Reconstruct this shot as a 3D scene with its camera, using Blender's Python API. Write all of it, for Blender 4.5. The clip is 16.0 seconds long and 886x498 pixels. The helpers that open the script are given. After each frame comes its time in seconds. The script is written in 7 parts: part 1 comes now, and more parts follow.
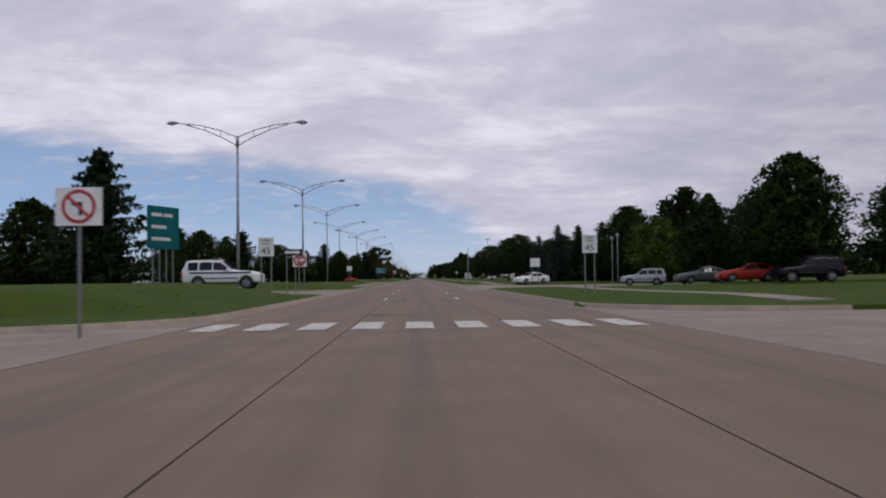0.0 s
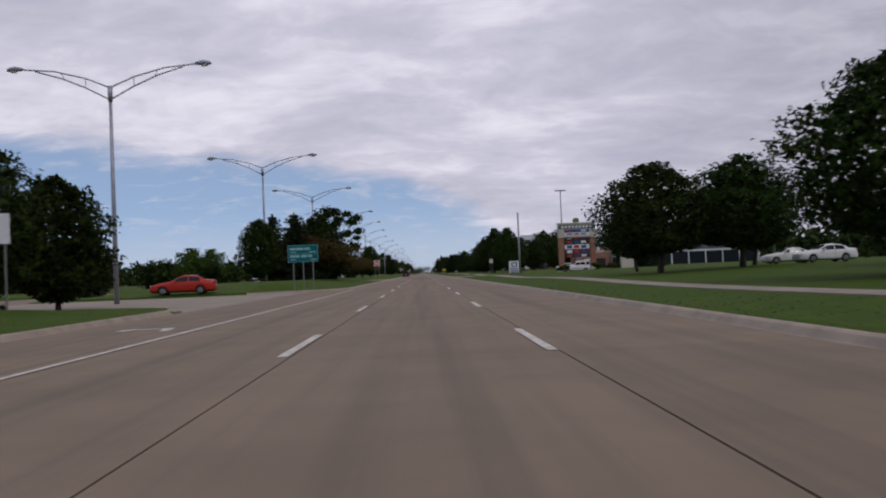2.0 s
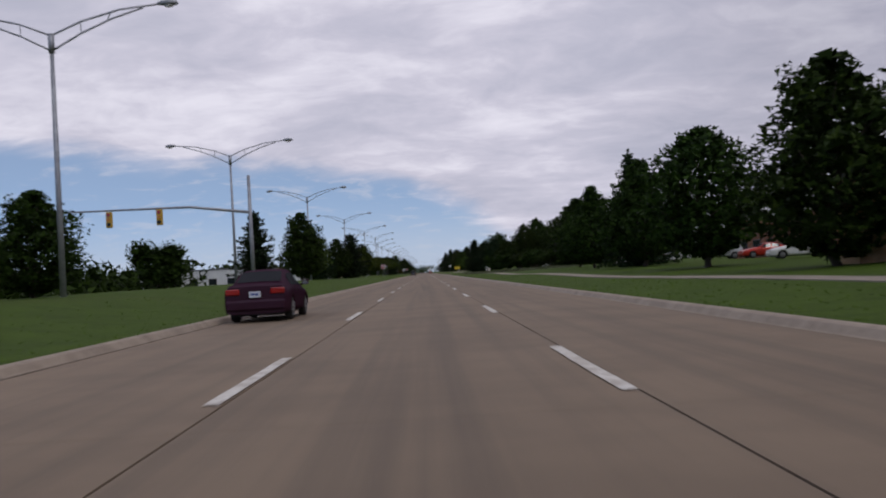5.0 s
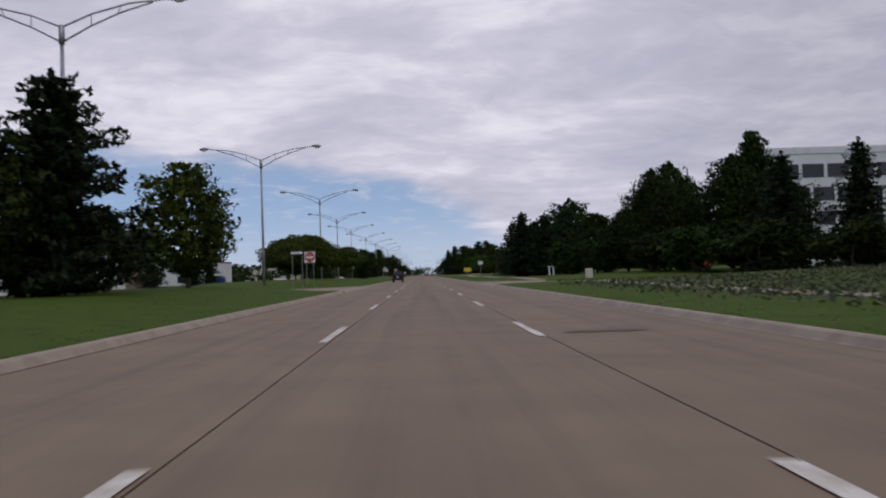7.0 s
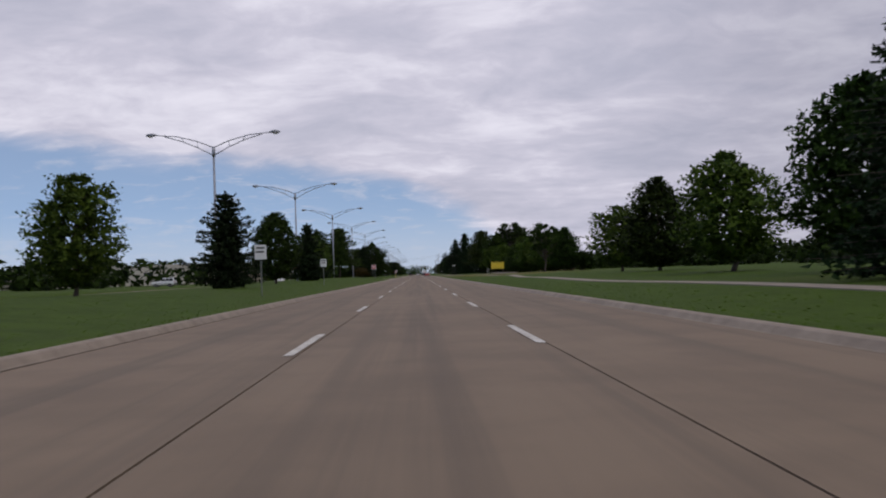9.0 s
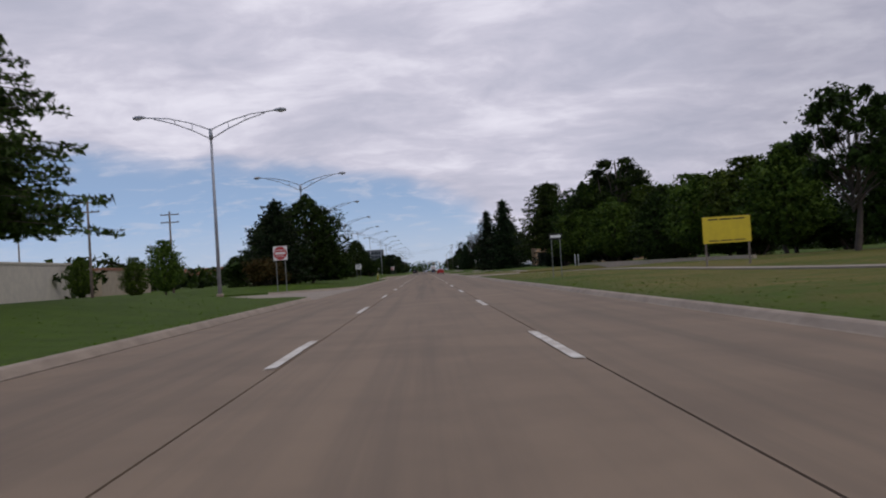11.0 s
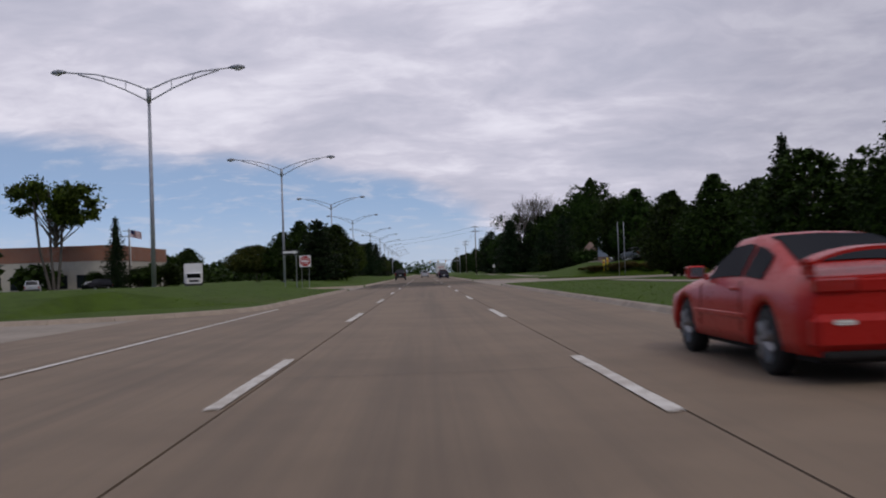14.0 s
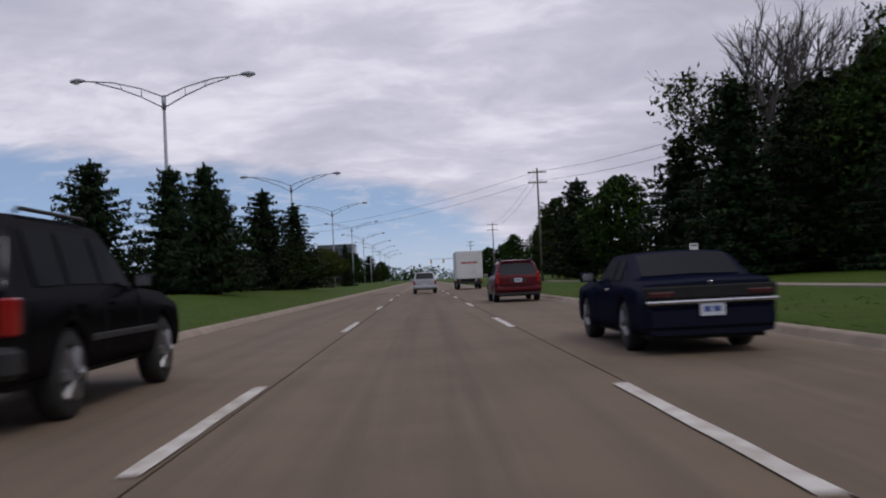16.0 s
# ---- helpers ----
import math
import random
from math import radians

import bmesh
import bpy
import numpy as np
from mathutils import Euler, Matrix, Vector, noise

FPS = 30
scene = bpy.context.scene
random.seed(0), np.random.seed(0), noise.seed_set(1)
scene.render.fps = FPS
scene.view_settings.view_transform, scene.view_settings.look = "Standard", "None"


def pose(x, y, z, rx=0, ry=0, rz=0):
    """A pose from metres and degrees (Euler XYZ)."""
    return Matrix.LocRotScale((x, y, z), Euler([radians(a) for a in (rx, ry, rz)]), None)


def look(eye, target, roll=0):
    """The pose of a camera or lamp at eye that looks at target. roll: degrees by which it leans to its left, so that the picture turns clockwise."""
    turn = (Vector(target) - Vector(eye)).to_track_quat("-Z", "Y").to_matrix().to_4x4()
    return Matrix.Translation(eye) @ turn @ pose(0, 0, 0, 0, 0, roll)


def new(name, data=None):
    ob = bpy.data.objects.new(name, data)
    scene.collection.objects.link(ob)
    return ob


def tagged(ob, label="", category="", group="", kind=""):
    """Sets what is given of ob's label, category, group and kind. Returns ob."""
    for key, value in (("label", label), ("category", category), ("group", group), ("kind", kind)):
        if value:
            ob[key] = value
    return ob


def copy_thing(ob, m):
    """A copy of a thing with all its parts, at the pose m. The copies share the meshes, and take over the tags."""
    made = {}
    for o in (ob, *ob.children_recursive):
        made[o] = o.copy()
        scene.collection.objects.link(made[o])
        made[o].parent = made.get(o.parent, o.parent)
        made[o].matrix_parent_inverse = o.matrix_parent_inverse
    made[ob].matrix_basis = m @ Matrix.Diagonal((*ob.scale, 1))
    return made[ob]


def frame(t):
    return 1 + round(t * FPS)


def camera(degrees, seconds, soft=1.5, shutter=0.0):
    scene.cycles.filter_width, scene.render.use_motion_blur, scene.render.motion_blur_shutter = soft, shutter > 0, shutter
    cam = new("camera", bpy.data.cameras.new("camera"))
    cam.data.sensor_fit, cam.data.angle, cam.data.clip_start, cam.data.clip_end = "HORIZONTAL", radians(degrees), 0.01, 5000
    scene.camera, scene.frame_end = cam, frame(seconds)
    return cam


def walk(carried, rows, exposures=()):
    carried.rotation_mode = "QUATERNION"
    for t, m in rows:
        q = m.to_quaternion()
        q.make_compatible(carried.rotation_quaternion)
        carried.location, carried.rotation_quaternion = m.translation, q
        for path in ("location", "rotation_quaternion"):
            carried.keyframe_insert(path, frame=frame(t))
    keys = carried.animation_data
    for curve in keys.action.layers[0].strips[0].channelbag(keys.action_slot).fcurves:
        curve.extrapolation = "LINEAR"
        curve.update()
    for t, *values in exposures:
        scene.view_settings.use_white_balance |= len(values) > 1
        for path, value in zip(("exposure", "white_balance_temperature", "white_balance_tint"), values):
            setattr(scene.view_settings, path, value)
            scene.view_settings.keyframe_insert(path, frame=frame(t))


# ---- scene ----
S = 0.5  # all lengths below are in metres of the road; the place is built at this share of them
cam = camera(52.0, 16.0, soft=2.0, shutter=0.07)
EYE = 1.1
PATH = [  # seconds, x, y, yaw, pitch, roll
    (0.0, -0.37, 0.00, -1.67, 1.79, -0.77),
    (0.5, -0.24, 37.96, -1.59, 1.46, -2.47),
    (1.0, -0.12, 76.43, -1.76, 1.55, -2.10),
    (1.5, 0.02, 114.56, -1.64, 1.47, -2.19),
    (2.0, 0.01, 153.01, -1.36, 1.43, -2.38),
    (2.5, -0.04, 190.84, -1.52, 1.48, -2.50),
    (3.0, -0.10, 229.38, -1.39, 1.63, -2.73),
    (3.5, -0.12, 268.55, -1.45, 1.74, -2.98),
    (4.0, -0.26, 307.96, -1.88, 1.83, -0.84),
    (4.5, 0.04, 345.46, -1.33, 1.31, -3.42),
    (4.7, 0.04, 360.48, -1.24, 1.34, -3.46),
    (6.8, -0.29, 520.61, -1.40, 1.53, -1.89),
    (7.0, -0.29, 536.01, -1.43, 1.56, -1.89),
    (7.5, -0.07, 574.86, -1.36, 1.32, -2.76),
    (8.0, -0.13, 612.46, -1.15, 1.56, -2.44),
    (8.5, -0.13, 649.81, -1.65, 1.50, -1.77),
    (8.7, -0.13, 664.97, -1.66, 1.52, -1.81),
    (10.8, 0.02, 825.16, -1.22, 1.31, -3.68),
    (11.0, 0.02, 840.41, -1.20, 1.30, -3.67),
    (11.5, -0.20, 878.12, -1.25, 1.68, -1.35),
    (12.0, -0.16, 915.93, -1.47, 1.45, -2.46),
    (12.5, -0.11, 953.84, -1.43, 1.35, -2.84),
    (13.0, -0.16, 992.22, -1.20, 1.61, -2.30),
    (13.5, -0.04, 1030.01, -1.43, 1.62, -3.07),
    (14.0, -0.15, 1068.08, -1.24, 1.47, -2.05),
    (14.5, -0.20, 1106.16, -1.29, 1.48, -1.41),
    (15.0, -0.37, 1144.13, -1.16, 1.51, -0.08),
    (15.5, -0.10, 1180.66, -1.22, 1.41, -2.10),
    (16.0, -0.17, 1218.57, -1.43, 1.86, -2.83),
]
walk(cam, [(t, pose(x * S, y * S, EYE * S, 90 + pitch, 0, yaw) @ pose(0, 0, 0, 0, 0, roll)) for t, x, y, yaw, pitch, roll in PATH],
     exposures=[(0.0, 0.0), (16.0, 0.0)])

# ---- light: a high, broken overcast with one blue gap low ahead ----
SUN_UP, SUN_TURN = radians(48), radians(150)
sun = new("sun", bpy.data.lights.new("sun", "SUN"))
sun.data.energy, sun.data.angle, sun.data.color = 0.6, radians(12), (1.0, 0.95, 0.88)
sun.matrix_world = pose(0, 0, 60) @ look((0, 0, 0), (-math.sin(SUN_TURN) * math.cos(SUN_UP), -math.cos(SUN_TURN) * math.cos(SUN_UP), -math.sin(SUN_UP)))


class Nodes:
    """Short hand for a node tree: n('Type', input=value or socket, ...) gives the node."""

    def __init__(self, tree):
        self.tree = tree
        tree.nodes.clear()

    def __call__(self, kind, props=None, **inputs):
        node = self.tree.nodes.new(kind)
        for key, value in (props or {}).items():
            if key == "operation":
                node.operation = value
            elif key == "use_clamp":
                node.use_clamp = value
            elif key == "interpolation_type":
                node.interpolation_type = value
            else:
                raise KeyError(key)
        for key, value in inputs.items():
            slot = node.inputs[int(key[1:])] if key[0] == "i" and key[1:].isdigit() else node.inputs[key.replace("_", " ")]
            if isinstance(value, bpy.types.NodeSocket):
                self.tree.links.new(value, slot)
            else:
                slot.default_value = value
        return node

    def math(self, op, a, b=0.0, c=0.0, clamp=False):
        return self("ShaderNodeMath", {"operation": op, "use_clamp": clamp}, i0=a, i1=b, i2=c).outputs[0]

    def noise(self, vector, scale, detail=4.0, rough=0.55):
        return self("ShaderNodeTexNoise", Vector=vector, Scale=scale, Detail=detail, Roughness=rough).outputs["Fac"]

    def steps(self, fac, low, high):
        return self("ShaderNodeMapRange", {"interpolation_type": "SMOOTHSTEP"}, Value=fac, From_Min=low, From_Max=high).outputs[0]

    def mix(self, fac, a, b):
        node = self.tree.nodes.new("ShaderNodeMix")
        node.data_type = "RGBA"
        for slot, value in zip((node.inputs[0], node.inputs[6], node.inputs[7]), (fac, a, b)):
            if isinstance(value, bpy.types.NodeSocket):
                self.tree.links.new(value, slot)
            else:
                slot.default_value = value if isinstance(value, float) else (*value[:3], 1)
        return node.outputs[2]


def make_sky():
    world = bpy.data.worlds.new("sky")
    scene.world, world.use_nodes = world, True
    n = Nodes(world.node_tree)
    way = n("ShaderNodeTexCoord").outputs["Generated"]
    part_of = n("ShaderNodeSeparateXYZ", Vector=way).outputs
    up = n.math("MAXIMUM", part_of[2], 0.0)
    over = n.math("ADD", up, 0.20)
    flat = n("ShaderNodeCombineXYZ", X=n.math("DIVIDE", part_of[0], over), Y=n.math("MULTIPLY", n.math("DIVIDE", part_of[1], over), 1.25)).outputs[0]
    stray = n("ShaderNodeVectorMath", {"operation": "SCALE"}, i0=n("ShaderNodeTexNoise", Vector=flat, Scale=1.8, Detail=3.0).outputs["Color"])
    stray.inputs["Scale"].default_value = 0.38
    warped = n("ShaderNodeVectorMath", {"operation": "ADD"}, i0=flat, i1=stray.outputs[0]).outputs[0]
    billow = n.noise(warped, 2.0, 7.0, 0.56)
    sheet = n.noise(flat, 0.8, 3.0, 0.5)
    fine = n.noise(warped, 8.0, 5.0, 0.6)
    # the gap: low on the left of the road's end, closing to the right
    side = n.math("DIVIDE", part_of[0], n.math("MAXIMUM", part_of[1], 0.05))
    lip = n.math("ADD", n.math("MULTIPLY", side, -0.11), 0.098)
    lip = n.math("MULTIPLY", lip, n.math("SUBTRACT", 1.0, n.steps(side, -0.05, 0.20)))
    ragged = n.math("MULTIPLY", n.math("SUBTRACT", billow, 0.5), 0.07)
    cover = n.steps(n.math("ADD", n.math("SUBTRACT", up, lip), ragged), -0.014, 0.020)
    light = n.math("ADD", n.math("MULTIPLY", billow, 0.66), n.math("ADD", n.math("MULTIPLY", sheet, 0.30), n.math("MULTIPLY", fine, 0.10)))
    ramp = n("ShaderNodeValToRGB", Fac=n.steps(light, 0.33, 0.74))
    a, b = ramp.color_ramp.elements
    a.color, b.color = (0.46, 0.465, 0.575, 1), (0.81, 0.79, 0.89, 1)
    mid = ramp.color_ramp.elements.new(0.5)
    mid.color = (0.60, 0.585, 0.695, 1)
    heavy = n.math("MULTIPLY", n.steps(n.math("ADD", part_of[0], n.math("MULTIPLY", n.math("SUBTRACT", sheet, 0.5), 0.25)), 0.16, 0.42), 0.42)
    clouds = n.mix(heavy, ramp.outputs[0], (0.20, 0.21, 0.285))
    lifted = n("ShaderNodeCombineXYZ", X=part_of[0], Y=part_of[1], Z=n.math("ADD", up, 0.18)).outputs[0]
    blue = n("ShaderNodeTexSky")
    blue.sky_type, blue.sun_disc = "NISHITA", False
    blue.sun_elevation, blue.sun_rotation = SUN_UP, SUN_TURN
    blue.dust_density, blue.ozone_density = 0.3, 3.0
    n.tree.links.new(lifted, blue.inputs[0])
    clear = n("ShaderNodeVectorMath", {"operation": "SCALE"}, i0=blue.outputs[0])
    clear.inputs["Scale"].default_value = 0.115
    wisp = n.math("ADD", n.math("MULTIPLY", n.steps(fine, 0.50, 0.72), 0.3), 0.18)
    haze = n.math("MULTIPLY", n.math("SUBTRACT", 1.0, n.steps(up, 0.0, 0.085)), 0.85)
    low = n.mix(haze, n.mix(wisp, clear.outputs[0], (0.62, 0.62, 0.70)), (0.48, 0.54, 0.66))
    out = n("ShaderNodeBackground", Color=n.mix(cover, low, clouds), Strength=1.0)
    n.tree.links.new(out.outputs[0], n("ShaderNodeOutputWorld").inputs[0])


make_sky()

# ---- materials ----
MATS = {}


def material(name, colour, rough=0.7, metal=0.0, spread=0.15, grain=0.0, grain_size=0.02, second=None, patch=1.0, random=0.0, coat=0.0, spec=0.5, emit=None):
    """A surface: base colour, a second colour in patches of that many metres, fine relief, and a spread from object to object."""
    if name in MATS:
        return MATS[name]
    mat = MATS[name] = bpy.data.materials.new(name)
    mat.use_nodes = True
    n = Nodes(mat.node_tree)
    at = n("ShaderNodeTexCoord").outputs["Object"]
    big = n.noise(at, 1 / (patch * S), 5.0, 0.6)
    small = n.noise(at, 1 / (patch * S) * 9, 3.0, 0.6)
    other = second or tuple(c * (1 - spread) for c in colour)
    fac = n.math("ADD", n.math("MULTIPLY", big, 0.7), n.math("MULTIPLY", small, 0.3))
    tone = n.mix(n.steps(fac, 0.36, 0.64), colour, other)
    if random:
        turn = n("ShaderNodeObjectInfo").outputs["Random"]
        tone = n("ShaderNodeHueSaturation", Color=tone, Value=n.math("ADD", n.math("MULTIPLY", turn, 2 * random), 1 - random)).outputs[0]
    inputs = dict(Base_Color=tone, Metallic=metal, Roughness=n.math("ADD", n.math("MULTIPLY", small, 0.2), rough - 0.1, clamp=True), Coat_Weight=coat, Specular_IOR_Level=spec)
    if grain:
        bump = n("ShaderNodeBump", Height=n.noise(at, 1 / (grain_size * S), 2.0), Strength=grain, Distance=grain_size * 0.4 * S)
        inputs["Normal"] = bump.outputs[0]
    if emit:
        inputs.update(Emission_Color=(*emit[:3], 1), Emission_Strength=emit[3])
    shader = n("ShaderNodeBsdfPrincipled", **inputs)
    n.tree.links.new(shader.outputs[0], n("ShaderNodeOutputMaterial").inputs[0])
    return mat


# the last three only lower the lanes' tone from y 1184 on
DARK_STRETCHES = ((-1.86, 1.77, 309, 326, 0.75), (-1.86, 1.77, 1141, 1182, 1.0), (-5.6, -1.88, 1139, 1179, 1.0), (1.79, 5.0, 1145, 1181, 0.75), (-1.86, 1.77, 1184, 1310, 0.30), (-5.6, -1.88, 1184, 1310, 0.22), (1.79, 5.0, 1184, 1310, 0.22))


def road_material():
    """Worn beige concrete with wheel tracks, oil down each lane's middle, and pale and dark specks."""
    mat = bpy.data.materials.new("concrete_road")
    mat.use_nodes = True
    n = Nodes(mat.node_tree)
    at = n("ShaderNodeNewGeometry").outputs["Position"]
    big = n.noise(at, 0.5 / S, 5.0, 0.6)
    part_of = n("ShaderNodeSeparateXYZ", Vector=at).outputs
    long = n("ShaderNodeCombineXYZ", X=n.math("MULTIPLY", part_of[0], 2.2 / S), Y=n.math("MULTIPLY", part_of[1], 0.035 / S)).outputs[0]
    streak = n.noise(long, 1.0, 4.0, 0.6)
    speck = n.noise(at, 28 / S, 2.0, 0.7)
    lane = n.math("PINGPONG", n.math("ADD", part_of[0], 0.05 * S), 1.82 * S)
    middle = n.math("SUBTRACT", 1.0, n.steps(lane, 0.15 * S, 0.85 * S))
    tone = n.mix(n.steps(big, 0.35, 0.68), (0.222, 0.162, 0.108), (0.184, 0.134, 0.090))
    tone = n.mix(n.math("MULTIPLY", n.steps(streak, 0.42, 0.72), 0.5), tone, (0.128, 0.097, 0.069))
    tone = n.mix(n.math("MULTIPLY", middle, n.math("MULTIPLY", n.steps(streak, 0.2, 0.7), 0.28)), tone, (0.098, 0.075, 0.055))
    tone = n.mix(n.math("MULTIPLY", n.steps(speck, 0.6, 0.75), 0.25), tone, (0.28, 0.225, 0.175))
    # darker stretches with soft, streaky ends; rubber and oil where the traffic slows
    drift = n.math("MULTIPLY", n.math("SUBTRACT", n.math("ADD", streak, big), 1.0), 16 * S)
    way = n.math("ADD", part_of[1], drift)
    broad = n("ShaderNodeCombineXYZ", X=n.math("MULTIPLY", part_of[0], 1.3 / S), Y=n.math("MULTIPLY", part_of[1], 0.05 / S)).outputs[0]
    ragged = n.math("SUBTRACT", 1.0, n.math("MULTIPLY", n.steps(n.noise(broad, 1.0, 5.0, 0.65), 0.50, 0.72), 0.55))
    for x0, x1, y0, y1, depth in DARK_STRETCHES:
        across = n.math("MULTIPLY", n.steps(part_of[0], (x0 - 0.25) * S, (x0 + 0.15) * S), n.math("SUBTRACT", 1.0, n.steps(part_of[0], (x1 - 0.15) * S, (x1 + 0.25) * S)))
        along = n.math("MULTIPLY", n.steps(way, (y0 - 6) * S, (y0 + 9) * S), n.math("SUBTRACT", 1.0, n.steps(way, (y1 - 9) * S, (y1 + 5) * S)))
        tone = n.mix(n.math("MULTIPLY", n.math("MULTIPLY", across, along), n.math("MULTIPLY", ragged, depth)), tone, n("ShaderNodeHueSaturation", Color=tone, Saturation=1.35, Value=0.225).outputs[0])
    turn = n("ShaderNodeObjectInfo").outputs["Random"]
    tone = n("ShaderNodeHueSaturation", Color=tone, Value=n.math("ADD", n.math("MULTIPLY", turn, 0.08), 0.96)).outputs[0]
    bump = n("ShaderNodeBump", Height=speck, Strength=0.35, Distance=0.004 * S)
    shader = n("ShaderNodeBsdfPrincipled", Base_Color=tone, Roughness=0.82, Specular_IOR_Level=0.35, Normal=bump.outputs[0])
    n.tree.links.new(shader.outputs[0], n("ShaderNodeOutputMaterial").inputs[0])
    return mat


def grass_material():
    mat = bpy.data.materials.new("mown_grass")
    mat.use_nodes = True
    n = Nodes(mat.node_tree)
    at = n("ShaderNodeNewGeometry").outputs["Position"]
    big, mid = n.noise(at, 0.09 / S, 5.0, 0.6), n.noise(at, 0.9 / S, 5.0, 0.65)
    blade = n.noise(at, 16 / S, 3.0, 0.7)
    tone = n.mix(n.steps(mid, 0.35, 0.68), (0.056, 0.096, 0.006), (0.038, 0.067, 0.005))
    tone = n.mix(n.math("MULTIPLY", n.steps(big, 0.55, 0.72), 0.5), tone, (0.080, 0.080, 0.024))
    tone = n.mix(n.math("MULTIPLY", n.steps(blade, 0.45, 0.7), 0.55), tone, (0.069, 0.109, 0.010))
    east = n("ShaderNodeSeparateXYZ", Vector=at).outputs
    dry = n.math("MULTIPLY", n.math("MULTIPLY", n.steps(east[0], 4.0 * S, 9.0 * S), n.math("SUBTRACT", 1.0, n.steps(n.math("ADD", east[0], n.math("MULTIPLY", big, 60 * S)), 55 * S, 85 * S))), n.math("MULTIPLY", n.steps(east[1], 835 * S, 865 * S), n.math("SUBTRACT", 1.0, n.steps(east[1], 985 * S, 1005 * S))))
    tone = n.mix(n.math("MULTIPLY", dry, n.steps(n.math("ADD", n.math("MULTIPLY", big, 0.5), n.math("MULTIPLY", mid, 0.5)), 0.35, 0.60)), tone, (0.150, 0.125, 0.034))
    bump = n("ShaderNodeBump", Height=blade, Strength=0.9, Distance=0.05 * S)
    shader = n("ShaderNodeBsdfPrincipled", Base_Color=tone, Roughness=0.9, Specular_IOR_Level=0.15, Normal=bump.outputs[0])
    n.tree.links.new(shader.outputs[0], n("ShaderNodeOutputMaterial").inputs[0])
    return mat


def leaf_material(name, light, dark, rough=0.6):
    """Leaves: each clump its own tone between the two."""
    mat = MATS[name] = bpy.data.materials.new(name)
    mat.use_nodes = True
    n = Nodes(mat.node_tree)
    island = n("ShaderNodeNewGeometry").outputs["Random Per Island"]
    turn = n("ShaderNodeObjectInfo").outputs["Random"]
    tone = n("ShaderNodeHueSaturation", Color=n.mix(island, dark, light), Value=n.math("ADD", n.math("MULTIPLY", turn, 0.5), 0.75),
             Hue=n.math("ADD", n.math("MULTIPLY", turn, 0.03), 0.485)).outputs[0]
    shader = n("ShaderNodeBsdfPrincipled", Base_Color=tone, Roughness=rough, Specular_IOR_Level=0.06)
    through_leaf = n("ShaderNodeBsdfTranslucent", Color=tone)
    both = n("ShaderNodeMixShader", i0=0.08, i1=shader.outputs[0], i2=through_leaf.outputs[0])
    n.tree.links.new(both.outputs[0], n("ShaderNodeOutputMaterial").inputs[0])
    return mat


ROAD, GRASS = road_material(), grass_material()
KERB = material("kerb_concrete", (0.34, 0.275, 0.21), 0.85, grain=0.4, grain_size=0.03, second=(0.24, 0.19, 0.145), patch=0.8, random=0.08)
PAVING = material("drive_concrete", (0.30, 0.25, 0.195), 0.85, grain=0.3, grain_size=0.02, second=(0.22, 0.182, 0.142), patch=2.5)
SEAL = material("joint_sealant", (0.035, 0.03, 0.028), 0.7)
PAINT = material("road_paint", (0.70, 0.67, 0.61), 0.75, second=(0.42, 0.37, 0.31), patch=0.30)
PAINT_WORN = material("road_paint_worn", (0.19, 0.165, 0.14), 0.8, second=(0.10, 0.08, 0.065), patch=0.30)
GALV = material("galvanised_steel", (0.36, 0.37, 0.40), 0.5, 0.55, second=(0.26, 0.27, 0.30), patch=0.6)
BARK = material("bark", (0.085, 0.065, 0.05), 0.95, second=(0.045, 0.036, 0.03), patch=0.15, grain=0.8, grain_size=0.05)
GREYBARK = material("grey_bark", (0.11, 0.095, 0.08), 0.95, second=(0.06, 0.05, 0.045), patch=0.15, grain=0.6, grain_size=0.05)
WOODPOLE = material("weathered_pole_wood", (0.20, 0.165, 0.135), 0.9, second=(0.13, 0.105, 0.085), patch=0.3, grain=0.5, grain_size=0.03)
LEAF = leaf_material("leaf", (0.085, 0.125, 0.017), (0.016, 0.032, 0.006))
LEAF_DARK = leaf_material("dark_leaf", (0.036, 0.062, 0.010), (0.006, 0.012, 0.003))
LEAF_LAYER = leaf_material("layered_leaf", (0.058, 0.090, 0.018), (0.010, 0.020, 0.005))
LEAF_LOW = leaf_material("russet_tipped_leaf", (0.085, 0.090, 0.018), (0.012, 0.026, 0.005))
LEAF_RED = leaf_material("russet_leaf", (0.110, 0.072, 0.022), (0.028, 0.032, 0.008))
NEEDLE = leaf_material("needle", (0.024, 0.042, 0.015), (0.004, 0.009, 0.004))
NEEDLE_BLUE = leaf_material("blue_needle", (0.048, 0.068, 0.056), (0.015, 0.025, 0.021))
BLOOM = leaf_material("prairie_plants", (0.16, 0.16, 0.10), (0.05, 0.075, 0.03))

# ---- building blocks ----


def mesh_of(name, bm, mats):
    me = bpy.data.meshes.new(name)
    bm.to_mesh(me)
    bm.free()
    for m in mats if isinstance(mats, (list, tuple)) else (mats,):
        me.materials.append(m)
    return me


def part(name, bm, mat, parent=None, label="", smooth=False):
    """A bmesh as one mesh object, under a thing or a part."""
    me = mesh_of(name, bm, mat)
    if smooth:
        me.shade_smooth()
    ob = new(name, me)
    ob.parent = parent
    return tagged(ob, label=label)


def thing(name, label, category, group=""):
    return tagged(new(name), label, category, group)


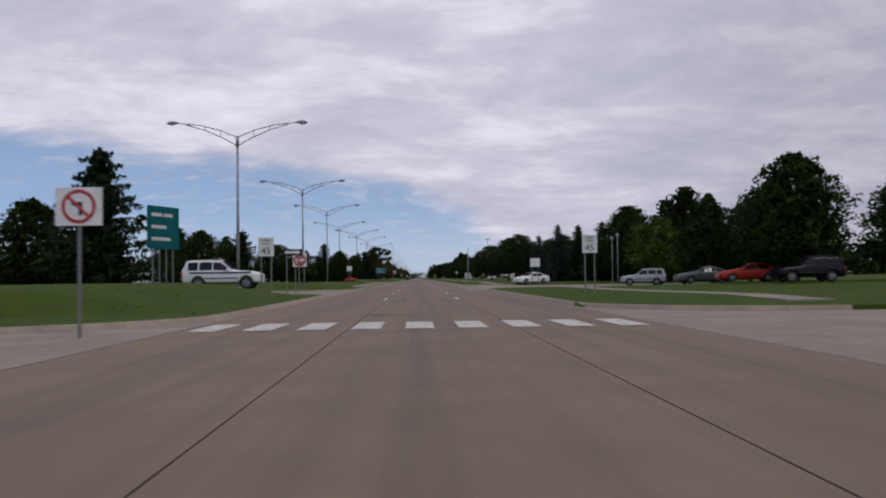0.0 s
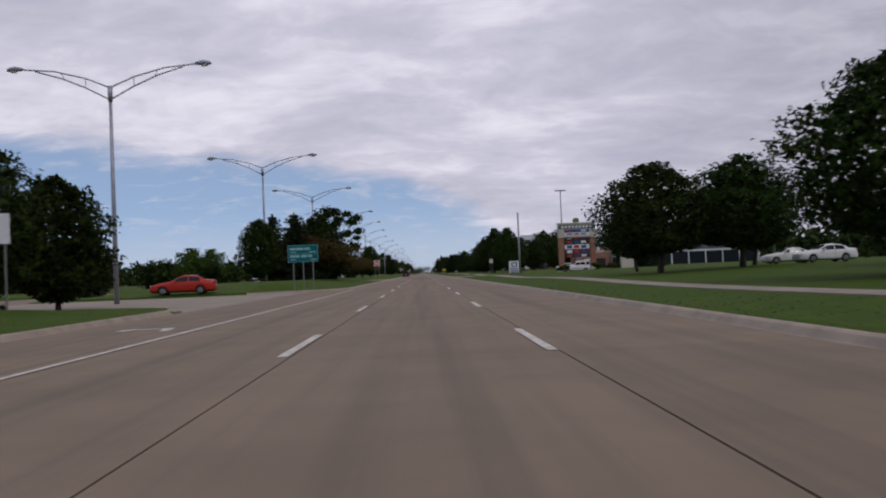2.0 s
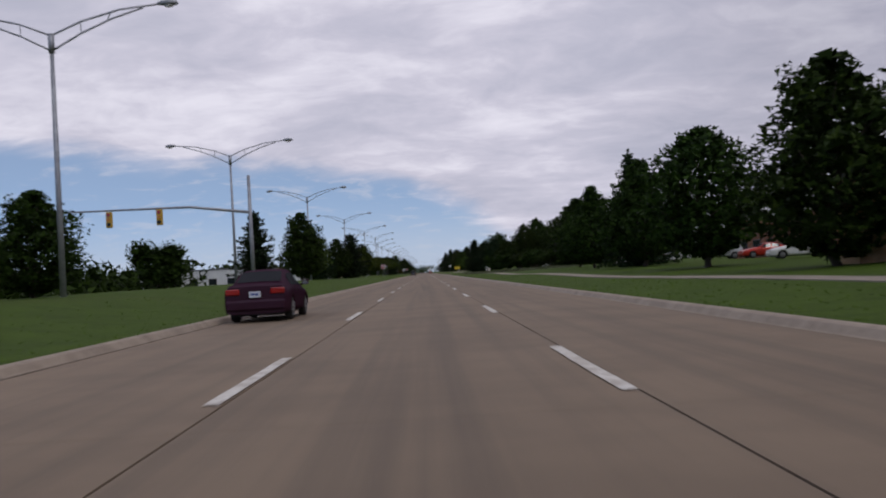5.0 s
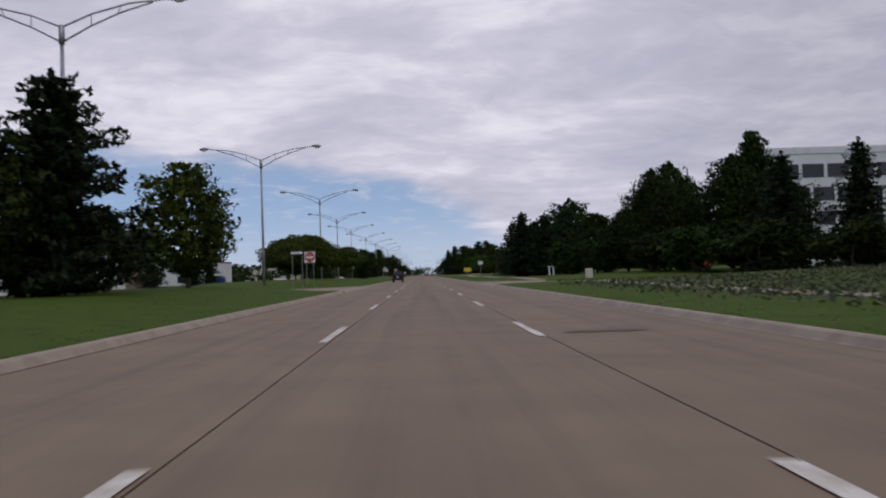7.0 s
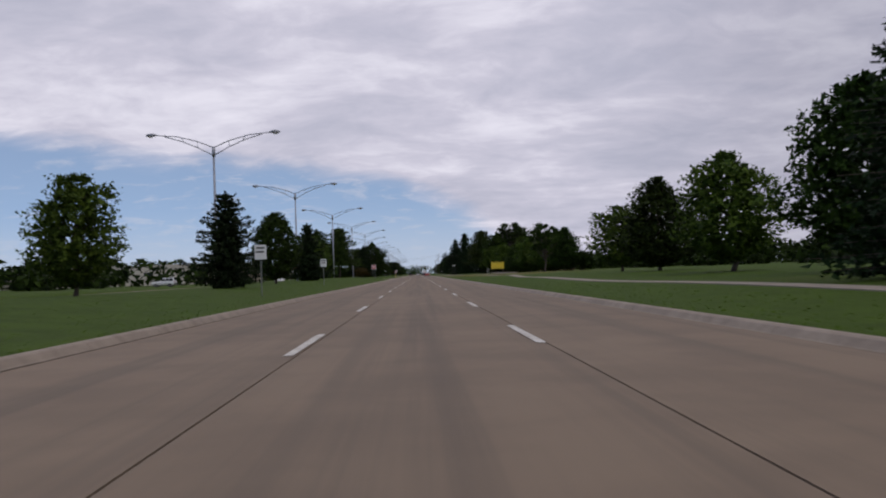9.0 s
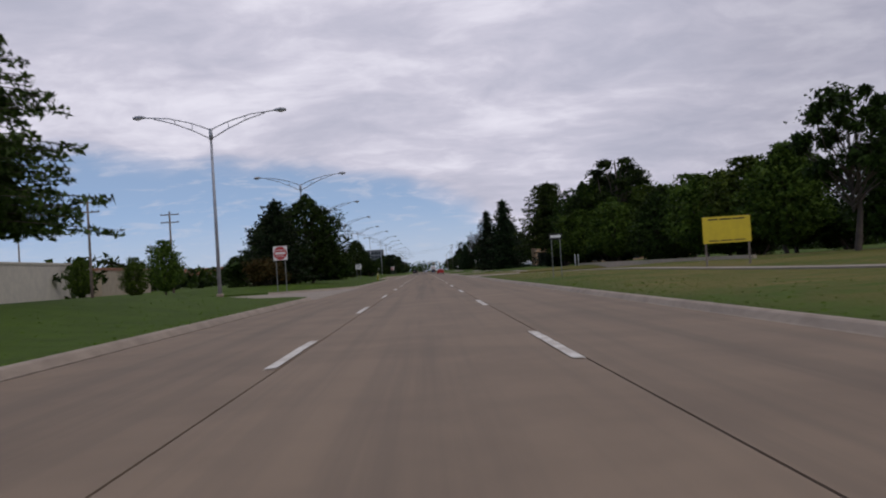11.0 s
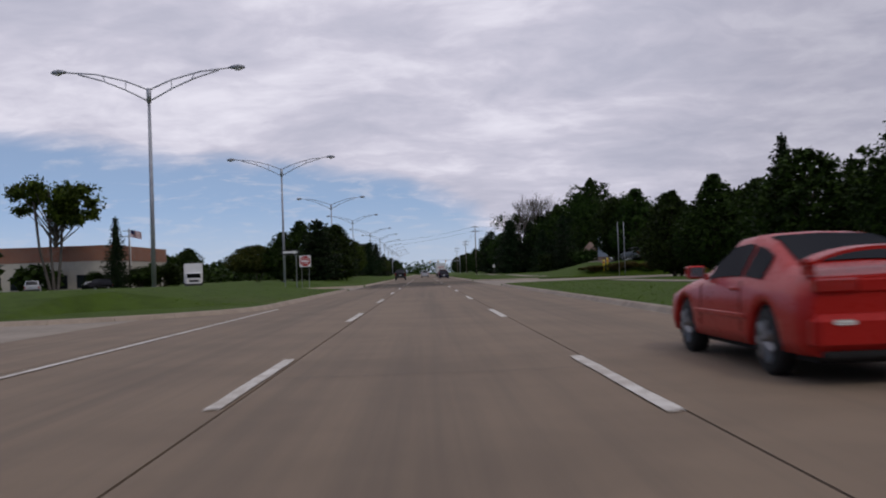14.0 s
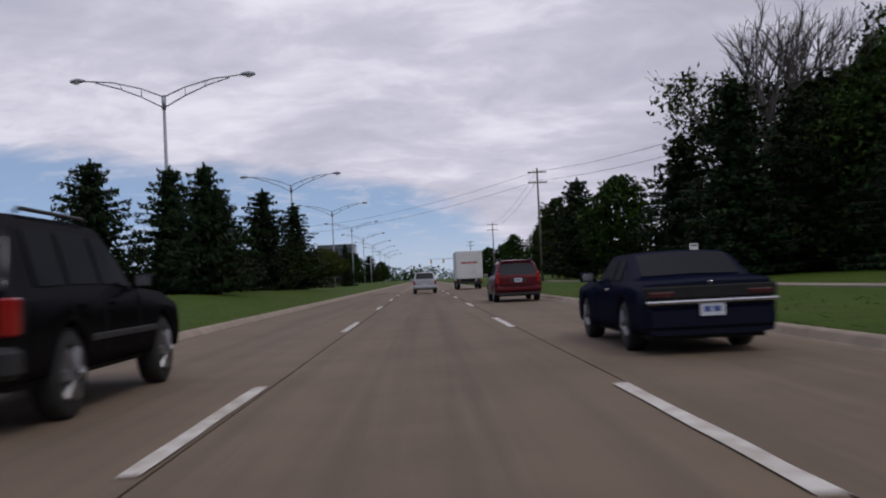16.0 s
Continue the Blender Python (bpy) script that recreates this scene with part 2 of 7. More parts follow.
def box(bm, x0, x1, y0, y1, z0, z1, bevel=0.0):
    vs = [bm.verts.new((x, y, z)) for z in (z0, z1) for x, y in ((x0, y0), (x1, y0), (x1, y1), (x0, y1))]
    fs = [bm.faces.new([vs[i] for i in f]) for f in ((3, 2, 1, 0), (4, 5, 6, 7), (0, 1, 5, 4), (1, 2, 6, 5), (2, 3, 7, 6), (3, 0, 4, 7))]
    if bevel:
        bmesh.ops.bevel(bm, geom=list({e for f in fs for e in f.edges}), offset=bevel, segments=1, affect="EDGES")
    return bm


def a_box(*sizes, bevel=0.0):
    return box(bmesh.new(), *sizes, bevel=bevel)


def tube(bm, points, radii, sides=8, cap=True):
    """A tube through points with a radius at each."""
    rings = []
    pts = [Vector(p) for p in points]
    for i, p in enumerate(pts):
        along = (pts[min(i + 1, len(pts) - 1)] - pts[max(i - 1, 0)]).normalized()
        a = along.cross((0, 0, 1) if abs(along.z) < 0.9 else (1, 0, 0)).normalized()
        b = along.cross(a)
        r = radii[i] if isinstance(radii, (list, tuple)) else radii
        rings.append([bm.verts.new(p + (a * math.cos(q) + b * math.sin(q)) * r) for q in (2 * math.pi * k / sides for k in range(sides))])
    for lo, hi in zip(rings, rings[1:]):
        for k in range(sides):
            f = bm.faces.new((lo[k], lo[(k + 1) % sides], hi[(k + 1) % sides], hi[k]))
            f.smooth = sides > 5
    if cap:
        bm.faces.new(rings[0][::-1])
        bm.faces.new(rings[-1])
    return bm


def slab(bm, outline, z0, z1):
    """An upright-sided plate over a flat outline."""
    lo, hi = ([bm.verts.new((x, y, z)) for x, y in outline] for z in (z0, z1))
    bm.faces.new(hi)
    for i in range(len(lo)):
        j = (i + 1) % len(lo)
        bm.faces.new((lo[i], lo[j], hi[j], hi[i]))
    bmesh.ops.recalc_face_normals(bm, faces=bm.faces)
    return bm


def smoothstep(a, b, x):
    k = min(1.0, max(0.0, (x - a) / (b - a)))
    return k * k * (3 - 2 * k)


# ---- the lie of the land ----
KERB_L, KERB_R = -5.75, 5.25
LEFT_GAPS = [(-80, 19), (61, 77), (192, 219), (297, 314), (606.5, 620), (893, 914), (1070, 1094), (1141.5, 1148.5)]
RIGHT_GAPS = [(-80, 26), (81, 112), (298, 312), (613, 627), (941, 958), (1008.5, 1025), (1139, 1166)]
BAYS = [(92, 192, 122), (985, 1070, 1005)]  # left turn bays: start of taper, end, end of taper
NEAR, FAR = -60, 1700


def kerb_left(y):
    for start, end, full in BAYS:
        if start < y < end + 1:
            return KERB_L - 3.1 * smoothstep(start, full, y)
    return KERB_L


def in_gap(y, gaps, soft=0.0):
    return any(a - soft < y < b + soft for a, b in gaps)


def gap_share(y, gaps, soft=10.0):
    """1 inside an opening, falling to 0 some metres from it."""
    return max([1 - smoothstep(0, soft, max(a - y, y - b, 0)) for a, b in gaps])


def at_return(x, y, gaps, edge):
    """Whether a spot lies under the rounded corner of an opening, where the lawn is a piece of its own."""
    return abs(x - edge) < 6.7 and any(a - 6.3 < y <= a + 0.5 or b - 0.5 <= y < b + 6.3 for a, b in gaps)


def ground_z(x, y):
    if x < 0:
        k = kerb_left(y)
        if at_return(x, y, LEFT_GAPS, k):
            return -0.1
        if x > k - 0.05:
            return -0.12
        share = gap_share(y, LEFT_GAPS)
        if x > k - 23 and in_gap(y, LEFT_GAPS, 0.5):
            return -0.1
        berm = smoothstep(k, k - 8, x) * (1 - smoothstep(-21, -28, x)) * (0.85 + 0.25 * math.sin(y * 0.031) + 0.15 * math.sin(y * 0.011 + 2))
        if -41.2 < x < -28.4:
            return -0.1
        return 0.13 + berm * 0.75 * (1 - share) + (0.3 * smoothstep(-45, -90, x) if x < -41 else 0)
    if x < KERB_R + 0.05:
        return -0.12
    if in_gap(y, RIGHT_GAPS, 0.5) and x < 60 or at_return(x, y, RIGHT_GAPS, KERB_R):
        return -0.1
    share = gap_share(y, RIGHT_GAPS)
    bank = 1.4 * smoothstep(1167, 1171, y) * (1 - smoothstep(1256, 1272, y)) * smoothstep(15, 22, x - 0.12 * max(0.0, y - 1176)) * (1 - smoothstep(64, 90, x)) * (1 - 0.55 * smoothstep(1208, 1236, y))
    return 0.13 + bank + (0.35 * smoothstep(13, 30, x) + 0.12 * smoothstep(5.5, 9, x) * math.sin(y * 0.05) ** 2) * (1 - share)


# ---- ground, road, kerbs, drives ----


def build_ground():
    xs = [-1600, -700, -300, -160, -90, -60, -41.3, -41.15, -28.45, -28.3] + [-26 + 1.5 * i for i in range(9)] + [-13, -12, -11, -10, -9.4, -8.95, -8.8, -8, -7, -6.4, -5.85, -5.7]
    xs += [0, 5.2, 5.35, 6, 7, 8, 9.5, 11, 13, 16, 20, 25, 30, 40, 60, 61, 100, 200, 400, 900, 1600]
    ys = [-600, -300, -150]
    y = -80.0
    while y < FAR:
        ys.append(y)
        y += 2.5 if y < 1330 else 12
    ys += [1900, 2300, 3000, 4200]
    verts = [(x, y, ground_z(x, y)) for y in ys for x in xs]
    w = len(xs)
    faces = [(j * w + i, j * w + i + 1, (j + 1) * w + i + 1, (j + 1) * w + i) for j in range(len(ys) - 1) for i in range(w - 1)]
    me = bpy.data.meshes.new("ground")
    me.from_pydata(verts, [], faces)
    me.materials.append(GRASS)
    me.shade_smooth()
    return tagged(new("ground", me), "mown green lawn of the verges and the wide median", "lawn", kind="structure")


build_ground()


def build_road():
    road = part("road", a_box(KERB_L - 3.3, KERB_R + 0.3, NEAR, FAR, -0.4, -0.02), SEAL)
    tagged(road, "three-lane beige concrete carriageway with dark sealed joints", "road", kind="structure")
    lanes = ((KERB_L - 3.2, -5.62, 15.0), (-5.6, -1.885, 15.0), (-1.86, 1.765, 15.0), (1.79, KERB_R + 0.05, 15.0))
    for x0, x1, length in lanes:
        slab_mesh = mesh_of("slab", a_box(x0, x1, 0.004, length - 0.004, -0.2, 0.0), ROAD)
        for i in range(int((FAR - NEAR) / length)):
            y = NEAR + i * length
            if x0 < -6 and not any(a - 15 < y < b + 15 for a, b in [(s, e) for s, e, _ in BAYS] + LEFT_GAPS):
                continue
            ob = new("slab", slab_mesh)
            ob.location, ob.parent = (0, y, 0), road
    far = part("road", a_box(-41, -28.5, NEAR, FAR, -0.3, 0.0), ROAD)
    tagged(far, "opposite concrete carriageway beyond the median", "road", kind="structure")
    return road


build_road()


def kerb_runs(gaps):
    """Stretches of kerb between openings, with rounded returns."""
    cuts = sorted(gaps)
    runs, y = [], NEAR
    for a, b in cuts:
        if a > y:
            runs.append((y, a))
        y = max(y, b)
    runs.append((y, FAR))
    return runs


def build_kerbs():
    """Rolled concrete kerb with its gutter pan, in castings of a few metres, curving in at each opening."""
    profile = [(-0.05, 0.004), (-0.02, 0.012), (0.07, 0.115), (0.12, 0.14), (0.22, 0.145), (0.26, 0.13), (0.26, -0.2), (-0.05, -0.2)]
    for side, gaps in ((-1, LEFT_GAPS), (1, RIGHT_GAPS)):
        kerb = thing("kerb", "pale worn concrete kerb and gutter along the lawn", "kerb")
        tagged(kerb, kind="structure")
        for start, end in kerb_runs(gaps):
            path = []
            radius = min(7.0, (end - start) / 3)
            arc = lambda a: (side * radius * (1 - math.cos(a)), radius * math.sin(a))
            if start > NEAR:
                path += [(arc(a)[0], start + radius - arc(a)[1]) for a in (math.pi / 2 * k / 6 for k in range(6, 0, -1))]
            y = start + (radius if start > NEAR else 0)
            stop = end - (radius if end < FAR else 0)
            while y < stop:
                path.append((0.0, y))
                y += 4.5 if y < 1330 else 30
            path.append((0.0, stop))
            if end < FAR:
                path += [(arc(a)[0], stop + arc(a)[1]) for a in (math.pi / 2 * k / 6 for k in range(1, 7))]
            line = [Vector(((kerb_left(min(max(py, start), end - 0.6)) if side < 0 else KERB_R) + px, py, 0)) for px, py in path]
            rings = []
            for i, p in enumerate(line):
                along = (line[min(i + 1, len(line) - 1)] - line[max(i - 1, 0)]).normalized()
                out = Vector((along.y, -along.x, 0)) * side
                rings.append([p + out * u + Vector((0, 0, z)) for u, z in profile])
            bm = bmesh.new()
            for lo, hi in zip(rings, rings[1:]):
                gap = (hi[0] - lo[0]).normalized() * 0.006
                a = [bm.verts.new(v + gap) for v in lo]
                b = [bm.verts.new(v - gap) for v in hi]
                for k in range(len(a)):
                    j = (k + 1) % len(a)
                    bm.faces.new((a[k], a[j], b[j], b[k]) if side > 0 else (a[j], a[k], b[k], b[j]))
                bm.faces.new(a[::-1] if side > 0 else a)
                bm.faces.new(b if side > 0 else b[::-1])
            part("kerb_run", bm, KERB, kerb)


build_kerbs()


def lawn_corner(edge, side, y, way):
    """The quarter round of lawn inside a kerb return; way is +1 where the lawn ends at y, -1 where it begins."""
    bm = bmesh.new()
    cx, cy = edge + side * 7.0, y - way * 7.0
    out = cx + side * (14.0 if side < 0 else 24.0)
    middle = bm.verts.new((cx + side * 1.6, cy - way * 2.6, 0.150))
    rim = []
    for k in range(13):
        a = math.pi / 2 * k / 12
        rim.append(bm.verts.new((cx - side * 6.80 * math.cos(a), cy + way * 6.80 * math.sin(a), 0.140)))
    rim = [bm.verts.new((rim[0].co.x, cy - way * 2.6, 0.142))] + rim + [bm.verts.new((cx + side * 1.6, rim[-1].co.y, 0.142)), bm.verts.new((out, rim[-1].co.y, 0.142)), bm.verts.new((out, cy - way * 2.6, 0.142))]
    for a, b in zip(rim, rim[1:]):
        bm.faces.new((middle, a, b) if side * way < 0 else (middle, b, a))
    bm.verts.ensure_lookup_table()
    ring = [middle] + rim
    low = [bm.verts.new((v.co.x, v.co.y, -0.10)) for v in ring]
    for k in range(len(ring)):
        j = (k + 1) % len(ring)
        bm.faces.new((ring[k], ring[j], low[j], low[k]))
    bmesh.ops.recalc_face_normals(bm, faces=bm.faces[:])
    ob = part("lawn_corner", bm, GRASS)
    return tagged(ob, "rounded corner of mown lawn behind the kerb", "lawn", kind="structure")


for side, gaps in ((-1, LEFT_GAPS), (1, RIGHT_GAPS)):
    for a, b in gaps:
        if a > NEAR:
            lawn_corner(kerb_left(a - 3.5) if side < 0 else KERB_R, side, a, 1)
        lawn_corner(kerb_left(b + 3.5) if side < 0 else KERB_R, side, b, -1)


def apron(name, x0, x1, y0, y1, flare, label, mat=None):
    """A paved opening between road and side, widening to the road by flare metres."""
    near, far = (x0, x1) if abs(x0) < abs(x1) else (x1, x0)
    sign = 1 if far > near else -1
    left, right = [], []
    for k in range(7):
        a = math.pi / 2 * k / 6
        left.append((near + sign * flare * (1 - math.cos(a)), y0 - flare + flare * math.sin(a)))
        right.append((near + sign * flare * (1 - math.cos(a)), y1 + flare - flare * math.sin(a)))
    outline = left + [(far, y0), (far, y1)] + right[::-1]
    ob = part(name, slab(bmesh.new(), outline, -0.3, 0.004), mat or PAVING)
    return tagged(ob, label, "driveway", kind="structure")


for y0, y1 in LEFT_GAPS:
    apron("crossover", KERB_L + 0.12 - (3.0 if any(abs(y0 - e) < 2 for _, e, _ in BAYS) else 0), -28.6, y0 + 0.1, y1 - 0.1, 7.0, "pale concrete crossover through the grass median")
for (y0, y1), reach in zip(RIGHT_GAPS, (70, 60, 60, 60, 60, 40, 60)):
    apron("driveway", KERB_R - 0.1, reach, y0 + 0.1, y1 - 0.1, 7.0, "pale concrete driveway opening onto the road")


def sidewalk():
    walk_thing = thing("sidewalk", "narrow pale concrete footpath across the lawn", "footpath")
    tagged(walk_thing, kind="structure")
    for y0, y1, xa, xb in ((30, 78, 12, 12), (116, 288, 9.6, 9.8), (315, 606, 10.5, 11.0), (632, 790, 11.5, 12.5), (790, 862, 12.5, 16.5), (862, 935, 16.5, 14), (964, 1006, 12.5, 12.5), (1032, 1132, 12.8, 12.8), (1166, 1330, 13.5, 14.5)):
        steps = max(2, int((y1 - y0) / 6))
        bm = bmesh.new()
        for i in range(steps):
            ya, yb = y0 + (y1 - y0) * i / steps, y0 + (y1 - y0) * (i + 1) / steps - 0.015
            qa, qb = (xa + (xb - xa) * (y - y0) / (y1 - y0) for y in (ya, yb))
            za, zb = (max(ground_z(q, y), ground_z(q + 1.6, y)) + 0.035 for q, y in ((qa, ya), (qb, yb)))
            vs = [bm.verts.new(p) for p in ((qa, ya, za), (qa + 1.6, ya, za), (qb + 1.6, yb, zb), (qb, yb, zb), (qa, ya, za - 0.3), (qa + 1.6, ya, za - 0.3), (qb + 1.6, yb, zb - 0.3), (qb, yb, zb - 0.3))]
            for f in ((0, 1, 2, 3), (0, 4, 5, 1), (1, 5, 6, 2), (2, 6, 7, 3), (3, 7, 4, 0)):
                bm.faces.new([vs[k] for k in f])
        part("flags", bm, PAVING, walk_thing)


sidewalk()


# ---- road markings ----
DASHES = (0, 3, 5, 8, 10, 13, 15, 18, 20, 34, 36, 39, 41, 54, 56, 59, 61, 64, 67, 69, 72, 75, 77, 79, 110)  # counted from the crossing
ENDS_LEFT = (49.7, 98.0, 125.6, 170.2, 199.8, 245.6, 277.0, 321.0, 352.3, 555.9, 585.0, 630.6, 659.8, 856.2, 885.9, 931.9, 959.9, 1004.6, 1049.3, 1080.3, 1122.0, 1167.4, 1197.8, 1228.6, 1693)
ENDS_RIGHT = (49.7, 97.3, 126.2, 169.5, 199.8, 244.9, 276.1, 321.4, 351.6, 555.6, 585.1, 630.0, 661.1, 855.2, 886.6, 932.1, 959.8, 1004.8, 1048.3, 1079.3, 1122.7, 1168.5, 1196.4, 1227.3, 1692)


def dash_ends(ends):
    """Far ends of one line's dashes, one about every fifteen metres."""
    return [float(np.interp(n, DASHES, ends)) for n in range(110)]


def worn_strip(bm, x0, x1, y0, y1, rng, z=0.013):
    """A painted strip with slightly uneven ends and edges."""
    steps = max(2, int((y1 - y0) / 0.6))
    left = [(x0 + rng.uniform(-0.008, 0.008), y0 + (y1 - y0) * i / steps) for i in range(steps + 1)]
    right = [(x1 + rng.uniform(-0.008, 0.008), y0 + (y1 - y0) * i / steps + (rng.uniform(-0.1, 0.1) if i in (0, steps) else 0)) for i in range(steps + 1)]
    a, b = ([bm.verts.new((x, y, z)) for x, y in row] for row in (left, right))
    for i in range(steps):
        bm.faces.new((a[i], b[i], b[i + 1], a[i + 1]))


def build_markings():
    rng = random.Random(4)
    lines = thing("lane_marking", "worn white broken lane lines on concrete", "road marking")
    tagged(lines, kind="structure")
    for x, ends in ((-1.985, ENDS_LEFT), (1.69, ENDS_RIGHT)):
        for end in dash_ends(ends):
            bm = bmesh.new()
            worn_strip(bm, x - 0.075, x + 0.075, end - 4.5, end, rng)
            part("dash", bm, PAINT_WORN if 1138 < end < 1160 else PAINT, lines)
    edge = thing("edge_line", "solid white line beside the turning bay", "road marking")
    tagged(edge, kind="structure")
    for x, y0, y1 in ((-5.22, 112, 222), (-5.33, 998, 1100)):
        bm = bmesh.new()
        worn_strip(bm, x - 0.06, x + 0.06, y0, y1, rng)
        part("line", bm, PAINT, edge)
    bm = bmesh.new()
    worn_strip(bm, 4.3, 4.42, 78, 104, rng)
    part("line", bm, PAINT, edge)
    cross = thing("crosswalk", "white ladder bars of a pedestrian crossing", "crosswalk")
    tagged(cross, kind="structure")
    for i in range(9):
        x = -5.0 + i * 1.17
        bm = bmesh.new()
        worn_strip(bm, x - 0.32, x + 0.32, 19.6, 22.6, rng)
        part("bar", bm, PAINT, cross)


build_markings()


def blot(name, cx, cy, rx, ry, label, mat, seed, z=0.0045):
    """A stain or patch with a ragged outline."""
    rng = random.Random(seed)
    bm = bmesh.new()
    ring = []
    for k in range(40):
        a = 2 * math.pi * k / 40
        r = 1 + 0.16 * math.sin(3 * a + seed) + rng.uniform(-0.10, 0.10)
        ring.append(bm.verts.new((cx + rx * r * math.copysign(abs(math.cos(a)) ** 0.7, math.cos(a)), cy + ry * r * math.copysign(abs(math.sin(a)) ** 0.7, math.sin(a)), z)))
    bm.faces.new(ring)
    return tagged(part(name, bm, mat), label, "road stain", kind="structure")

# ---- trees ----


def leaf_faces(verts, faces, at, size, rng, droop=0.0):
    """A clump: two bent leaf sprays crossing at random."""
    a = Vector((rng.gauss(0, 1), rng.gauss(0, 1), rng.gauss(0, 0.6))).normalized()
    b = a.cross((rng.gauss(0, 1), rng.gauss(0, 1), rng.gauss(0, 1))).normalized()
    c = a.cross(b)
    k = len(verts)
    tip = at + a * size + Vector((0, 0, -droop * size))
    verts += [at - a * size * 0.6 + b * size * 0.4, tip, at - a * size * 0.3 - b * size * 0.55 + c * size * 0.2]
    faces.append((k, k + 1, k + 2))


def limb(bm, start, end, r0, r1, rng, bend=0.12, sides=5):
    mid = (Vector(start) + Vector(end)) / 2 + Vector((rng.uniform(-1, 1), rng.uniform(-1, 1), rng.uniform(-0.3, 0.6))) * bend * (Vector(end) - Vector(start)).length
    tube(bm, (start, mid, end), (r0, (r0 + r1) / 2, r1), sides, cap=False)
    return mid


def crown_mesh(name, clumps, mat, size, rng, droop=0.0):
    verts, faces = [], []
    for at, share in clumps:
        leaf_faces(verts, faces, at, size * share * rng.uniform(0.6, 1.35), rng, droop)
    me = bpy.data.meshes.new(name)
    me.from_pydata(verts, [], faces)
    me.materials.append(mat)
    return me


def leafy_tree(seed, label, mat, spread=0.42, base=0.22, lobes=16, clumps=5200, size=0.032, flat=0.8, trunks=1, name="tree", bark=None):
    """A broadleaf tree one metre high, to be sized when placed: tapered trunk, limbs to each lobe, ragged crown with gaps."""
    rng = random.Random(seed)
    tree = thing(name, label, "tree")
    bm = bmesh.new()
    centres = []
    lobes, clumps = int(lobes * 2.2), int(clumps * 1.08)
    for i in range(lobes):
        a, h = rng.uniform(0, 2 * math.pi), base + 0.13 + (0.90 - base - 0.16) * ((i + 0.5) / lobes)
        widest = base + (1 - base) * 0.42
        room = spread * (1 - 0.75 * abs((h - widest) / (1 - widest + 0.02)) ** 1.7) * rng.uniform(0.30, 1.0)
        centres.append((Vector((math.cos(a) * room, math.sin(a) * room, h)), rng.choice((0.05, 0.07, 0.09, 0.11, 0.13)) * (0.7 + 0.6 * spread)))
    for k in range(trunks):
        lean = Vector((rng.uniform(-0.05, 0.05), rng.uniform(-0.05, 0.05), 0)) * (1 + 2 * (trunks > 1))
        tube(bm, ((lean.x * 0.3, lean.y * 0.3, -0.02), (lean.x, lean.y, base * 0.8), (lean.x * 1.3, lean.y * 1.2, base + 0.3), (lean.x, lean.y, 0.86)), (0.026 / trunks ** 0.5, 0.019 / trunks ** 0.5, 0.012, 0.004), 7, cap=False)
    for c, r in centres:
        limb(bm, (0, 0, max(base * 0.8, c.z * 0.55)), c, 0.008, 0.002, rng)
    part("trunk", bm, bark or BARK, tree)
    spots = []
    for c, r in centres:
        for k in range(clumps // lobes):
            d = Vector((rng.gauss(0, 1), rng.gauss(0, 1), rng.gauss(0, 1))).normalized()
            deep = k % 10 < 3
            q = r * (rng.uniform(0.15, 0.68) if deep else 0.55 + 0.55 * rng.random() ** 0.5 + (0.18 if rng.random() < 0.06 else 0)) * (1 + 0.45 * noise.noise(d * 2.5 + c * 9))
            spots.append((c + Vector((d.x * q * 1.15, d.y * q * 1.15, d.z * q * flat)), 1.5 if deep else 0.66))
    crown = new("crown", crown_mesh("crown", spots, mat, size, rng, 0.2))
    crown.parent = tree
    return tree


